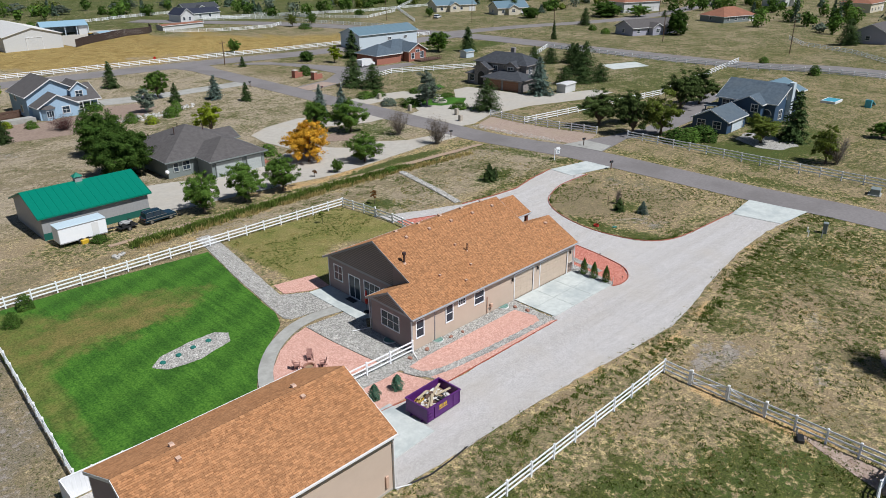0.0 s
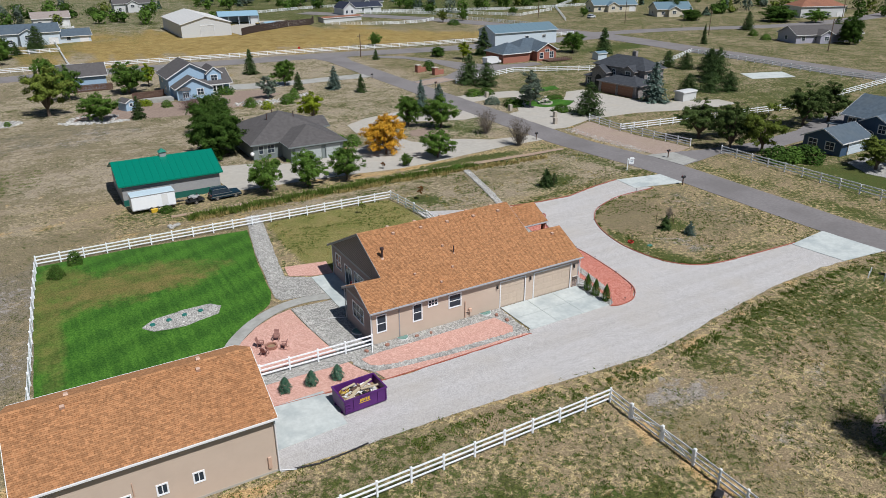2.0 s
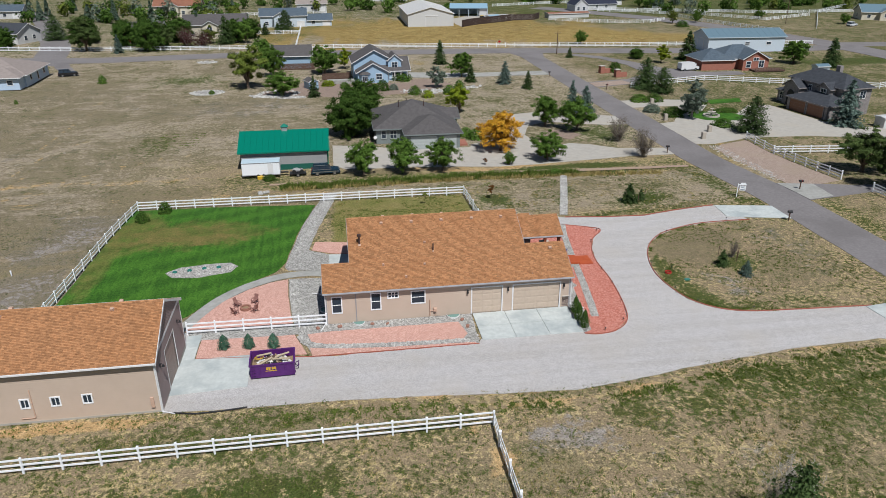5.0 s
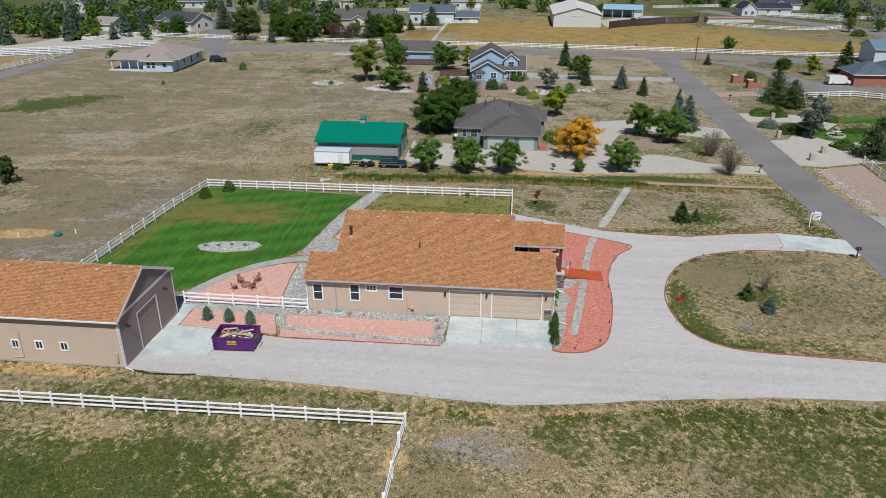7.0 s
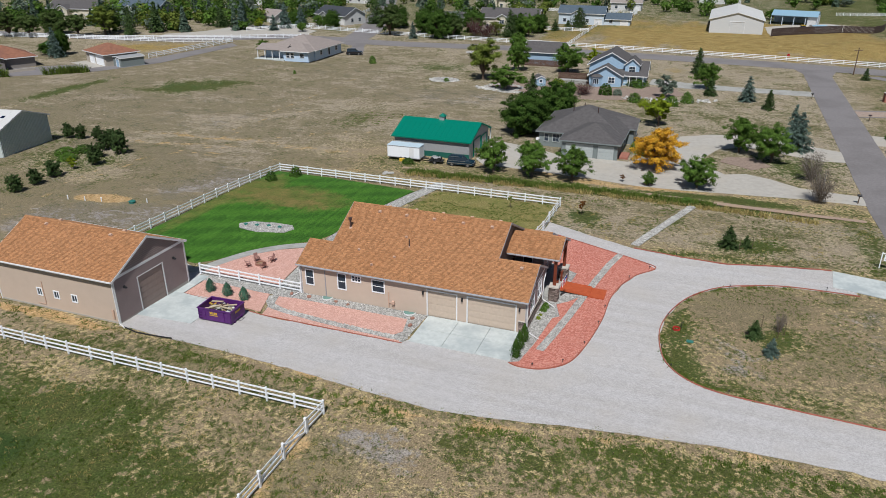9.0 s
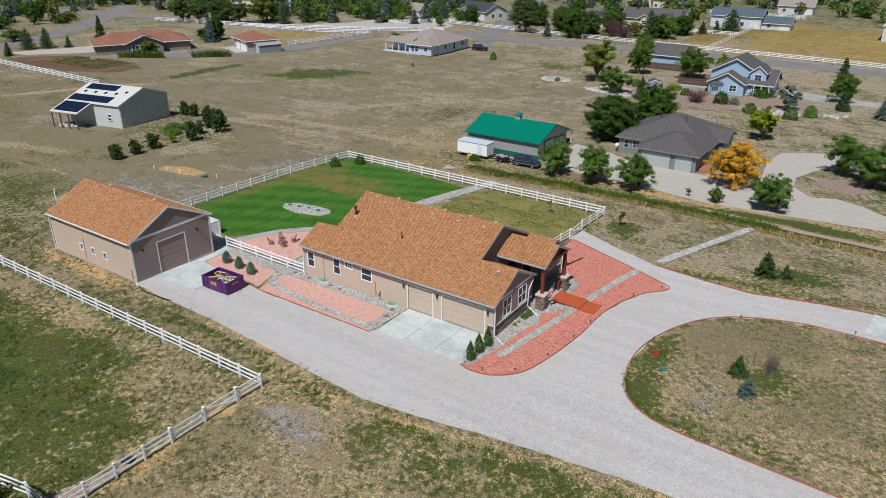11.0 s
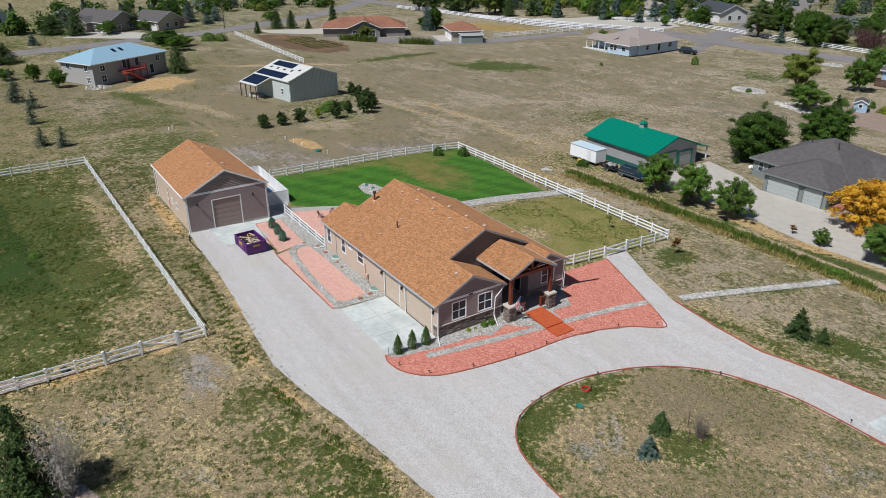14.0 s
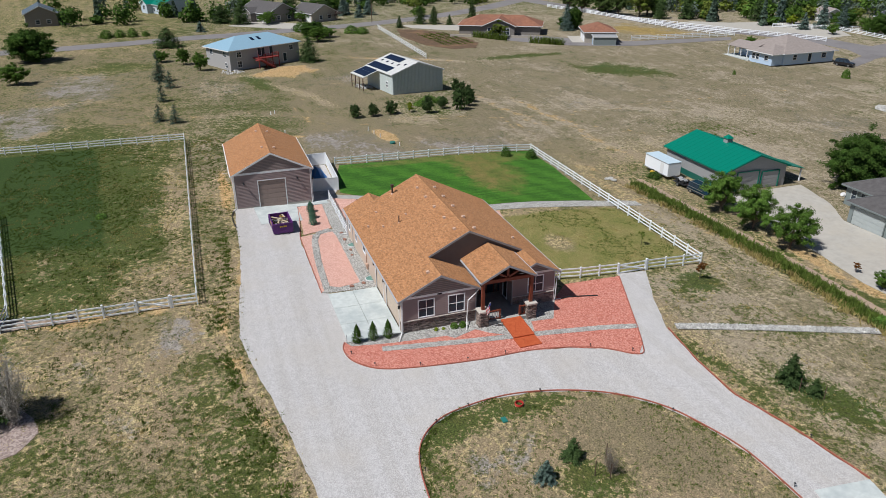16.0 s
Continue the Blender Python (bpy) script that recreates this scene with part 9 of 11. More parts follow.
# brick house and its barn
e = place("brick_house", "red brick house with a blue-grey hip roof and rear deck", 136.5, 166.0, -1.0)
v = Volume(e, 0, 0, 9.0, 9.5, 2.9, M_WALL_BRICK, M_ROOF_SLATE, M_TRIM, "hip", "x", 0.5, 0.5)
v = Volume(e, 6.0, 1.0, 20.0, 12.0, 3.0, M_WALL_BRICK, M_ROOF_SLATE, M_TRIM, "hip", "x", 0.5, 0.5)
v = Volume(e, 11.0, -1.6, 18.0, 7.0, 3.2, M_WALL_BRICK, M_ROOF_SLATE, M_TRIM, "gable", "y", 0.55, 0.4)
v.windows("s", [(1.0, 0.8, 1.2, 1.6, 1), (2.9, 2.6, 1.4, 0.7, 2, 1), (4.6, 0.8, 1.4, 1.8, 2)])
dk = part("deck", Build().box(13.0, -4.8, 0.2, 21.5, -1.7, 0.5), M_WOOD_FENCE, e)
part("deck_rail", Build().box(13.0, -4.85, 1.2, 21.5, -4.75, 1.3), M_WOOD_FENCE, dk)
for k in range(12):
    part("baluster", Build().box(13.0 + 0.76 * k, -4.84, 0.5, 13.08 + 0.76 * k, -4.76, 1.2), M_WOOD_FENCE, dk)
e = place("metal_barn", "blue-grey metal barn with wide doors", 153.5, 195.5, -3.0, "barn")
v = Volume(e, 0, 0, 25.0, 11.0, 4.6, M_WALL_PALE, M_METAL_STEEL, M_WALL_PALE, "gable", "x", 0.35, 0.4, ribs=2.0)
v.door("w", 3.5, 4.2, 3.8, M_WALL_PALE)
v.windows("s", [(12.0, 2.2, 1.4, 0.8), (19.0, 2.2, 1.4, 0.8)])
e = place("garden_shed", "small pale metal garden shed", 164.5, 156.5, 0.0, "shed")
Volume(e, 0, 0, 3.4, 2.6, 1.9, M_WALL_PALE, M_METAL_STEEL, M_TRIM, "gable", "x", 0.35, 0.2)
for x, y in ((108.4, 166.6), (110.4, 160.6)):
    e = thing("brick_pillar", "red brick gate pillar with a low wing wall", "pillar", (x, y, ground_z(x, y)), 10)
    part("pier", Build().box(-0.6, -0.6, -0.1, 0.6, 0.6, 1.9), M_WALL_BRICK, e)
    part("wing_wall", Build().box(0.6, -0.3, -0.1, 2.8, 0.3, 1.2), M_WALL_BRICK, e)
    part("cap", Build().chamfer(-0.7, -0.7, 1.9, 0.7, 0.7, 2.05, 0.04), M_CAP, e)

# dark two-storey house
M_WALL_STONE = surface("grey_stone_facing", (0.17, 0.15, 0.145), (0.33, 0.30, 0.285), 2.2, 0.9, bump=0.5, depth=0.03, kind="object")
e = place("two_storey_house", "stone-faced two-storey house with a charcoal hip roof and brown garage doors", 134.0, 109.0, 8.0)
v = Volume(e, 5.4, 2.3, 12.6, 17.2, 5.75, M_WALL_STONE, M_ROOF_BLACK, M_WALL_STONE, "hip", "x", 0.55, 0.5)
v.windows("s", [(1.2, 3.4, 1.3, 1.4, 2), (4.4, 3.4, 1.3, 1.4, 2)])
v.windows("w", [(1.6, 3.6, 1.2, 1.2, 2), (5.4, 3.6, 1.0, 1.2, 2)])
g = Volume(e, 0.5, 0.5, 7.6, 11.6, 2.85, M_WALL_STONE, M_ROOF_BLACK, M_WALL_STONE, "hip", "x", 0.38, 0.5)
for u in (0.9, 5.9):
    g.door("w", u, 4.4, 2.35, M_WOOD_DOOR, 4, M_WALL_STONE)
d = Volume(e, 3.9, 4.2, 7.5, 7.6, 5.3, M_WALL_STONE, M_ROOF_BLACK, M_WALL_STONE, "gable", "x", 0.6, 0.35)
d.windows("w", [(1.0, 3.7, 1.4, 1.3, 2)])
t = Volume(e, 3.2, 11.9, 7.5, 16.2, 4.3, M_WALL_STONE, M_ROOF_BLACK, M_WALL_STONE, "gable", "x", 0.62, 0.4)
arch = [(0.95 * math.cos(x), 2.5 + 0.95 * math.sin(x)) for x in (math.pi * k / 8 for k in range(9))]
m = on_wall((3.17, 16.2), (0, -1))
part("arched_entry", Build().slab([m @ Vector((2.15 + x, 0.06, z)) for x, z in [(-0.95, 0.1), (0.95, 0.1)] + arch], 0.08), M_BLACK, e, "dark arched entry")
w = Volume(e, 4.2, 16.2, 8.0, 19.0, 2.7, M_WALL_STONE, M_ROOF_BLACK, M_WALL_STONE, "hip", "x", 0.5, 0.4)
w.windows("w", [(0.8, 0.7, 1.2, 1.5, 2)])
part("chimney", Build().chamfer(9.6, 8.5, 5.6, 10.5, 9.6, 8.9, 0.04), M_WALL_STONE, e)
e = place("garden_shed", "white panel shed beside a spruce", 141.0, 101.5, 5.0, "shed")
Volume(e, 0, 0, 4.6, 2.4, 2.0, M_WALL_WHITE, M_WALL_WHITE, M_TRIM, "gable", "x", 0.12, 0.15)
for x, y in ((102.8, 114.5), (107.0, 104.5), (106.0, 128.5), (103.5, 100.0)):
    b = Build().chamfer(-0.35, -0.35, -0.1, 0.35, 0.35, 1.3, 0.04)
    e = single("stone_pillar", b, M_WALL_TAN, "tan stone drive pillar", "pillar", "drive pillars", m=pose(x, y, ground_z(x, y)))

# navy house with its garage
e = place("navy_house", "navy blue two-storey house with a slate-blue roof and white trim", 138.0, 51.4, 0.0)
v = Volume(e, 0.5, 0.0, 11.5, 11.2, 4.2, M_WALL_NAVY, M_ROOF_SLATE, M_TRIM, "gable", "y", 0.5, 0.5)
v.windows("w", [(0.9, 2.3, 1.3, 1.3, 2)])
v.windows("s", [(2.0, 0.9, 1.4, 1.6, 2), (7.0, 0.9, 1.4, 1.6, 2), (4.6, 4.3, 1.6, 1.3, 2)])
f = Volume(e, -1.5, 1.9, 4.5, 6.7, 4.1, M_WALL_NAVY, M_ROOF_SLATE, M_TRIM, "gable", "x", 0.5, 0.4)
f.windows("w", [(3.0, 2.5, 1.2, 1.3, 2)])
for wall, c, h in ((f, 1.5, 0.7), (v, 9.6, 0.9)):
    mm = wall.side("w")
    fan = [(0.95 * math.cos(x), h + 0.9 + 0.95 * math.sin(x)) for x in (math.pi * k / 8 for k in range(9))]
    part("arched_frame", Build().slab([mm @ Vector((c + x * 1.16, 0.03, h + 0.9 + (z - h - 0.9) * 1.16)) for x, z in fan], 0.05), M_TRIM, e)
    part("arched_pane", Build().slab([mm @ Vector((c + x, 0.05, z)) for x, z in fan], 0.05), M_GLASS, e)
bk = Volume(e, 9.0, 1.0, 17.0, 10.0, 4.4, M_WALL_NAVY, M_METAL_STEEL, M_TRIM, "gable", "x", 0.4, 0.4)
part("chimney", Build().chamfer(5.4, -0.9, -0.2, 6.6, 0.0, 7.4, 0.04), M_WALL_PALE, e)
part("side_porch_roof", Build().slab([(-0.9, 11.0, 2.3), (3.4, 11.0, 2.3), (3.4, 13.4, 2.1), (-0.9, 13.4, 2.1)], 0.14), M_ROOF_SLATE, e)
for x in (-0.7, 3.2):
    part("post", Build().box(x - 0.09, 13.0, -0.1, x + 0.09, 13.18, 2.1), M_WALL_NAVY, e)
e = place("navy_garage", "navy blue gabled garage with a slate-blue roof", 125.9, 54.6, 2.0, "garage")
v = Volume(e, 0, 0, 8.2, 6.6, 2.4, M_WALL_NAVY, M_ROOF_SLATE, M_TRIM, "gable", "x", 0.5, 0.4)
v.windows("w", [(1.0, 0.8, 1.4, 1.2, 2), (4.0, 0.8, 1.4, 1.2, 2)])
v.door("s", 2.0, 4.6, 2.0, M_WALL_PALE)
sheet("garden_bed", wavy([(121, 47), (124, 52), (130, 52.5), (132, 46), (127, 42), (122, 43.5)], 1.0, 0.4), M_ROCK, 0.05, "grey rock bed below a tree", "rock bed")
e = place("swimming_pool", "small turquoise plunge pool", 166.0, 49.5, 0.0, "pool")
part("basin", Build().box(0, 0, -0.1, 4.5, 3.0, 0.5), M_TRIM, e)
part("water", Build().box(0.2, 0.2, 0.3, 4.3, 2.8, 0.51), M_POOL, e)
e = place("porch_swing", "small turquoise play slide", 168.0, 43.0, 0.0, "play slide")
part("slide", Build().slab([(0, 0, 1.6), (3.0, 0, 0.2), (3.0, 1.2, 0.2), (0, 1.2, 1.6)], 0.12), M_POOL, e)
part("frame", Build().box(-0.6, 0, -0.1, 0.0, 1.2, 1.6), M_POOL, e)

# ribbed barn with solar panels
e = place("ribbed_barn", "grey-green ribbed metal barn with solar panels on a white roof", -34.4, 64.4, 11.5, "barn")
v = Volume(e, -12.6, 0.0, 0.0, 12.2, 4.3, M_WALL_SOLAR, M_METAL_WHITE, M_TRIM, "gable", "x", 0.33, 0.3, ribs=1.4)
v.windows("s", [(9.6, 1.3, 0.75, 0.42, 1, 1), (9.6, 1.95, 0.75, 0.42, 1, 1)])
wr = Build()
for k in range(36):
    y = 0.34 * k + 0.1
    top = 4.3 + 0.33 * (6.1 - abs(y - 6.1)) - 0.1
    wr.box(0.0, y, 0.0, 0.07, y + 0.1, top)
tagged(part("wall_ribs", wr, M_WALL_SOLAR, v.wall), kind="stuff")
part("lean_to_roof", Build().slab([(-12.9, -4.0, 3.0), (-6.2, -4.0, 3.0), (-6.2, 0.0, 4.3), (-12.9, 0.0, 4.3)], 0.12), M_METAL_WHITE, e)
for x in (-12.6, -10.6, -8.6, -6.6):
    part("post", Build().box(x - 0.08, -3.9, -0.2, x + 0.08, -3.75, 3.0), M_WOOD_FENCE, e)
roofz = lambda y: 4.3 - 0.3 * 0.33 + 0.1 + 0.33 * (y + 0.3)
for x0, y0, x1, y1, nx, ny in ((-12.5, -3.5, -6.5, -0.06, 6, 2), (-12.5, 0.0, -2.6, 2.0, 10, 1), (-11.8, 3.9, -4.4, 5.7, 7, 1)):
    for i in range(nx):
        for j in range(ny):
            a, c = x0 + (x1 - x0) * i / nx + 0.02, x0 + (x1 - x0) * (i + 1) / nx - 0.02
            b0, b1 = y0 + (y1 - y0) * j / ny + 0.02, y0 + (y1 - y0) * (j + 1) / ny - 0.02
            zz = (lambda y: 4.3 + y * 0.325 + 0.06) if y0 < 0 else (lambda y: roofz(y) + 0.06)
            part("solar_panel", Build().slab([(a, b0, zz(b0)), (c, b0, zz(b0)), (c, b1, zz(b1)), (a, b1, zz(b1))], 0.04), M_SOLAR, e)
for x, y in ((-11.2, 2.8), (-8.7, 2.8), (-6.2, 2.8), (-3.7, 2.9), (-1.9, 3.6)):
    part("skylight", Build().slab([(x, y, roofz(y) + 0.05), (x + 0.6, y, roofz(y) + 0.05), (x + 0.6, y + 0.6, roofz(y + 0.6) + 0.05), (x, y + 0.6, roofz(y + 0.6) + 0.05)], 0.05), M_SOLAR, e)
stones("rubble_pile", [(-46, 58.6), (-42, 59.4), (-42.5, 62.0), (-46.5, 61.0)], 40, 0.4, "pile of logs and rubble by the barn", 78, 0.1)

M_WALL_ICE = paint("ice_blue_siding", (0.50, 0.62, 0.76), 0.6)
# low house with a tan-grey roof
e = place("low_house", "pale house with a wide tan-grey hip roof and posts", -53.0, 164.5, 1.5)
v = Volume(e, 0.8, 3.4, 17.0, 20.0, 2.8, M_WALL_ICE, M_ROOF_TAN, M_TRIM, "hip", "x", 0.36, 0.7)
v.windows("e", [(3.0, 0.9, 1.1, 1.2, 1), (8.0, 0.2, 1.0, 2.0, 1, 1), (12.5, 0.9, 1.4, 1.2, 1)])
f = Volume(e, 8.6, 0.0, 16.6, 8.0, 2.8, M_WALL_ICE, M_ROOF_TAN, M_TRIM, "hip", "y", 0.36, 0.7)
f.windows("s", [(1.0, 0.7, 1.0, 1.3, 1), (2.4, 0.7, 1.0, 1.3, 1), (5.4, 0.9, 1.2, 1.0, 1)])
part("veranda_roof", Build().slab([(-0.6, 0.2, 2.6), (9.0, 0.2, 2.6), (9.0, 4.0, 3.9), (-0.6, 4.0, 3.9)], 0.14), M_ROOF_TAN, e)
for x in (-0.2, 2.2, 4.6, 7.0):
    part("post", Build().box(x - 0.1, 0.5, -0.2, x + 0.1, 0.7, 2.6), M_TRIM, e)
part("patio", Build().box(-1.0, -0.6, -0.3, 9.0, 3.5, 0.05), M_CONC, e)

# terracotta house and garage
e = place("terracotta_house", "taupe house with a terracotta roof and broad gables", -113.0, 108.0, 62.0)
v = Volume(e, 0, 0, 26.0, 12.0, 2.9, M_WALL_TAUPE, M_ROOF_TERRA, M_TRIM, "hip", "x", 0.4, 0.7)
v = Volume(e, 8.0, -3.0, 18.0, 9.0, 3.1, M_WALL_TAUPE, M_ROOF_TERRA, M_TRIM, "gable", "y", 0.42, 0.6)
v.windows("s", [(1.5, 0.3, 1.8, 2.0, 2), (4.0, 0.3, 1.8, 2.0, 2), (6.6, 0.3, 1.8, 2.0, 2)])
part("terrace_wall", Build().box(-2.0, -7.0, -0.2, 24.0, -6.6, 0.7), M_WALL_TAN, e)
e = place("terracotta_garage", "taupe garage with a terracotta hip roof and white doors", -93.0, 141.0, -22.0, "garage")
v = Volume(e, 0, 0, 12.0, 9.0, 3.3, M_WALL_TAN, M_ROOF_TERRA, M_TRIM, "hip", "x", 0.4, 0.6)
v.door("s", 2.6, 2.8, 2.2, M_WHITE)
v.door("s", 6.4, 4.6, 2.9, M_WHITE)
lt = Volume(e, 12.0, 2.0, 16.5, 8.5, 2.4, M_WALL_SAGE, M_WALL_GREY, M_TRIM, "gable", "y", 0.12, 0.2)
lt.door("s", 2.0, 1.6, 2.0, M_WALL_BLUE)
sheet("garage_drive", wavy([(-117.5, 114), (-106, 109.5), (-91, 119.2), (-79, 130.3), (-72.3, 146.5), (-71.5, 181), (-76, 184.5), (-79.4, 152), (-83, 144.4), (-93.3, 135.1), (-102.4, 127)], 2, 0.2), M_ROAD, 0.05, "grey asphalt drive to the terracotta garage", "driveway")
sheet("garage_drive", [(-96, 138), (-84, 133.5), (-81.5, 138.6), (-93.5, 143.4)], M_CONC_TAN, 0.08, "tan concrete before the garage", "slab")
sheet("house_drive", wavy([(-139, 96), (-133, 111), (-129, 122), (-122, 120), (-117, 114.2), (-122, 106), (-131, 97)], 2, 0.2), M_CONC_TAN, 0.06, "tan concrete drive to the terracotta house", "driveway")
sheet("tilled_plot", wavy([(-130, 91.5), (-123, 100.4), (-114.5, 104.6), (-104, 106.8), (-93.5, 107.2), (-85, 103.2), (-85, 96.1), (-94, 90.8), (-112, 88.6)], 2, 0.8), M_TILLED, 0.05, "dark brown tilled plot with green rows", "plot")

# house with a pale blue metal roof and a red deck
e = place("blue_roof_house", "grey brick house with a pale blue metal hip roof", -73.0, 33.8, 28.0)
v = Volume(e, -10.9, 0.0, 0.0, 20.6, 5.0, M_WALL_STONEGREY, M_METAL_BLUE, M_TRIM, "hip", "y", 0.4, 0.6, ribs=0.0)
v.windows("e", [(2.0, 0.6, 1.2, 1.4, 2), (2.0, 3.0, 1.2, 1.2, 2), (8.0, 2.7, 1.0, 1.9, 1, 1), (11.5, 2.7, 1.0, 1.9, 1, 1), (15.5, 0.4, 1.0, 2.0, 1, 1), (17.6, 3.0, 1.1, 1.2, 2)])
v.windows("s", [(2.0, 3.2, 1.2, 1.2, 2), (8.2, 3.2, 1.2, 1.2, 2), (8.6, 0.6, 1.0, 1.1, 2)])
dk = part("deck", Build().box(0.0, 6.4, 2.25, 2.8, 12.4, 2.45), M_RED_DECK, e, "dark red timber deck")
for y in (6.4, 8.4, 10.4, 12.24):
    part("post", Build().box(2.62, y, -0.2, 2.78, y + 0.16, 3.45), M_RED_DECK, dk)
for z in (3.4, 3.1, 2.8):
    part("deck_rail", Build().box(2.68, 7.9, z - 0.06, 2.76, 12.4, z), M_RED_DECK, dk)
    part("deck_rail", Build().box(0.0, 12.32, z - 0.06, 2.68, 12.4, z), M_RED_DECK, dk)
for k in range(12):
    y, z = 6.6 + 0.3 * k, 2.25 - 0.18 * k
    part("stair_tread", Build().box(2.85, y, z - 0.06, 4.1, y + 0.32, z), M_RED_DECK, dk)
for x in (2.82, 4.1):
    part("stringer", Build().slab([(x, 6.4, 2.3), (x, 10.3, -0.05), (x, 10.3, -0.35), (x, 6.4, 2.0)], 0.06), M_RED_DECK, dk)
    for z in (1.0, 0.6):
        part("stair_rail", Build().slab([(x, 6.4, 2.3 + z), (x, 10.3, -0.05 + z), (x, 10.3, -0.15 + z), (x, 6.4, 2.2 + z)], 0.07), M_RED_DECK, dk)
part("landing", Build().box(2.8, 5.2, 2.2, 4.2, 6.5, 2.35), M_RED_DECK, dk)
part("patio_door", Build().box(-0.02, 8.2, 2.5, 0.06, 10.0, 4.5), M_GLASS, e, "wide glass patio door")
blue_z = lambda x: 4.86 + 0.4 * (0.6 - x) + 0.06
for y in (8.4, 10.4):
    part("skylight", Build().slab([(-2.6, y, blue_z(-2.6)), (-2.6, y + 0.8, blue_z(-2.6)), (-4.0, y + 0.8, blue_z(-4.0)), (-4.0, y, blue_z(-4.0))], 0.12), M_SOLAR, e)
stones("garden_boulders", [(-72, 30), (-68, 33), (-70, 38), (-74, 35)], 60, 0.35, "pale rubble beside the house", 79, 0.0)

# farm on the gold field
e = place("white_barn", "large white metal barn on the gold field", 68.0, 276.5, 0.0, "barn")
v = Volume(e, 0, 0, 18.4, 36.0, 4.9, M_WALL_WHITE, M_METAL_WHITE, M_TRIM, "gable", "y", 0.27, 0.4, ribs=3.0)
v.door("s", 7.0, 5.0, 4.0, M_WALL_WHITE)
e = place("farm_shelter", "open farm shelter with a light blue roof", 90.5, 312.5, -10.0, "shed")
part("roof", Build().slab([(0, -1, 3.6), (17, -1, 3.6), (17, 5, 5.2), (0, 5, 5.2)], 0.15).slab([(17, 11, 3.6), (0, 11, 3.6), (0, 5, 5.2), (17, 5, 5.2)], 0.15), M_METAL_BLUE, e)
part("rear_wall", Build().box(0, 10, -0.2, 17, 10.2, 3.6), M_WALL_PALE, e)
for k in range(5):
    part("post", Build().box(4.2 * k, -0.6, -0.2, 4.2 * k + 0.25, -0.35, 3.6), M_WALL_PALE, e)
part("side_bay", Build().box(13.4, -0.2, -0.2, 16.9, 9.9, 3.5), M_WALL_WHITE, e, "white closed bay of the shelter")
board_fence([(89, 272), (93, 276.6), (98, 280.6), (104, 284.6), (110.6, 288.8), (114, 291.2)], "dark brown board fence round the farmyard", 2.7, M_WOOD_DARK, 0.4)
board_fence([(114.2, 291.6), (119.5, 292.2), (124.7, 293.4), (128.2, 299), (130.5, 307)], "dark brown board fence round the farmyard", 2.5, M_WOOD_DARK, 0.4)
e = place("loader", "yellow farm loader with a lifted bucket", 100.6, 288.6, 25.0, "machine")
part("body", Build().box(-1.6, -0.7, 0.6, 1.5, 0.7, 1.5), M_YELLOW, e)
part("cab", Build().box(-0.9, -0.6, 1.5, 0.5, 0.6, 2.5), M_GLASS, e)
part("cab_roof", Build().box(-1.0, -0.7, 2.5, 0.6, 0.7, 2.62), M_YELLOW, e)
for y in (-0.8, 0.66):
    part("arm", Build().slab([(0.2, y, 1.6), (2.3, y, 1.0), (2.3, y, 0.8), (0.2, y, 1.35)], 0.14), M_YELLOW, e)
    for x in (-1.1, 1.0):
        part("wheel", Build().tube((x, y - 0.1, 0.5), (x, y + 0.25, 0.5), 0.5, 0.5, 14), M_TYRE, e)
part("bucket", Build().slab([(2.2, -1.0, 1.2), (2.2, 1.0, 1.2), (2.7, 1.0, 0.4), (2.7, -1.0, 0.4)], 0.12), M_YELLOW, e)
e = place("farm_shed", "small farm shed with a light blue roof", 104.4, 290.6, 22.0, "shed")
Volume(e, 0, 0, 5.0, 3.5, 2.0, M_WALL_WHITE, M_METAL_BLUE, M_TRIM, "gable", "x", 0.2, 0.2)
e = place("farm_house", "white farmhouse with a dark navy roof", 152, 322, 4)
v = Volume(e, 4, 6, 24, 13, 2.9, M_WALL_WHITE, M_ROOF_NAVY, M_TRIM, "gable", "x", 0.55, 0.4)
v.windows("s", [(4, 0.8, 1.2, 1.4), (9, 0.8, 1.2, 1.4), (14, 0.8, 1.2, 1.4)])
v = Volume(e, 0, 0, 6.5, 10, 3.2, M_WALL_WHITE, M_ROOF_NAVY, M_TRIM, "gable", "y", 0.8, 0.4)
v.windows("s", [(1.2, 0.8, 1.1, 1.4), (4.0, 0.8, 1.1, 1.4)])
e = place("farm_shed", "long low farm shed with a rusty roof", 132, 297, 6, "shed")
Volume(e, 0, 0, 19, 5, 1.9, M_WALL_WHITE, M_ROOF_TERRA, M_TRIM, "gable", "x", 0.15, 0.3)

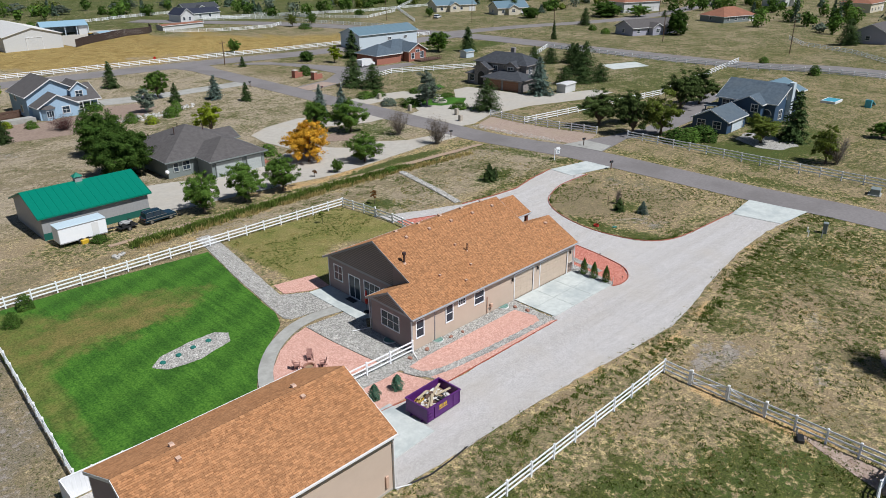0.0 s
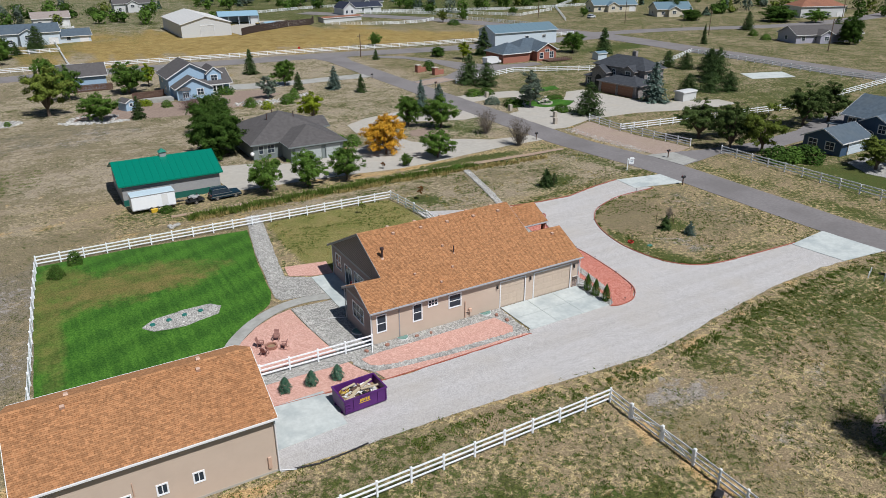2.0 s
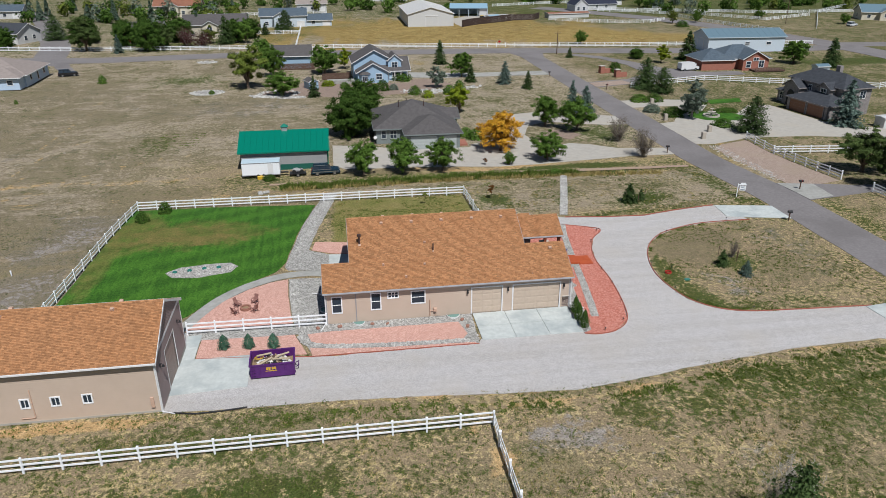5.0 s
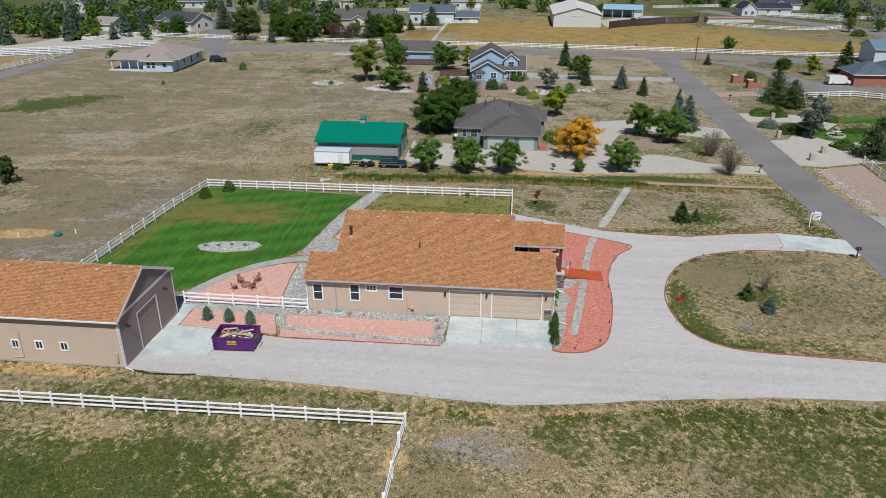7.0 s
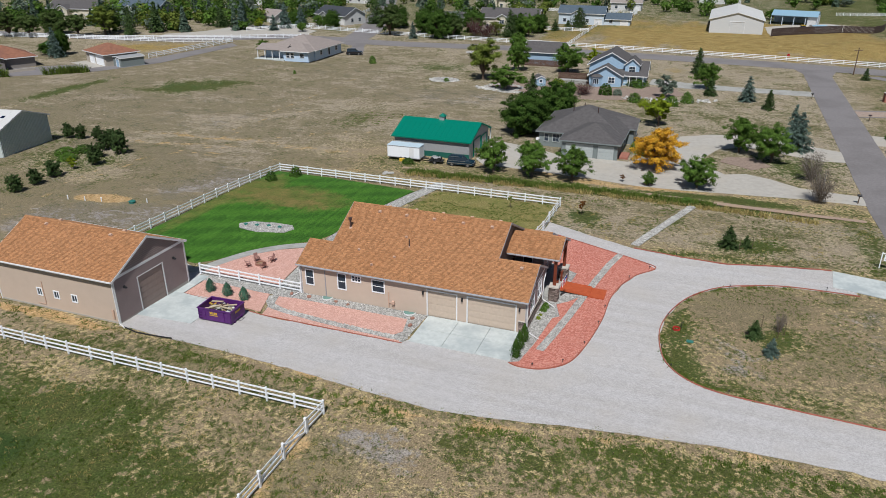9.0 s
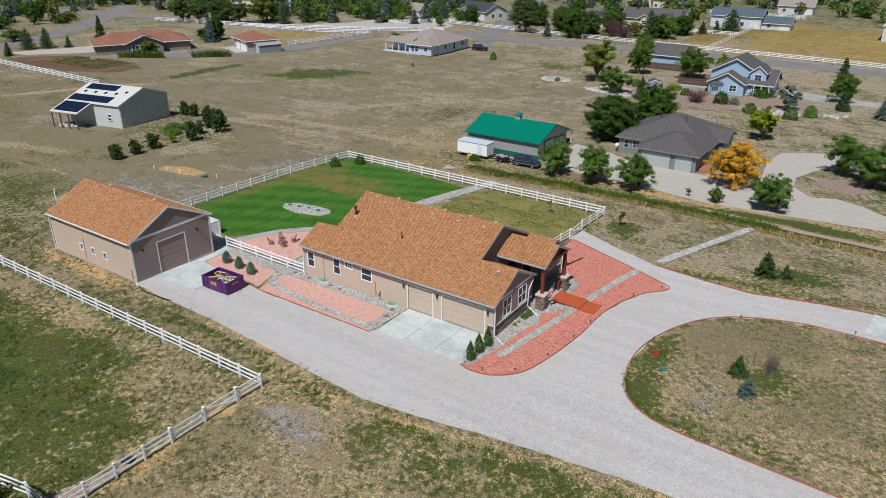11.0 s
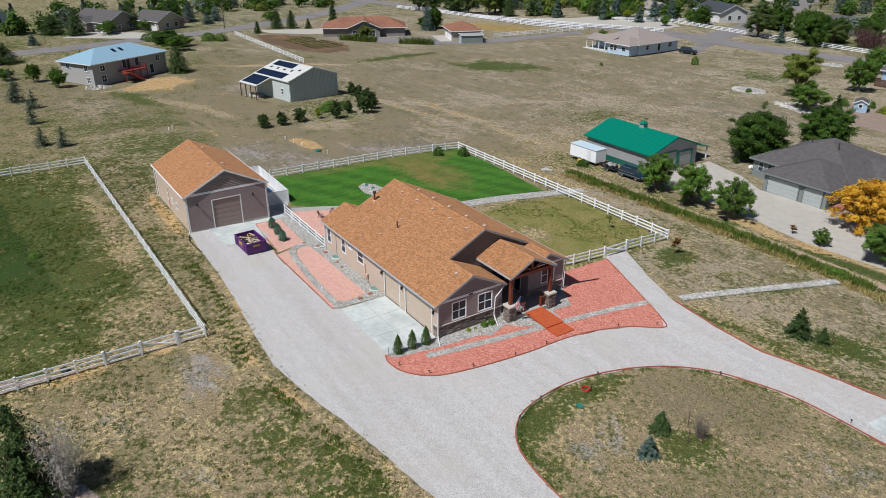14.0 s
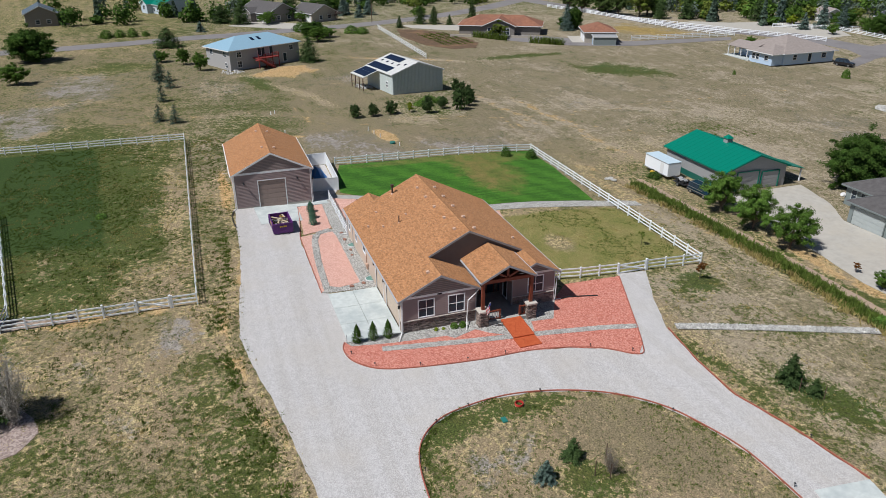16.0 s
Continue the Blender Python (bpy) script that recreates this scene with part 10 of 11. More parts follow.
# far houses, each different in colour and size: x, y, turn, width, depth, height, wall, roof, form, label
FAR = (
    (169, 352, 0, 18, 9, 3, M_WALL_WHITE, M_ROOF_BLACK, "gable", "white far house with a dark roof"),
    (262, 270, -20, 22, 11, 3.4, M_WALL_CREAM, M_METAL_STEEL, "gable", "cream far house with a blue-grey roof"),
    (272, 238, -25, 16, 11, 3.4, M_WALL_CREAM, M_METAL_STEEL, "gable", "cream far house with steep grey gables"),
    (322, 200, -20, 22, 12, 5.0, M_WALL_WHITE, M_ROOF_TERRA, "hip", "white far house with a dark red roof"),
    (246, 148, -18, 26, 10, 3.0, M_WALL_LILAC, M_ROOF_GREY, "gable", "lilac-grey ranch house beside the highway"),
    (310, 143, -15, 20, 13, 2.8, M_WALL_SAGE, M_ROOF_TERRA, "hip", "sage far house with a terracotta roof"),
    (405, 155, 0, 20, 12, 4.5, M_WALL_WHITE, M_METAL_GREEN, "gable", "white far barn with a green roof"),
    (398, 112, 0, 20, 14, 4.5, M_WALL_CREAM, M_ROOF_TERRA, "hip", "cream far house with a brown roof"),
    (276, 70, 0, 20, 12, 3.2, M_WALL_LILAC, M_ROOF_GREY, "gable", "grey far house with a dark roof"),
    (-102, 240, -20, 9.6, 8, 2.7, M_WALL_WHITE, M_ROOF_TAN, "gable", "white far garage with a grey roof"),
    (-80, 246, -20, 17, 11, 3.4, M_WALL_WHITE, M_ROOF_BLACK, "gable", "white far house with a charcoal gabled roof"),
    (-106, 322, 0, 14, 9, 3.2, M_WALL_WHITE, M_ROOF_SLATE, "gable", "white far house with a blue-grey roof"),
    (-14, 254, 4, 22, 12, 4.8, M_WALL_CREAM, M_ROOF_GREY, "gable", "cream two-storey far house with dormers"),
    (-35, 256, 4, 13, 10, 2.8, M_WALL_CREAM, M_ROOF_GREY, "gable", "cream far house with a grey roof"),
    (10, 284, 2, 18, 10, 4.4, M_WALL_PALE, M_ROOF_SLATE, "gable", "pale blue far house with a navy roof"),
    (28, 286, 2, 10, 8, 2.4, M_WALL_PALE, M_ROOF_SLATE, "gable", "pale blue far garage"),
    (22, 345, 2, 14, 9, 3.6, M_WALL_WHITE, M_ROOF_TAN, "gable", "white far house with steep gables"),
    (-215, 8, 25, 20, 12, 3.6, M_WALL_PALE, M_METAL_GREEN, "gable", "pale blue metal barn with a green roof"),
    (-176, 44, 28, 18, 13, 3.4, M_WALL_TAUPE, M_ROOF_GREY, "gable", "grey far house with a wide garage"),
    (-167, 62, 28, 12, 11, 3.2, M_WALL_TAN, M_ROOF_GREY, "gable", "tan far house wing with a grey roof"),
    (-190, -30, 10, 14, 10, 4.4, M_WALL_TAUPE, M_ROOF_SLATE, "gable", "grey far house beside the street"),
    (-250, 130, 30, 22, 12, 4.6, M_WALL_WHITE, M_ROOF_GREY, "gable", "white far house beyond the trees"),
    (-190, 218, 5, 22, 12, 4.4, M_WALL_CREAM, M_ROOF_GREY, "gable", "cream far house behind tall trees"),
    (-162, 226, 5, 20, 12, 4.4, M_WALL_WHITE, M_ROOF_SLATE, "gable", "white far house behind tall trees"),
    (-40, 330, 0, 20, 11, 4.4, M_WALL_CREAM, M_ROOF_TERRA, "gable", "cream far house with a red roof"),
    (-150, 300, 0, 20, 11, 4.4, M_WALL_WHITE, M_ROOF_BLACK, "gable", "white far house with a dark roof"),
    (60, 395, 0, 20, 11, 4.4, M_WALL_WHITE, M_ROOF_GREY, "gable", "white far house at the edge of the fields"),
)
for x, y, turn, w, d, h, wall, roof, form, label in FAR:
    e = place("far_house", label, x, y, turn)
    v = Volume(e, 0, 0, w, d, h, wall, roof, M_TRIM, form, "x", 0.48, 0.5)
    n = max(2, int(w / 4.5))
    v.windows("s", [((k + 0.4) * w / n, 0.9, 1.3, 1.3) for k in range(n - 1)])
    v.windows("e", [(d * 0.3, 0.9, 1.3, 1.3), (d * 0.65, 0.9, 1.3, 1.3)])
    v.windows("w", [(d * 0.4, 0.9, 1.3, 1.3)])
    v.door("s", w - 3.6, 2.8, 2.2, M_TRIM)
    if form == "gable" and w > 15:
        g = Volume(e, w * 0.3, -2.2, w * 0.3 + 5.0, d * 0.5, h, wall, roof, M_TRIM, "gable", "y", 0.55, 0.4)
        g.windows("s", [(1.6, h - 2.0, 1.6, 1.3, 2)])

# drives and beds of the neighbours
sheet("neighbour_drive", wavy([(36.5, 94.0), (38.5, 91.6), (48, 91.1), (56.5, 90.2), (63.2, 89.2), (69.3, 89.5), (86, 91.6), (94, 91.6), (94, 95.5), (86, 96.5), (82, 99.5), (78.5, 101), (75.5, 99.6), (72.5, 103), (72.0, 108), (74.5, 114.5),
                               (79, 117), (84.0, 115), (90, 112.5), (94, 113), (94, 119.5), (88, 122), (82, 126), (73, 124), (67.5, 120.5), (66.5, 114), (67.5, 106.5), (61, 103), (60.5, 101.2), (49, 101.0), (44, 104),
                               (36.5, 106)], 1.5, 0.12), M_CONC_TAN, 0.05, "tan concrete drive with a turning loop", "driveway")
sheet("gravel_strip", wavy([(27, 84.8), (35, 84.6), (46, 85.0), (58, 85.3), (68, 85.0), (76, 84.4), (86, 84.0), (93, 84.0), (93, 84.9), (86, 85.2), (76, 85.6), (68, 86.2), (58, 86.4), (46, 86.0), (35, 85.6), (27, 85.6)], 0.8, 0.16), M_STRIP, 0.05, "reddish tan gravel strip beside the drainage ditch", "gravel bed")
sheet("garden_bed", wavy([(74.5, 106.5), (79.5, 103.5), (82.5, 106.5), (80, 110.5), (76, 110)], 1, 0.2), M_MULCH, 0.06, "mauve gravel bed in the drive loop", "garden bed")
sheet("neighbour_drive", wavy([(57, 168.5), (66, 166.5), (80, 167.0), (94, 166.8), (94, 172.6), (76, 172.4), (66, 173.6), (57.5, 176)], 2, 0.2), M_CONC_OLD, 0.05, "grey concrete drive to the blue house", "driveway")
sheet("garden_bed", wavy([(33, 148), (44, 146), (58, 150), (66, 158), (64, 165), (57, 166), (56, 162), (42, 161), (38, 166), (30, 166), (22, 158), (20, 150)], 2, 0.6), M_MULCH, 0.03, "grey-brown mulch bed before the blue house", "garden bed")
sheet("garden_bed", wavy([(3.2, 157), (5.5, 153.6), (9.5, 153.6), (12, 157), (8, 159.6)], 1, 0.3), M_ROCK, 0.05, "round rock bed with a small shrub", "rock bed")
sheet("garden_bed", wavy([(-2, 201), (1, 199.6), (4, 201), (1, 203)], 1, 0.3), M_ROCK, 0.05, "round rock bed with a small shrub", "rock bed")
sheet("dark_house_drive", wavy([(100.6, 97), (104, 96.5), (112, 99.5), (124, 99), (140, 94), (150, 94), (150, 99), (136, 104), (133.5, 108), (131, 124), (126, 124), (120, 117.5), (113, 116), (114, 121), (118, 126.5), (116, 131.5), (108, 133.5),
                                (100.6, 133), (100.6, 126), (106, 126.5), (111, 126), (107.5, 119), (104, 113), (100.6, 112)], 1.5, 0.15), M_CONC_TAN, 0.05, "pale concrete drive loop of the dark house", "driveway")
sheet("loop_lawn", wavy([(108.5, 117), (111, 113), (117, 112), (121, 115), (118, 119.5), (112, 120.5)], 1, 0.2), M_LAWN, 0.06, "small bright lawn in the drive loop", "lawn")
sheet("loop_lawn", wavy([(119, 127), (127, 128), (128, 131.5), (120, 131)], 1, 0.2), M_LAWN, 0.06, "small bright lawn beside the dark house", "lawn")
e = place("garden_fountain", "pale stone tiered garden fountain in a ring", 113.5, 116.2, 0, "fountain")
for k in range(18):
    a = 6.283 * k / 18
    part("ring_block", Build().box(-0.3, -0.14, 0, 0.3, 0.14, 0.4, pose(1.5 * math.cos(a), 1.5 * math.sin(a), 0, 0, 0, math.degrees(a) + 90)), M_CAP, e)
part("bowl", Build().tube((0, 0, 0), (0, 0, 0.8), 0.2, 0.2, 10).tube((0, 0, 0.8), (0, 0, 1.0), 0.25, 0.85, 14).tube((0, 0, 1.0), (0, 0, 1.5), 0.12, 0.1, 8).tube((0, 0, 1.5), (0, 0, 1.6), 0.12, 0.4, 12), M_CAP, e)
for x, y in ((110.5, 119.8), (118, 119)):
    single("clipped_hedge", shrub(1.0, 4.0, int(x), M_LEAF_DARK, 0.1, 1400)[1], None, "long clipped dark green hedge", "hedge", m=pose(x, y, ground_z(x, y)) @ Matrix.Diagonal((1.4, 0.5, 1, 1)))
sheet("rose_gravel", wavy([(102.6, 94), (102.2, 72), (104, 70), (110.6, 72), (110.6, 88.5), (110.8, 98), (105, 96)], 1, 0.2), M_ROSE, 0.035, "rose gravel between road and fence", "gravel bed")
sheet("navy_drive", wavy([(100.6, 72.4), (100.6, 64.2), (104.5, 64.8), (110.8, 66), (118, 63.8), (124, 63.6), (131.5, 64.2), (137, 65.5), (152, 70), (162, 72), (161, 75.5), (148, 74), (136, 69.5), (120, 68), (111, 69.5), (106, 71)], 1.5, 0.15),
      M_ROAD, 0.05, "grey asphalt drive to the navy house", "driveway")
sheet("drive_mouth", [(100.7, 72.2), (100.7, 64.4), (104.8, 65.2), (105.6, 71)], M_CONC_OLD, 0.07, "grey concrete drive entry", "slab")
sheet("brick_drive", wavy([(100.6, 148.5), (112, 151.5), (122, 155.5), (134, 158), (146, 159), (146, 163.5), (136, 164), (128, 172), (124, 182), (118, 194), (112, 199), (108, 198), (116, 190), (120, 178), (120, 164), (112, 157.5), (100.6, 155)],
                          1.5, 0.2), M_ROAD, 0.05, "dark drive to the brick house", "driveway")
sheet("drive_mouth", [(100.6, 149), (111, 151.6), (110, 156), (100.6, 154)], M_ROSE, 0.065, "rose paved drive entry", "slab")
sheet("court_slab", [(178, 112), (190, 108), (194, 115), (182, 119)], M_CONC, 0.05, "pale concrete court", "slab")
sheet("side_paving", wavy([(-108, 186), (-98, 190), (-86, 198), (-64, 206), (-66, 222), (-84, 232), (-100, 228), (-104, 206), (-112, 196)], 2, 0.3), M_CONC_TAN, 0.05, "pale paving before far garages", "driveway")
sheet("side_paving", wavy([(-158, 38), (-145, 55), (-138, 66), (-146, 72), (-160, 58), (-168, 46)], 2, 0.3), M_CONC_TAN, 0.06, "pale concrete drive of a far house", "driveway")
sheet("corner_paving", wavy([(-58, 206), (-40, 199), (-34, 186), (-30, 186.5), (-36, 200), (-38, 206)], 2, 0.3), M_ROAD, 0.045, "short asphalt drive beside the low house", "driveway")
sheet("farmyard", wavy([(89, 274), (98, 282), (110, 290.5), (124, 295.5), (129, 312), (112, 320), (98, 312), (88, 300)], 3, 0.6), M_CONC_TAN, 0.05, "bare pale farmyard", "yard")
rng = np.random.default_rng(44)
blades("plot_weeds", [(-116 + 24 * u + rng.normal(0, 0.5), 95.0 + 2.1 * r + 1.5 * u + rng.normal(0, 0.25), rng.uniform(0.5, 1.2)) for r in range(5) for u in rng.uniform(0, 1, 70)], 0.3, 0.35, 10, M_REED_GREEN, "green crop rows on the tilled plot", 46, 0.07)
blades("plot_weeds", [(5 + 8 * rng.random(), 110 + 1.6 * rng.integers(0, 6) + rng.normal(0, 0.2), 1.0) for _ in range(70)], 0.12, 0.2, 8, M_REED_GREEN, "green weeds in rows on the old plot", 45, 0.06)
sheet("pasture_gravel", wavy([(47.25, 12.4), (47.2, 0.0), (47.0, -6), (44.6, -6), (44.7, 5.4), (45.4, 7.6), (46.6, 10.6)], 0.6, 0.1), M_ROSE, 0.03, "pink gravel inside the pasture fence", "gravel bed")

# far fences
for pts, label in (
    ([(111.1, 98.6), (110.7, 89.2)], "white rail fence beside the dark house drive"), ([(110.8, 89.2), (111.1, 72.4)], "white rail fence along the road"),
    ([(111.3, 66.0), (111.1, 24.2), (111.0, -20)], "white rail fence along the road"), ([(110.8, 89.2), (153.8, 83.5), (214.0, 92.5)], "white rail fence between two neighbours"),
    ([(199.5, 152.2), (200.2, 105), (204.5, 55), (205, 0)], "white rail fence along the highway"), ([(108.5, 146.5), (130.5, 152.6), (167.3, 136.5), (199.5, 152.2)], "white rail fence behind the brick house"),
    ([(-80, 226.5), (-26, 227.5), (14, 224.5), (53, 221.5), (99.7, 216.5), (135, 211.5), (177.5, 208.5), (197, 207)], "white rail fence along the cross road"),
    ([(25.8, 224.0), (26, 400)], "white rail fence up the gold field"), ([(-81.2, 152.0), (-77.6, 187.0), (-95.2, 179.6), (-158.8, 172.4)], "white rail fence round a dry paddock"),
    ([(-89.2, 212.0), (-66.5, 239.9), (-78, 291.1)], "white rail fence along the side street"), ([(-132.8, 85.9), (-73.5, 84.2)], "white rail fence behind the ribbed barn"),
    ([(-170, 168), (-120, 178), (-82, 193), (-60, 206)], "white rail fence along the side street"), ([(223, 50), (247, 72), (262, 92), (276, 102)], "white rail fence beyond the highway"),
    ([(225, 246), (262, 300), (300, 330)], "white rail fence beyond the highway"), ([(130, 290.4), (145, 278.2), (157, 274.6), (169, 274.3), (178, 281)], "white rail fence round the farm"), ([(163.3, 322.9), (179, 314.8), (189, 303.8), (191.2, 277.6), (204.3, 235.3)], "white rail fence round the farm"), ([(119, 353.8), (142.6, 361.3), (161, 365.4), (176, 362)], "white rail fence behind the farm"), ([(193.7, 329), (204.4, 296.4), (220.8, 274.3), (250, 288)], "white rail fence beyond the highway"), ([(160, 330), (240, 300), (320, 300)], "white rail fence at the far fields"),
    ([(26, 262), (-10, 262)], "white rail fence behind the blue garage"), ([(26, 290), (36, 330), (-20, 330)], "white rail fence round far yards"),
):
    rail_fence(pts, label, 3.0, long_rails=True, scale=1.1)


# ---- vehicles ----
def wheel(parent, x, y, r=0.36, w=0.24):
    t = part("wheel", Build().tube((x, y - w / 2, r), (x, y + w / 2, r), r, r, 16), M_TYRE, parent)
    part("rim", Build().tube((x, y - w / 2 - 0.01, r), (x, y + w / 2 + 0.01, r), r * 0.6, r * 0.6, 12), M_RIM, t)


def car(name, label, x, y, turn, color, profile, cabin, length, width=1.85, wheels=(0.9, -0.9), r=0.36):
    """A vehicle from its side profile; x is its length. cabin: the glass house's lower and upper outline."""
    e = thing(name, label, "vehicle", (x, y, ground_z(x, y)), turn)
    paint_m = paint(name + "_paint", color, 0.25, spec=0.6)
    n, hw = len(profile), width / 2
    v = [(px, -hw, pz) for px, pz in profile] + [(px, hw, pz) for px, pz in profile]
    part("body", Build().add(v, [tuple(range(n)), tuple(range(2 * n - 1, n - 1, -1))] + [(i, n + i, n + (i + 1) % n, (i + 1) % n) for i in range(n)]), paint_m, e)
    (l0, l1, lz), (u0, u1, uz) = cabin
    t = 0.16
    g = [(l0, -hw + 0.05, lz), (l1, -hw + 0.05, lz), (l1, hw - 0.05, lz), (l0, hw - 0.05, lz), (u0, -hw + t, uz), (u1, -hw + t, uz), (u1, hw - t, uz), (u0, hw - t, uz)]
    part("windows", Build().add(g, [(0, 1, 5, 4), (1, 2, 6, 5), (2, 3, 7, 6), (3, 0, 4, 7)]), M_GLASS, e)
    part("roof", Build().chamfer(u0 - 0.04, -hw + t - 0.03, uz - 0.02, u1 + 0.04, hw - t + 0.03, uz + 0.07, 0.03), paint_m, e)
    for px in (l0 + (l1 - l0) * 0.38, l0 + (l1 - l0) * 0.7):
        for s in (-1, 1):
            part("pillar", Build().slab([(px - 0.05, s * (hw - 0.03), lz), (px + 0.05, s * (hw - 0.03), lz), (px + 0.05, s * (hw - t + 0.02), uz), (px - 0.05, s * (hw - t + 0.02), uz)][::-s], 0.04), paint_m, e)
    for wx in wheels:
        for s in (-1, 1):
            wheel(e, length * wx / 2 * 0.68, s * (hw - 0.1), r)
    x0, x1 = min(p[0] for p in profile), max(p[0] for p in profile)
    for s in (-1, 1):
        part("headlight", Build().box(x1 - 0.06, s * (hw - 0.35) - 0.15, 0.68, x1 + 0.01, s * (hw - 0.35) + 0.15, 0.84), M_LIGHT_CLEAR, e)
        part("tail_light", Build().box(x0 - 0.01, s * (hw - 0.16) - 0.08, 0.75, x0 + 0.06, s * (hw - 0.16) + 0.08, 1.05), M_LIGHT_RED, e)
    part("bumper", Build().chamfer(x1 - 0.1, -hw + 0.05, 0.38, x1 + 0.1, hw - 0.05, 0.6, 0.03), M_BLACK, e)
    part("bumper", Build().chamfer(x0 - 0.1, -hw + 0.05, 0.38, x0 + 0.1, hw - 0.05, 0.6, 0.03), M_BLACK, e)
    return e


SUV = [(-2.3, 0.4), (2.3, 0.4), (2.35, 0.8), (2.2, 0.98), (0.95, 1.06), (-2.25, 1.06), (-2.35, 0.9)]
SUV_CABIN = ((-2.2, 1.0, 1.04), (-2.05, 0.35, 1.72))
suv = car("parked_suv", "dark blue-green sport utility vehicle beside the metal shed", 35.3, 89.8, 3.0, (0.008, 0.03, 0.05), SUV, SUV_CABIN, 4.7)
for y in (-0.94, 0.94):
    part("side_trim", Build().box(-2.2, y - 0.012, 0.62, 2.2, y + 0.012, 0.74), M_RIM, suv, "pale side moulding")
    part("window_trim", Build().slab([(-2.15, y * 0.97, 1.04), (0.95, y * 0.97, 1.04), (0.95, y * 0.97, 1.12), (-2.15, y * 0.97, 1.12)][::1 if y < 0 else -1], 0.03), M_RIM, suv)
    part("roof_rail", Build().box(-1.9, y * 0.78 - 0.03, 1.8, 0.1, y * 0.78 + 0.03, 1.86), M_RIM, suv)
suv.matrix_basis = suv.matrix_basis @ Matrix.Diagonal((0.92, 0.92, 0.88, 1))
VAN = [(-2.8, 0.4), (2.7, 0.4), (2.8, 0.9), (2.5, 1.15), (1.9, 1.25), (1.2, 2.15), (0.8, 2.25), (-2.7, 2.25), (-2.8, 2.1)]
car("parked_van", "white panel van with a roof rack", 133.2, 167.0, 8.0, (0.75, 0.75, 0.74), VAN, ((0.9, 2.1, 1.22), (0.8, 1.35, 2.1)), 5.6, 2.0)
CAR = [(-2.2, 0.35), (2.2, 0.35), (2.25, 0.7), (2.0, 0.85), (0.9, 0.95), (-1.9, 0.98), (-2.25, 0.85)]
CAR_CABIN = ((-1.7, 1.0, 0.95), (-1.2, 0.3, 1.42))
car("parked_car", "black car beside the low house", -31.5, 183.8, 20.0, (0.015, 0.015, 0.018), SUV, SUV_CABIN, 4.6)
car("parked_car", "red car on a far drive", -30.0, 247.0, 10.0, (0.35, 0.02, 0.02), CAR, CAR_CABIN, 4.5)
car("parked_car", "dark red car on a far drive", -26.5, 242.0, 10.0, (0.2, 0.015, 0.02), CAR, CAR_CABIN, 4.5)
car("parked_truck", "white pickup on the farmyard", 113.0, 299.0, 0.0, (0.7, 0.7, 0.7), SUV, SUV_CABIN, 4.7)
car("parked_car", "white car on a field track", 243.0, 250.0, 20.0, (0.7, 0.72, 0.75), SUV, SUV_CABIN, 4.7)

e = place("cargo_trailer", "white enclosed cargo trailer beside the green-roofed shed", 22.7, 88.8, 1.0, "trailer")
part("box", Build().chamfer(0.0, 0.0, 0.5, 5.7, 2.3, 2.5, 0.06), M_WHITE, e)
part("roof", Build().chamfer(-0.03, -0.03, 2.5, 5.73, 2.33, 2.56, 0.03), paint("pale_blue_trailer_roof", (0.55, 0.66, 0.72), 0.35), e)
part("side_door", Build().box(3.9, -0.02, 0.7, 4.7, 0.0, 2.3), M_TRIM, e)
part("trim_strip", Build().box(0.0, -0.015, 0.5, 5.7, 0.0, 0.62).box(0.0, -0.015, 2.36, 5.7, 0.0, 2.46), M_WALL_GREY, e)
for x in (2.4, 3.2):
    for y in (-0.05, 2.35):
        wheel(e, x, y, 0.34, 0.22)
part("tongue", Build().box(5.7, 0.9, 0.45, 6.9, 1.4, 0.56), M_BLACK, e)
e = place("utility_quad", "dark quad bike on a small open trailer", 31.0, 89.7, 5.0, "quad bike")
part("trailer_bed", Build().box(-1.2, -0.7, 0.4, 1.3, 0.7, 0.5), M_BLACK, e)
part("body", Build().chamfer(-0.8, -0.35, 0.75, 0.8, 0.35, 1.05, 0.08).chamfer(-0.6, -0.2, 1.05, 0.1, 0.2, 1.2, 0.05), M_WALL_GREY, e)
part("handlebar", Build().path([(0.45, -0.4, 1.4), (0.4, 0, 1.3), (0.45, 0.4, 1.4)], 0.03).tube((0.5, 0, 1.0), (0.4, 0, 1.3), 0.03), M_BLACK, e)
for x, y in ((-0.55, -0.45), (-0.55, 0.45), (0.6, -0.45), (0.6, 0.45)):
    part("wheel", Build().tube((x, y - 0.12, 0.75), (x, y + 0.12, 0.75), 0.28, 0.28, 12), M_TYRE, e)
for y in (-0.8, 0.8):
    wheel(e, 0.0, y, 0.28, 0.18)
e = place("hay_bales", "orange-brown bales beside the white trailer", 25.0, 88.3, 10.0, "bale")
part("bale", Build().chamfer(0, 0, 0, 0.9, 0.5, 0.5, 0.05), M_YELLOW, e)
part("bale", Build().chamfer(1.0, 0.1, 0, 1.7, 0.6, 0.4, 0.05), M_LUMBER, e)


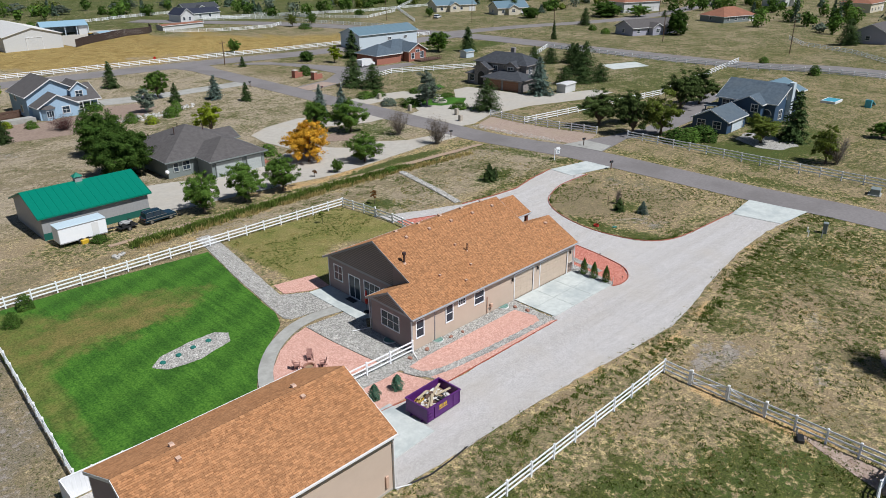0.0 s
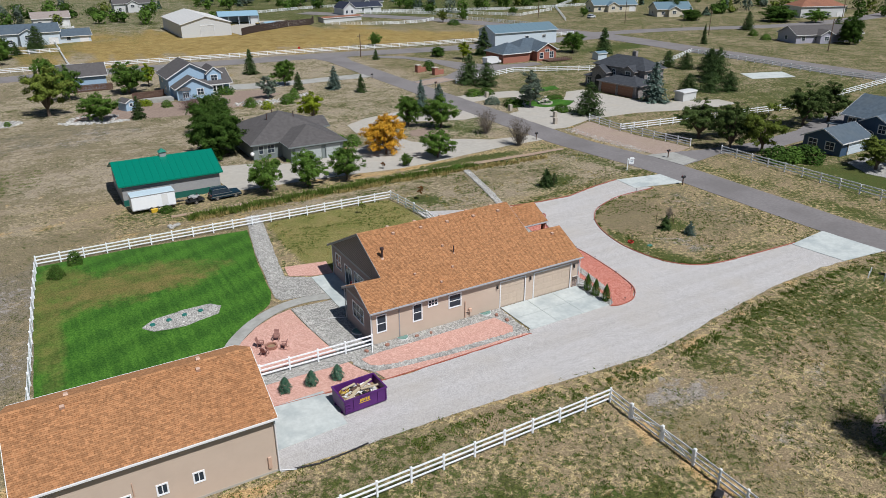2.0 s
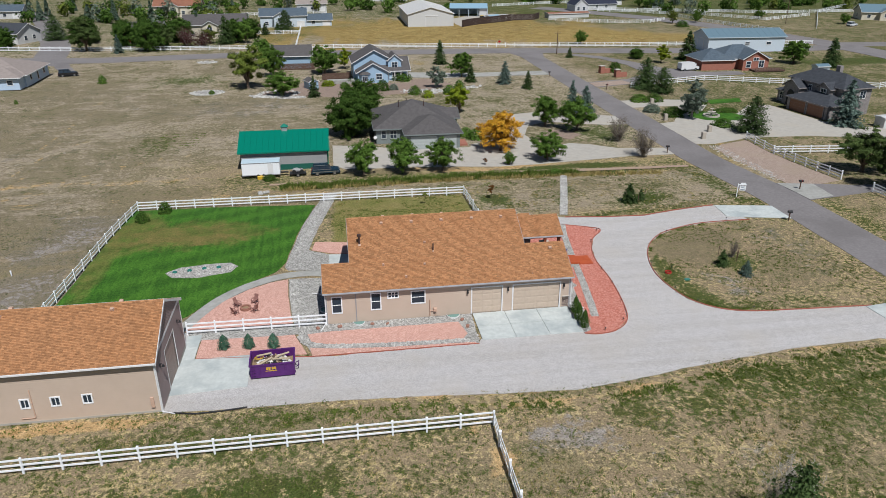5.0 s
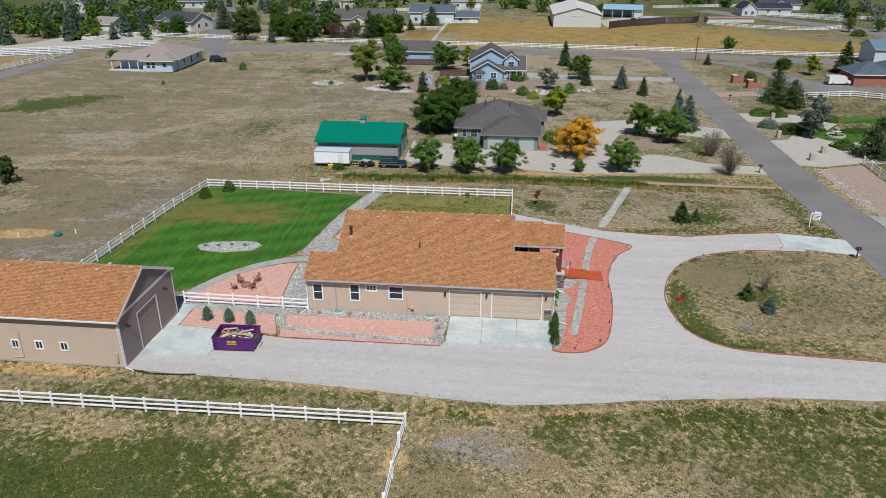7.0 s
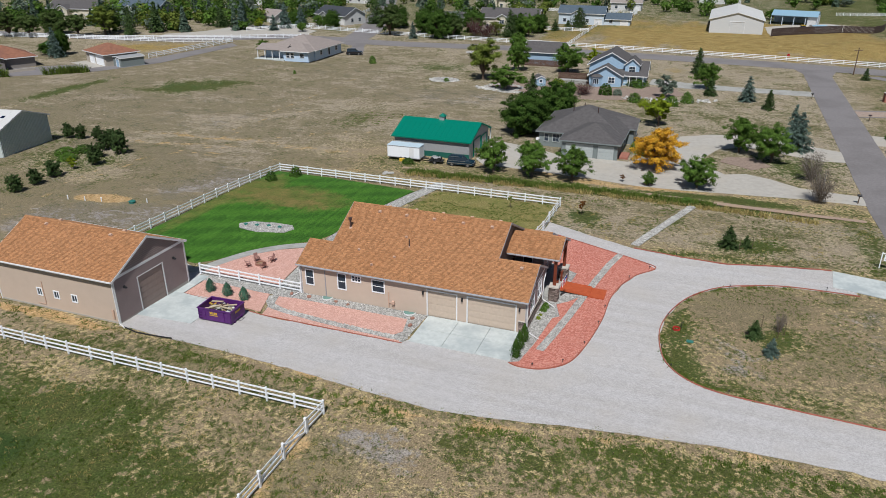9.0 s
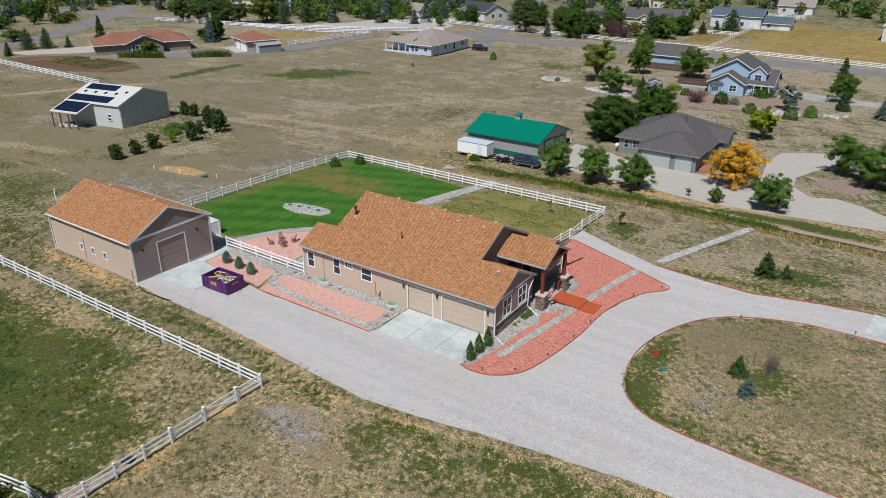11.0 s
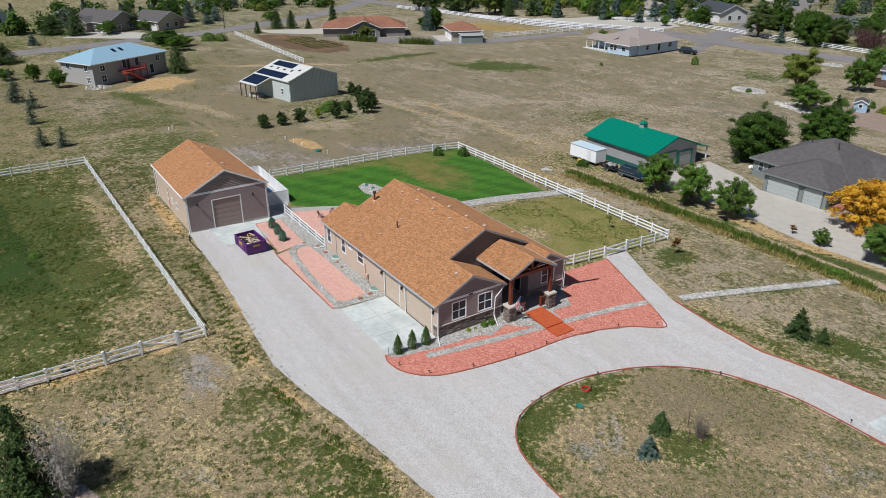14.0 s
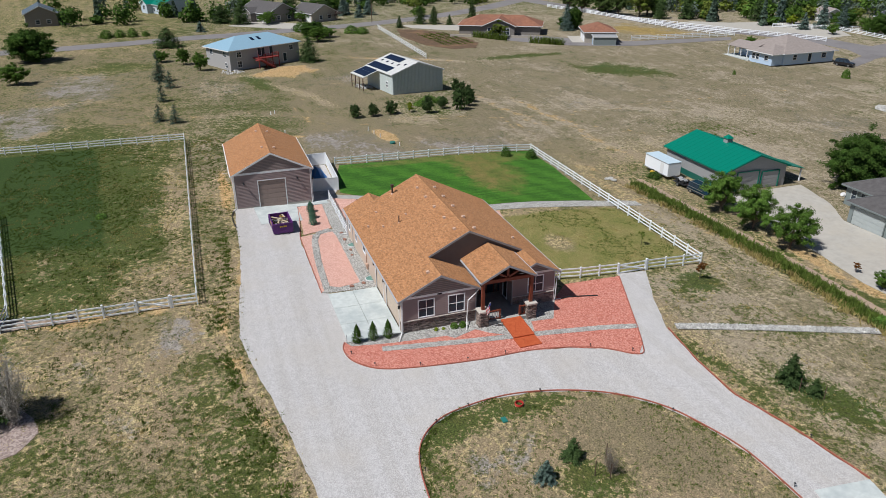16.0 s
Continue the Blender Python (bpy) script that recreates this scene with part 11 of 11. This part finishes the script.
# ---- poles, signs and boxes ----
def power_pole(x, y, h=9.0, arms=True):
    e = thing("power_pole", "brown wooden power pole", "pole", (x, y, ground_z(x, y)), 20, "power poles")
    part("shaft", Build().tube((0, 0, -0.3), (0, 0, h), 0.16, 0.11, 8), M_BROWN_EDGE, e)
    if arms:
        part("crossarm", Build().box(-1.1, -0.06, h - 0.8, 1.1, 0.06, h - 0.65), M_BROWN_EDGE, e)
        for k in (-1.0, 0.0, 1.0):
            part("insulator", Build().tube((k, 0, h - 0.65), (k, 0, h - 0.45), 0.05, 0.03, 6), M_WALL_GREY, e)


for x, y, h in ((106.2, 200.2, 7.0), (240.4, 225.5, 12.0), (239.6, 180.0, 9.0), (241.3, 88.3, 11.0), (240.0, 132.0, 10.0), (222.0, 262.0, 10.0), (-150, 88, 9.0), (328, 184, 10)):
    power_pole(x, y, h)


def mailbox(x, y, turn, label="dark mailbox on a post beside the road"):
    e = thing("mailbox", label, "mailbox", (x, y, ground_z(x, y)), turn)
    part("post", Build().box(-0.06, -0.06, -0.2, 0.06, 0.06, 1.1), M_BROWN_EDGE, e)
    b = Build()
    ring = [(0.17 * math.cos(a), 1.1 + 0.14 + 0.15 * math.sin(a)) for a in (math.pi * k / 8 for k in range(9))] + [(-0.17, 1.1), (0.17, 1.1)]
    n = len(ring)
    b.add([(px, -0.28, pz) for px, pz in ring] + [(px, 0.28, pz) for px, pz in ring], [tuple(range(n)), tuple(range(2 * n - 1, n - 1, -1))] + [(i, n + i, n + (i + 1) % n, (i + 1) % n) for i in range(n)])
    part("box", b, M_BLACK, e)
    part("signal_arm", Build().box(0.17, 0.05, 1.2, 0.19, 0.1, 1.42), M_LIGHT_RED, e)


for x, y in ((93.2, 57.6), (93.0, 92.3), (102.2, 69.0), (93.2, 164.0), (102.0, 145.5)):
    mailbox(x, y, 90 if x < 98 else -90)

e = thing("sale_sign", "white hanging sign on a white post beside the road", "sign", (91.5, 67.2, ground_z(91.5, 67.2)), -15)
part("post", Build().box(-0.05, -0.05, -0.2, 0.05, 0.05, 1.9), M_WHITE, e)
part("arm", Build().box(-0.05, -0.04, 1.72, 1.15, 0.04, 1.82), M_WHITE, e)
pn = part("panel", Build().box(0.25, -0.02, 0.95, 1.05, 0.02, 1.62), M_WHITE, e)
part("rider", Build().box(0.3, -0.018, 1.84, 1.0, 0.018, 2.05), M_WHITE, e)
bar = Build()
for z, w in ((1.48, 0.6), (1.34, 0.5), (1.12, 0.55)):
    bar.box(0.65 - w / 2, -0.026, z - 0.04, 0.65 + w / 2, 0.026, z + 0.03)
part("lettering_bars", bar, M_WALL_NAVY, pn, "plain blue bars")
e = thing("utility_pedestal", "grey-green utility pedestal in dry grass", "utility box", (88.0, 24.4, ground_z(88, 24.4)), 15)
part("cabinet", Build().chamfer(-0.3, -0.25, -0.1, 0.3, 0.25, 1.25, 0.04), M_WALL_SAGE, e)
part("hood", Build().chamfer(-0.34, -0.29, 1.25, 0.34, 0.29, 1.35, 0.04), M_WALL_SAGE, e)
for x, y, h in ((86.2, 24.1, 0.9), (85.6, 25.4, 0.7), (87.0, 26.0, 0.6)):
    single("marker_post", Build().tube((0, 0, -0.1), (0, 0, h), 0.06, 0.06, 8).tube((0, 0, h), (0, 0, h + 0.06), 0.08, 0.03, 8), M_WHITE if h < 0.8 else M_WALL_GREY, "short utility marker post in dry grass", "post", m=pose(x, y, ground_z(x, y)))
e = thing("ground_transformer", "low green utility box on a pad", "utility box", (107.4, 24.6, ground_z(107, 24)), 10)
part("pad", Build().box(-0.9, -0.8, -0.1, 0.9, 0.8, 0.12), M_CONC_OLD, e)
part("cabinet", Build().chamfer(-0.7, -0.6, 0.12, 0.7, 0.6, 0.95, 0.05), M_WALL_SAGE, e)
e = thing("stop_sign", "red stop sign at the road junction", "sign", (91.0, 213.5, ground_z(91, 213)), 0)
part("post", Build().tube((0, 0, -0.2), (0, 0, 2.2), 0.04), M_WALL_GREY, e)
part("plate", Build().tube((0, -0.02, 2.3), (0, 0.02, 2.3), 0.4, 0.4, 8), M_LIGHT_RED, e)


# ---- the yard's own things ----
def dumpster():
    e = thing("roll_off_container", "purple steel roll-off container full of building debris", "container", (29.3, 31.55, ground_z(30, 32) + 0.05), 2.0)
    L, W, H = 3.55, 2.25, 1.25
    part("floor", Build().box(0, 0, 0.14, L, W, 0.24), M_PURPLE, e)
    for name, box in (("side_wall", (0, 0, 0.24, L, 0.06, H)), ("side_wall", (0, W - 0.06, 0.24, L, W, H)), ("end_wall", (0, 0.06, 0.24, 0.06, W - 0.06, H)), ("tail_gate", (L - 0.06, 0.06, 0.24, L, W - 0.06, H))):
        part(name, Build().box(*box), M_PURPLE, e)
    rim = Build().box(-0.06, -0.06, H, L + 0.06, 0.07, H + 0.1).box(-0.06, W - 0.07, H, L + 0.06, W + 0.06, H + 0.1).box(-0.06, 0.07, H, 0.07, W - 0.07, H + 0.1).box(L - 0.07, 0.07, H, L + 0.06, W - 0.07, H + 0.1)
    part("top_rim", rim, M_PURPLE, e)
    for k in range(6):
        x = 0.05 + (L - 0.17) * k / 5
        if k in (2, 3):
            continue
        part("side_rib", Build().chamfer(x, -0.06, 0.2, x + 0.08, 0.0, H, 0.01), M_PURPLE, e)
    for k in range(6):
        x = 0.05 + (L - 0.17) * k / 5
        part("side_rib", Build().chamfer(x, W, 0.2, x + 0.08, W + 0.06, H, 0.01), M_PURPLE, e)
    for y in (0.5, W - 0.6):
        part("skid_rail", Build().box(-0.1, y, 0.0, L + 0.05, y + 0.1, 0.14), M_PURPLE, e)
    for k in range(3):
        z = 0.4 + 0.28 * k
        part("ladder_rung", Build().box(0.02, -0.1, z, 0.45, -0.05, z + 0.04), M_PURPLE, e)
    part("hook_bar", Build().path([(L + 0.05, 0.8, 0.35), (L + 0.3, 0.8, 0.5), (L + 0.3, 1.45, 0.5), (L + 0.05, 1.45, 0.35)], 0.04), M_PURPLE, e)
    for k, (x, w) in enumerate(((1.28, 0.15), (1.47, 0.12), (1.63, 0.06), (1.74, 0.15), (1.93, 0.15))):
        part("sign_bar", Build().box(x, -0.012, 0.82, x + w, 0.0, 1.06), M_YELLOW, e, "yellow sign shape")
    part("sign_bar", Build().box(1.22, -0.012, 0.68, 2.14, 0.0, 0.745), M_YELLOW, e, "yellow sign strip")
    for k, (y, w) in enumerate(((0.75, 0.15), (0.94, 0.12), (1.1, 0.06), (1.2, 0.15), (1.39, 0.15))):
        part("sign_bar", Build().box(L, y, 0.86, L + 0.012, y + w, 1.06), M_YELLOW, e, "yellow sign shape")
    rnd = random.Random(6)
    mats = (M_PLASTER, M_CARD, M_PLASTER, M_LUMBER, M_WOOD_FENCE, M_BLACK, M_TRIM)
    heap = part("debris_bed", Build().add([(0.08, 0.08, 0.55), (L - 0.08, 0.08, 0.5), (L - 0.08, W - 0.08, 0.6), (0.08, W - 0.08, 0.62), (1.1, 1.1, 1.0), (2.3, 1.2, 0.92)],
                                          [(0, 1, 5, 4), (1, 2, 5), (2, 3, 4, 5), (3, 0, 4)]), M_CARD, e, "mixed debris")
    for k in range(84):
        l, w, h = rnd.uniform(0.2, 0.75), rnd.uniform(0.07, 0.4), rnd.uniform(0.03, 0.2)
        x, y = rnd.uniform(0.5, L - 0.5), rnd.uniform(0.45, W - 0.45)
        z = 0.62 + 0.38 * (1 - abs(x - L / 2) / (L / 2)) + rnd.uniform(-0.05, 0.12)
        m = pose(x, y, z, rnd.uniform(-22, 22), rnd.uniform(-18, 18), rnd.uniform(0, 180))
        part("scrap", Build().box(-l / 2, -w / 2, -h / 2, l / 2, w / 2, h / 2, m), mats[k % 7], e)
    for k, (x, y, t, l) in enumerate(((1.6, 1.05, 28, 2.7), (2.1, 1.35, 22, 2.2), (1.2, 0.7, 40, 1.5), (2.5, 0.8, -10, 1.4), (1.1, 1.6, 8, 1.2))):
        m = pose(x, y, 1.12 + 0.05 * k, 4, -3, t)
        part("plank", Build().box(-l / 2, -0.09, -0.02, l / 2, 0.09, 0.03, m), M_LUMBER, e)
    for k in range(3):
        b = Build()
        pts = [(0.55 + 0.28 * math.cos(a) + 0.1 * k, 1.5 + 0.26 * math.sin(a), 1.12 + 0.05 * math.sin(2 * a) + 0.03 * k) for a in (6.283 * i / 14 for i in range(15))]
        part("cable_coil", b.path(pts, 0.025, 5), M_YELLOW, e)


dumpster()


def patio_chair(x, y, turn):
    """A rocking patio chair with a tall back and arms."""
    e = thing("patio_chair", "brown slatted patio chair on pink gravel", "chair", (x, y, 0.08), turn, "chairs round the fire ring")
    e.matrix_basis = e.matrix_basis @ Matrix.Diagonal((0.76, 0.76, 0.8, 1))
    for k in range(5):
        part("seat_slat", Build().box(-0.28 + 0.115 * k, -0.28, 0.4, -0.185 + 0.115 * k, 0.26, 0.44), M_CHAIR, e)
        part("back_slat", Build().slab([(-0.28 + 0.115 * k, 0.24, 0.42), (-0.185 + 0.115 * k, 0.24, 0.42), (-0.185 + 0.115 * k, 0.5, 1.12), (-0.28 + 0.115 * k, 0.5, 1.12)], 0.03), M_CHAIR, e)
    for s in (-1, 1):
        part("arm", Build().box(s * 0.34 - 0.05, -0.32, 0.62, s * 0.34 + 0.05, 0.34, 0.66), M_CHAIR, e)
        part("leg", Build().box(s * 0.33 - 0.03, -0.3, 0.05, s * 0.33 + 0.03, -0.24, 0.63), M_CHAIR, e)
        part("leg", Build().box(s * 0.33 - 0.03, 0.2, 0.05, s * 0.33 + 0.03, 0.26, 0.63), M_CHAIR, e)
        part("rocker", Build().path([(s * 0.33, -0.5, 0.1), (s * 0.33, -0.2, 0.03), (s * 0.33, 0.2, 0.03), (s * 0.33, 0.5, 0.1)], 0.03, 6), M_CHAIR, e)
    part("back_rail", Build().box(-0.3, 0.42, 0.95, 0.3, 0.47, 1.01), M_CHAIR, e)


for x, y, t in ((26.85, 44.75, 55), (28.45, 45.2, -30), (28.55, 43.5, -125), (26.75, 43.25, 135)):
    patio_chair(x, y, t)
e = thing("fire_ring", "round clay-block fire ring on pink gravel", "fire pit", (27.65, 44.15, 0.08))
e.matrix_basis = e.matrix_basis @ Matrix.Diagonal((0.72, 0.72, 0.8, 1))
for row in range(2):
    for k in range(14):
        a = 360 * (k + 0.5 * row) / 14
        part("block", Build().chamfer(-0.14, -0.1, 0.17 * row, 0.14, 0.1, 0.17 * row + 0.165, 0.015, pose(0.62 * math.cos(radians(a)), 0.62 * math.sin(radians(a)), 0, 0, 0, a + 90)), M_FIRE, e)
part("ash_bed", Build().tube((0, 0, 0), (0, 0, 0.12), 0.52, 0.52, 16), M_CARD, e)

e = thing("patio_umbrella", "closed red patio umbrella on a dark base", "umbrella", (37.2, 48.3, 0.11))
part("base", Build().tube((0, 0, 0), (0, 0, 0.1), 0.32, 0.3, 14), M_BLACK, e)
part("pole", Build().tube((0, 0, 0.1), (0, 0, 2.3), 0.025), M_BLACK, e)
part("canopy", Build().tube((0, 0, 0.95), (0, 0, 1.3), 0.1, 0.17, 10).tube((0, 0, 1.3), (0, 0, 2.35), 0.17, 0.04, 10), M_RED_CLOTH, e)
single("door_mat", Build().box(37.4, 50.7, 0.115, 38.0, 52.0, 0.135), M_BLACK, "dark door mat at the rear door", "mat")

for x, y in ((19.3, 53.6), (20.8, 53.8), (22.3, 54.1), (23.8, 54.2)):
    e = thing("manhole", "round green plastic access lid among pale stones", "lid", (x, y, 0.1), 0, "green lids")
    part("riser", Build().tube((0, 0, -0.05), (0, 0, 0.08), 0.25, 0.25, 14), M_LID, e)
    part("lid", Build().tube((0, 0, 0.08), (0, 0, 0.13), 0.23, 0.2, 14), M_LID, e)
e = thing("manhole", "green plastic septic lid on bare sand", "lid", (0.3, 54.9, ground_z(0, 55)))
part("riser", Build().tube((0, 0, -0.05), (0, 0, 0.25), 0.42, 0.42, 14), M_LID, e)
part("lid", Build().tube((0, 0, 0.25), (0, 0, 0.33), 0.48, 0.4, 14), M_LID, e)
single("valve_box", Build().chamfer(-0.3, -0.2, -0.02, 0.3, 0.2, 0.09, 0.02), M_LID, "flat green plastic valve cover in the dry island", "lid", m=pose(72.9, 43.8, ground_z(73, 44)))
for x, y in ((-6.4, 53.4), (-4.0, 53.9), (-9.0, 53.0), (2.2, 55.6), (-26.0, 38.0), (-26.8, 38.8), (-11.5, 38.8), (-9.8, 37.9), (-7.8, 37.0), (-5.8, 36.2)):
    single("vent_stub", Build().tube((0, 0, -0.1), (0, 0, 0.55), 0.07, 0.07, 8).tube((0, 0, 0.55), (0, 0, 0.62), 0.1, 0.06, 8), M_WHITE, "short white plastic vent pipe in bare soil", "pipe", "white vent pipes", m=pose(x, y, ground_z(x, y)))


def path_light(x, y):
    e = thing("path_light", "small dark path light along the bed edging", "path light", (x, y, ground_z(x, y) + 0.08), 0, "path lights")
    part("stake", Build().tube((0, 0, -0.05), (0, 0, 0.26), 0.02, 0.02, 6), M_BLACK, e)
    part("shade", Build().tube((0, 0, 0.26), (0, 0, 0.34), 0.09, 0.03, 8), M_BLACK, e)


for x, y in ((60.6, 34.9), (62.9, 36.4), (64.1, 40.0), (64.7, 44.0), (64.8, 47.4), (66.2, 54.8), (68.0, 57.9), (70.6, 41.8), (70.7, 47.8), (71.6, 38.9), (76.2, 56.2), (85.5, 59.0), (76.2, 36.6), (82.0, 63.7), (70.5, 62.6)):
    path_light(x, y)
e = thing("hose_reel", "red garden hose coil on a short hydrant post", "hose", (71.6, 45.6, ground_z(71, 45)), 30)
for k in range(4):
    part("coil", Build().path([(0.32 * math.cos(a), 0.32 * math.sin(a), 0.05 + 0.05 * k) for a in (6.283 * i / 14 for i in range(15))], 0.028, 5), M_RED_CLOTH, e)
part("hydrant", Build().tube((0.45, 0, -0.1), (0.45, 0, 0.75), 0.03, 0.03, 6).tube((0.45, 0, 0.7), (0.65, 0, 0.68), 0.03, 0.03, 6), M_BLACK, e)
for x, y in ((79.0, 48.8), (80.9, 48.0), (80.3, 47.2), (77.2, 67.2), (78.6, 68.3)):
    single("tree_stake", Build().box(-0.025, -0.025, -0.1, 0.025, 0.025, 1.3).box(-0.03, -0.03, 1.2, 0.03, 0.03, 1.3), M_BROWN_EDGE, "thin wooden stake beside a young tree", "stake", "tree stakes", m=pose(x, y, ground_z(x, y)))
single("pole_stub", Build().tube((0, 0, -0.1), (0, 0, 1.0), 0.03, 0.03, 6), M_WALL_GREY, "thin grey marker post beside the slab", "post", m=pose(58.8, 34.9, 0.0))
e = thing("water_trough", "dark low trough beside the pasture fence", "trough", (46.5, 11.5, ground_z(46.5, 11.5)), 25)
part("tub", Build().chamfer(-0.4, -0.25, 0, 0.4, 0.25, 0.3, 0.05), M_BLACK, e)
part("pump", Build().tube((0.6, 0.2, 0), (0.6, 0.2, 0.7), 0.05, 0.05, 8), M_WALL_GREY, e)
e = thing("stone_heap", "small heap of grey stones in dry soil", "stones", (26.4, 80.6, ground_z(26, 80)))
for k in range(9):
    rnd = random.Random(k)
    part("stone", Build().chamfer(-0.25, -0.2, 0, 0.25, 0.2, 0.25, 0.08, pose(rnd.uniform(-0.7, 0.7), rnd.uniform(-0.5, 0.5), 0, 0, 0, rnd.uniform(0, 90))), M_STONE, e)
for x, y, s in ((36.6, 39.3, 0.22), (39.6, 39.35, 0.18), (41.0, 39.2, 0.16), (48.0, 38.9, 0.2), (48.3, 37.6, 0.22), (34.6, 39.3, 0.2)):
    single("garden_stone", Build().chamfer(-s, -s * 0.7, 0, s, s * 0.7, s * 0.9, s * 0.3), M_FIRE, "single rust-brown stone in grey rock", "stone", m=pose(x, y, 0.06, 0, 0, x * 50))

# close white fence beside the workshop, and what it hides
def panel_fence(points, label, high=1.8):
    x0, y0 = points[0]
    e = thing("panel_fence", label, "fence", (x0, y0, 0.0))
    for (ax, ay), (bx, by) in zip(points, points[1:]):
        d = math.hypot(bx - ax, by - ay)
        k = max(1, round(d / 1.9))
        t = math.degrees(math.atan2(by - ay, bx - ax))
        for i in range(k):
            x, y = ax + (bx - ax) * i / k - x0, ay + (by - ay) * i / k - y0
            m = pose(x, y, 0, 0, 0, t)
            part("post", Build().box(-0.065, -0.065, 0, 0.065, 0.065, high + 0.06, m), M_WHITE, e)
            p, L = Build(), d / k - 0.13
            line = []
            for j in range(7):
                line += [(0.065 + L * j / 7, -0.022), (0.065 + L * (j + 0.92) / 7, -0.022), (0.065 + L * (j + 0.94) / 7, -0.012), (0.065 + L * (j + 0.98) / 7, -0.012)]
            p.prism(line + [(x, -y) for x, y in reversed(line)], 0.06, high - 0.02, m)
            pn = part("panel", p, M_WHITE, e)
            part("top_rail", Build().box(0.065, -0.035, high - 0.06, d / k - 0.065, 0.035, high + 0.03, m), M_WHITE, pn)
            part("bottom_rail", Build().box(0.065, -0.035, 0.03, d / k - 0.065, 0.035, 0.13, m), M_WHITE, pn)
        part("post", Build().box(-0.065, -0.065, 0, 0.065, 0.065, high + 0.06, pose(bx - x0, by - y0, 0, 0, 0, t)), M_WHITE, e)


panel_fence([(19.0, 38.0), (19.4, 42.0), (7.6, 42.4), (7.6, 38.0)], "close white vinyl panel fence beside the workshop")
sheet("pad_gravel", [(7.8, 37.9), (23.0, 37.9), (23.0, 40.3), (19.3, 41.9), (7.8, 42.2)], M_GRAVEL, 0.03, "gravel pad behind the white panel fence", "gravel bed")
e = thing("covered_boat", "small boat on a trailer under a blue cover", "boat", (12.4, 39.9, 0.05), 3)
part("hull", Build().add([(0, -0.9, 0.9), (4.2, -0.9, 0.9), (5.6, 0, 1.0), (4.2, 0.9, 0.9), (0, 0.9, 0.9), (0, -0.5, 0.35), (4.4, -0.3, 0.4), (4.4, 0.3, 0.4), (0, 0.5, 0.35)],
                         [(5, 6, 1, 0), (6, 7, 2), (6, 2, 1), (7, 3, 2), (7, 8, 4, 3), (8, 5, 0, 4), (5, 8, 7, 6)]), M_WHITE, e)
part("cover", Build().add([(0, -0.93, 0.9), (4.2, -0.93, 0.9), (5.62, 0, 1.02), (4.2, 0.93, 0.9), (0, 0.93, 0.9), (0.3, 0, 1.5), (2.2, 0, 1.75), (4.4, 0, 1.25)],
                          [(0, 1, 7, 6, 5), (1, 2, 7), (2, 3, 7), (3, 4, 5, 6, 7), (4, 0, 5)]), paint("blue_boat_cover", (0.02, 0.12, 0.32), 0.7), e)
for y in (-0.85, 0.85):
    wheel(e, 1.8, y, 0.3, 0.2)
part("tongue", Build().box(4.0, -0.08, 0.35, 6.4, 0.08, 0.45), M_BLACK, e)
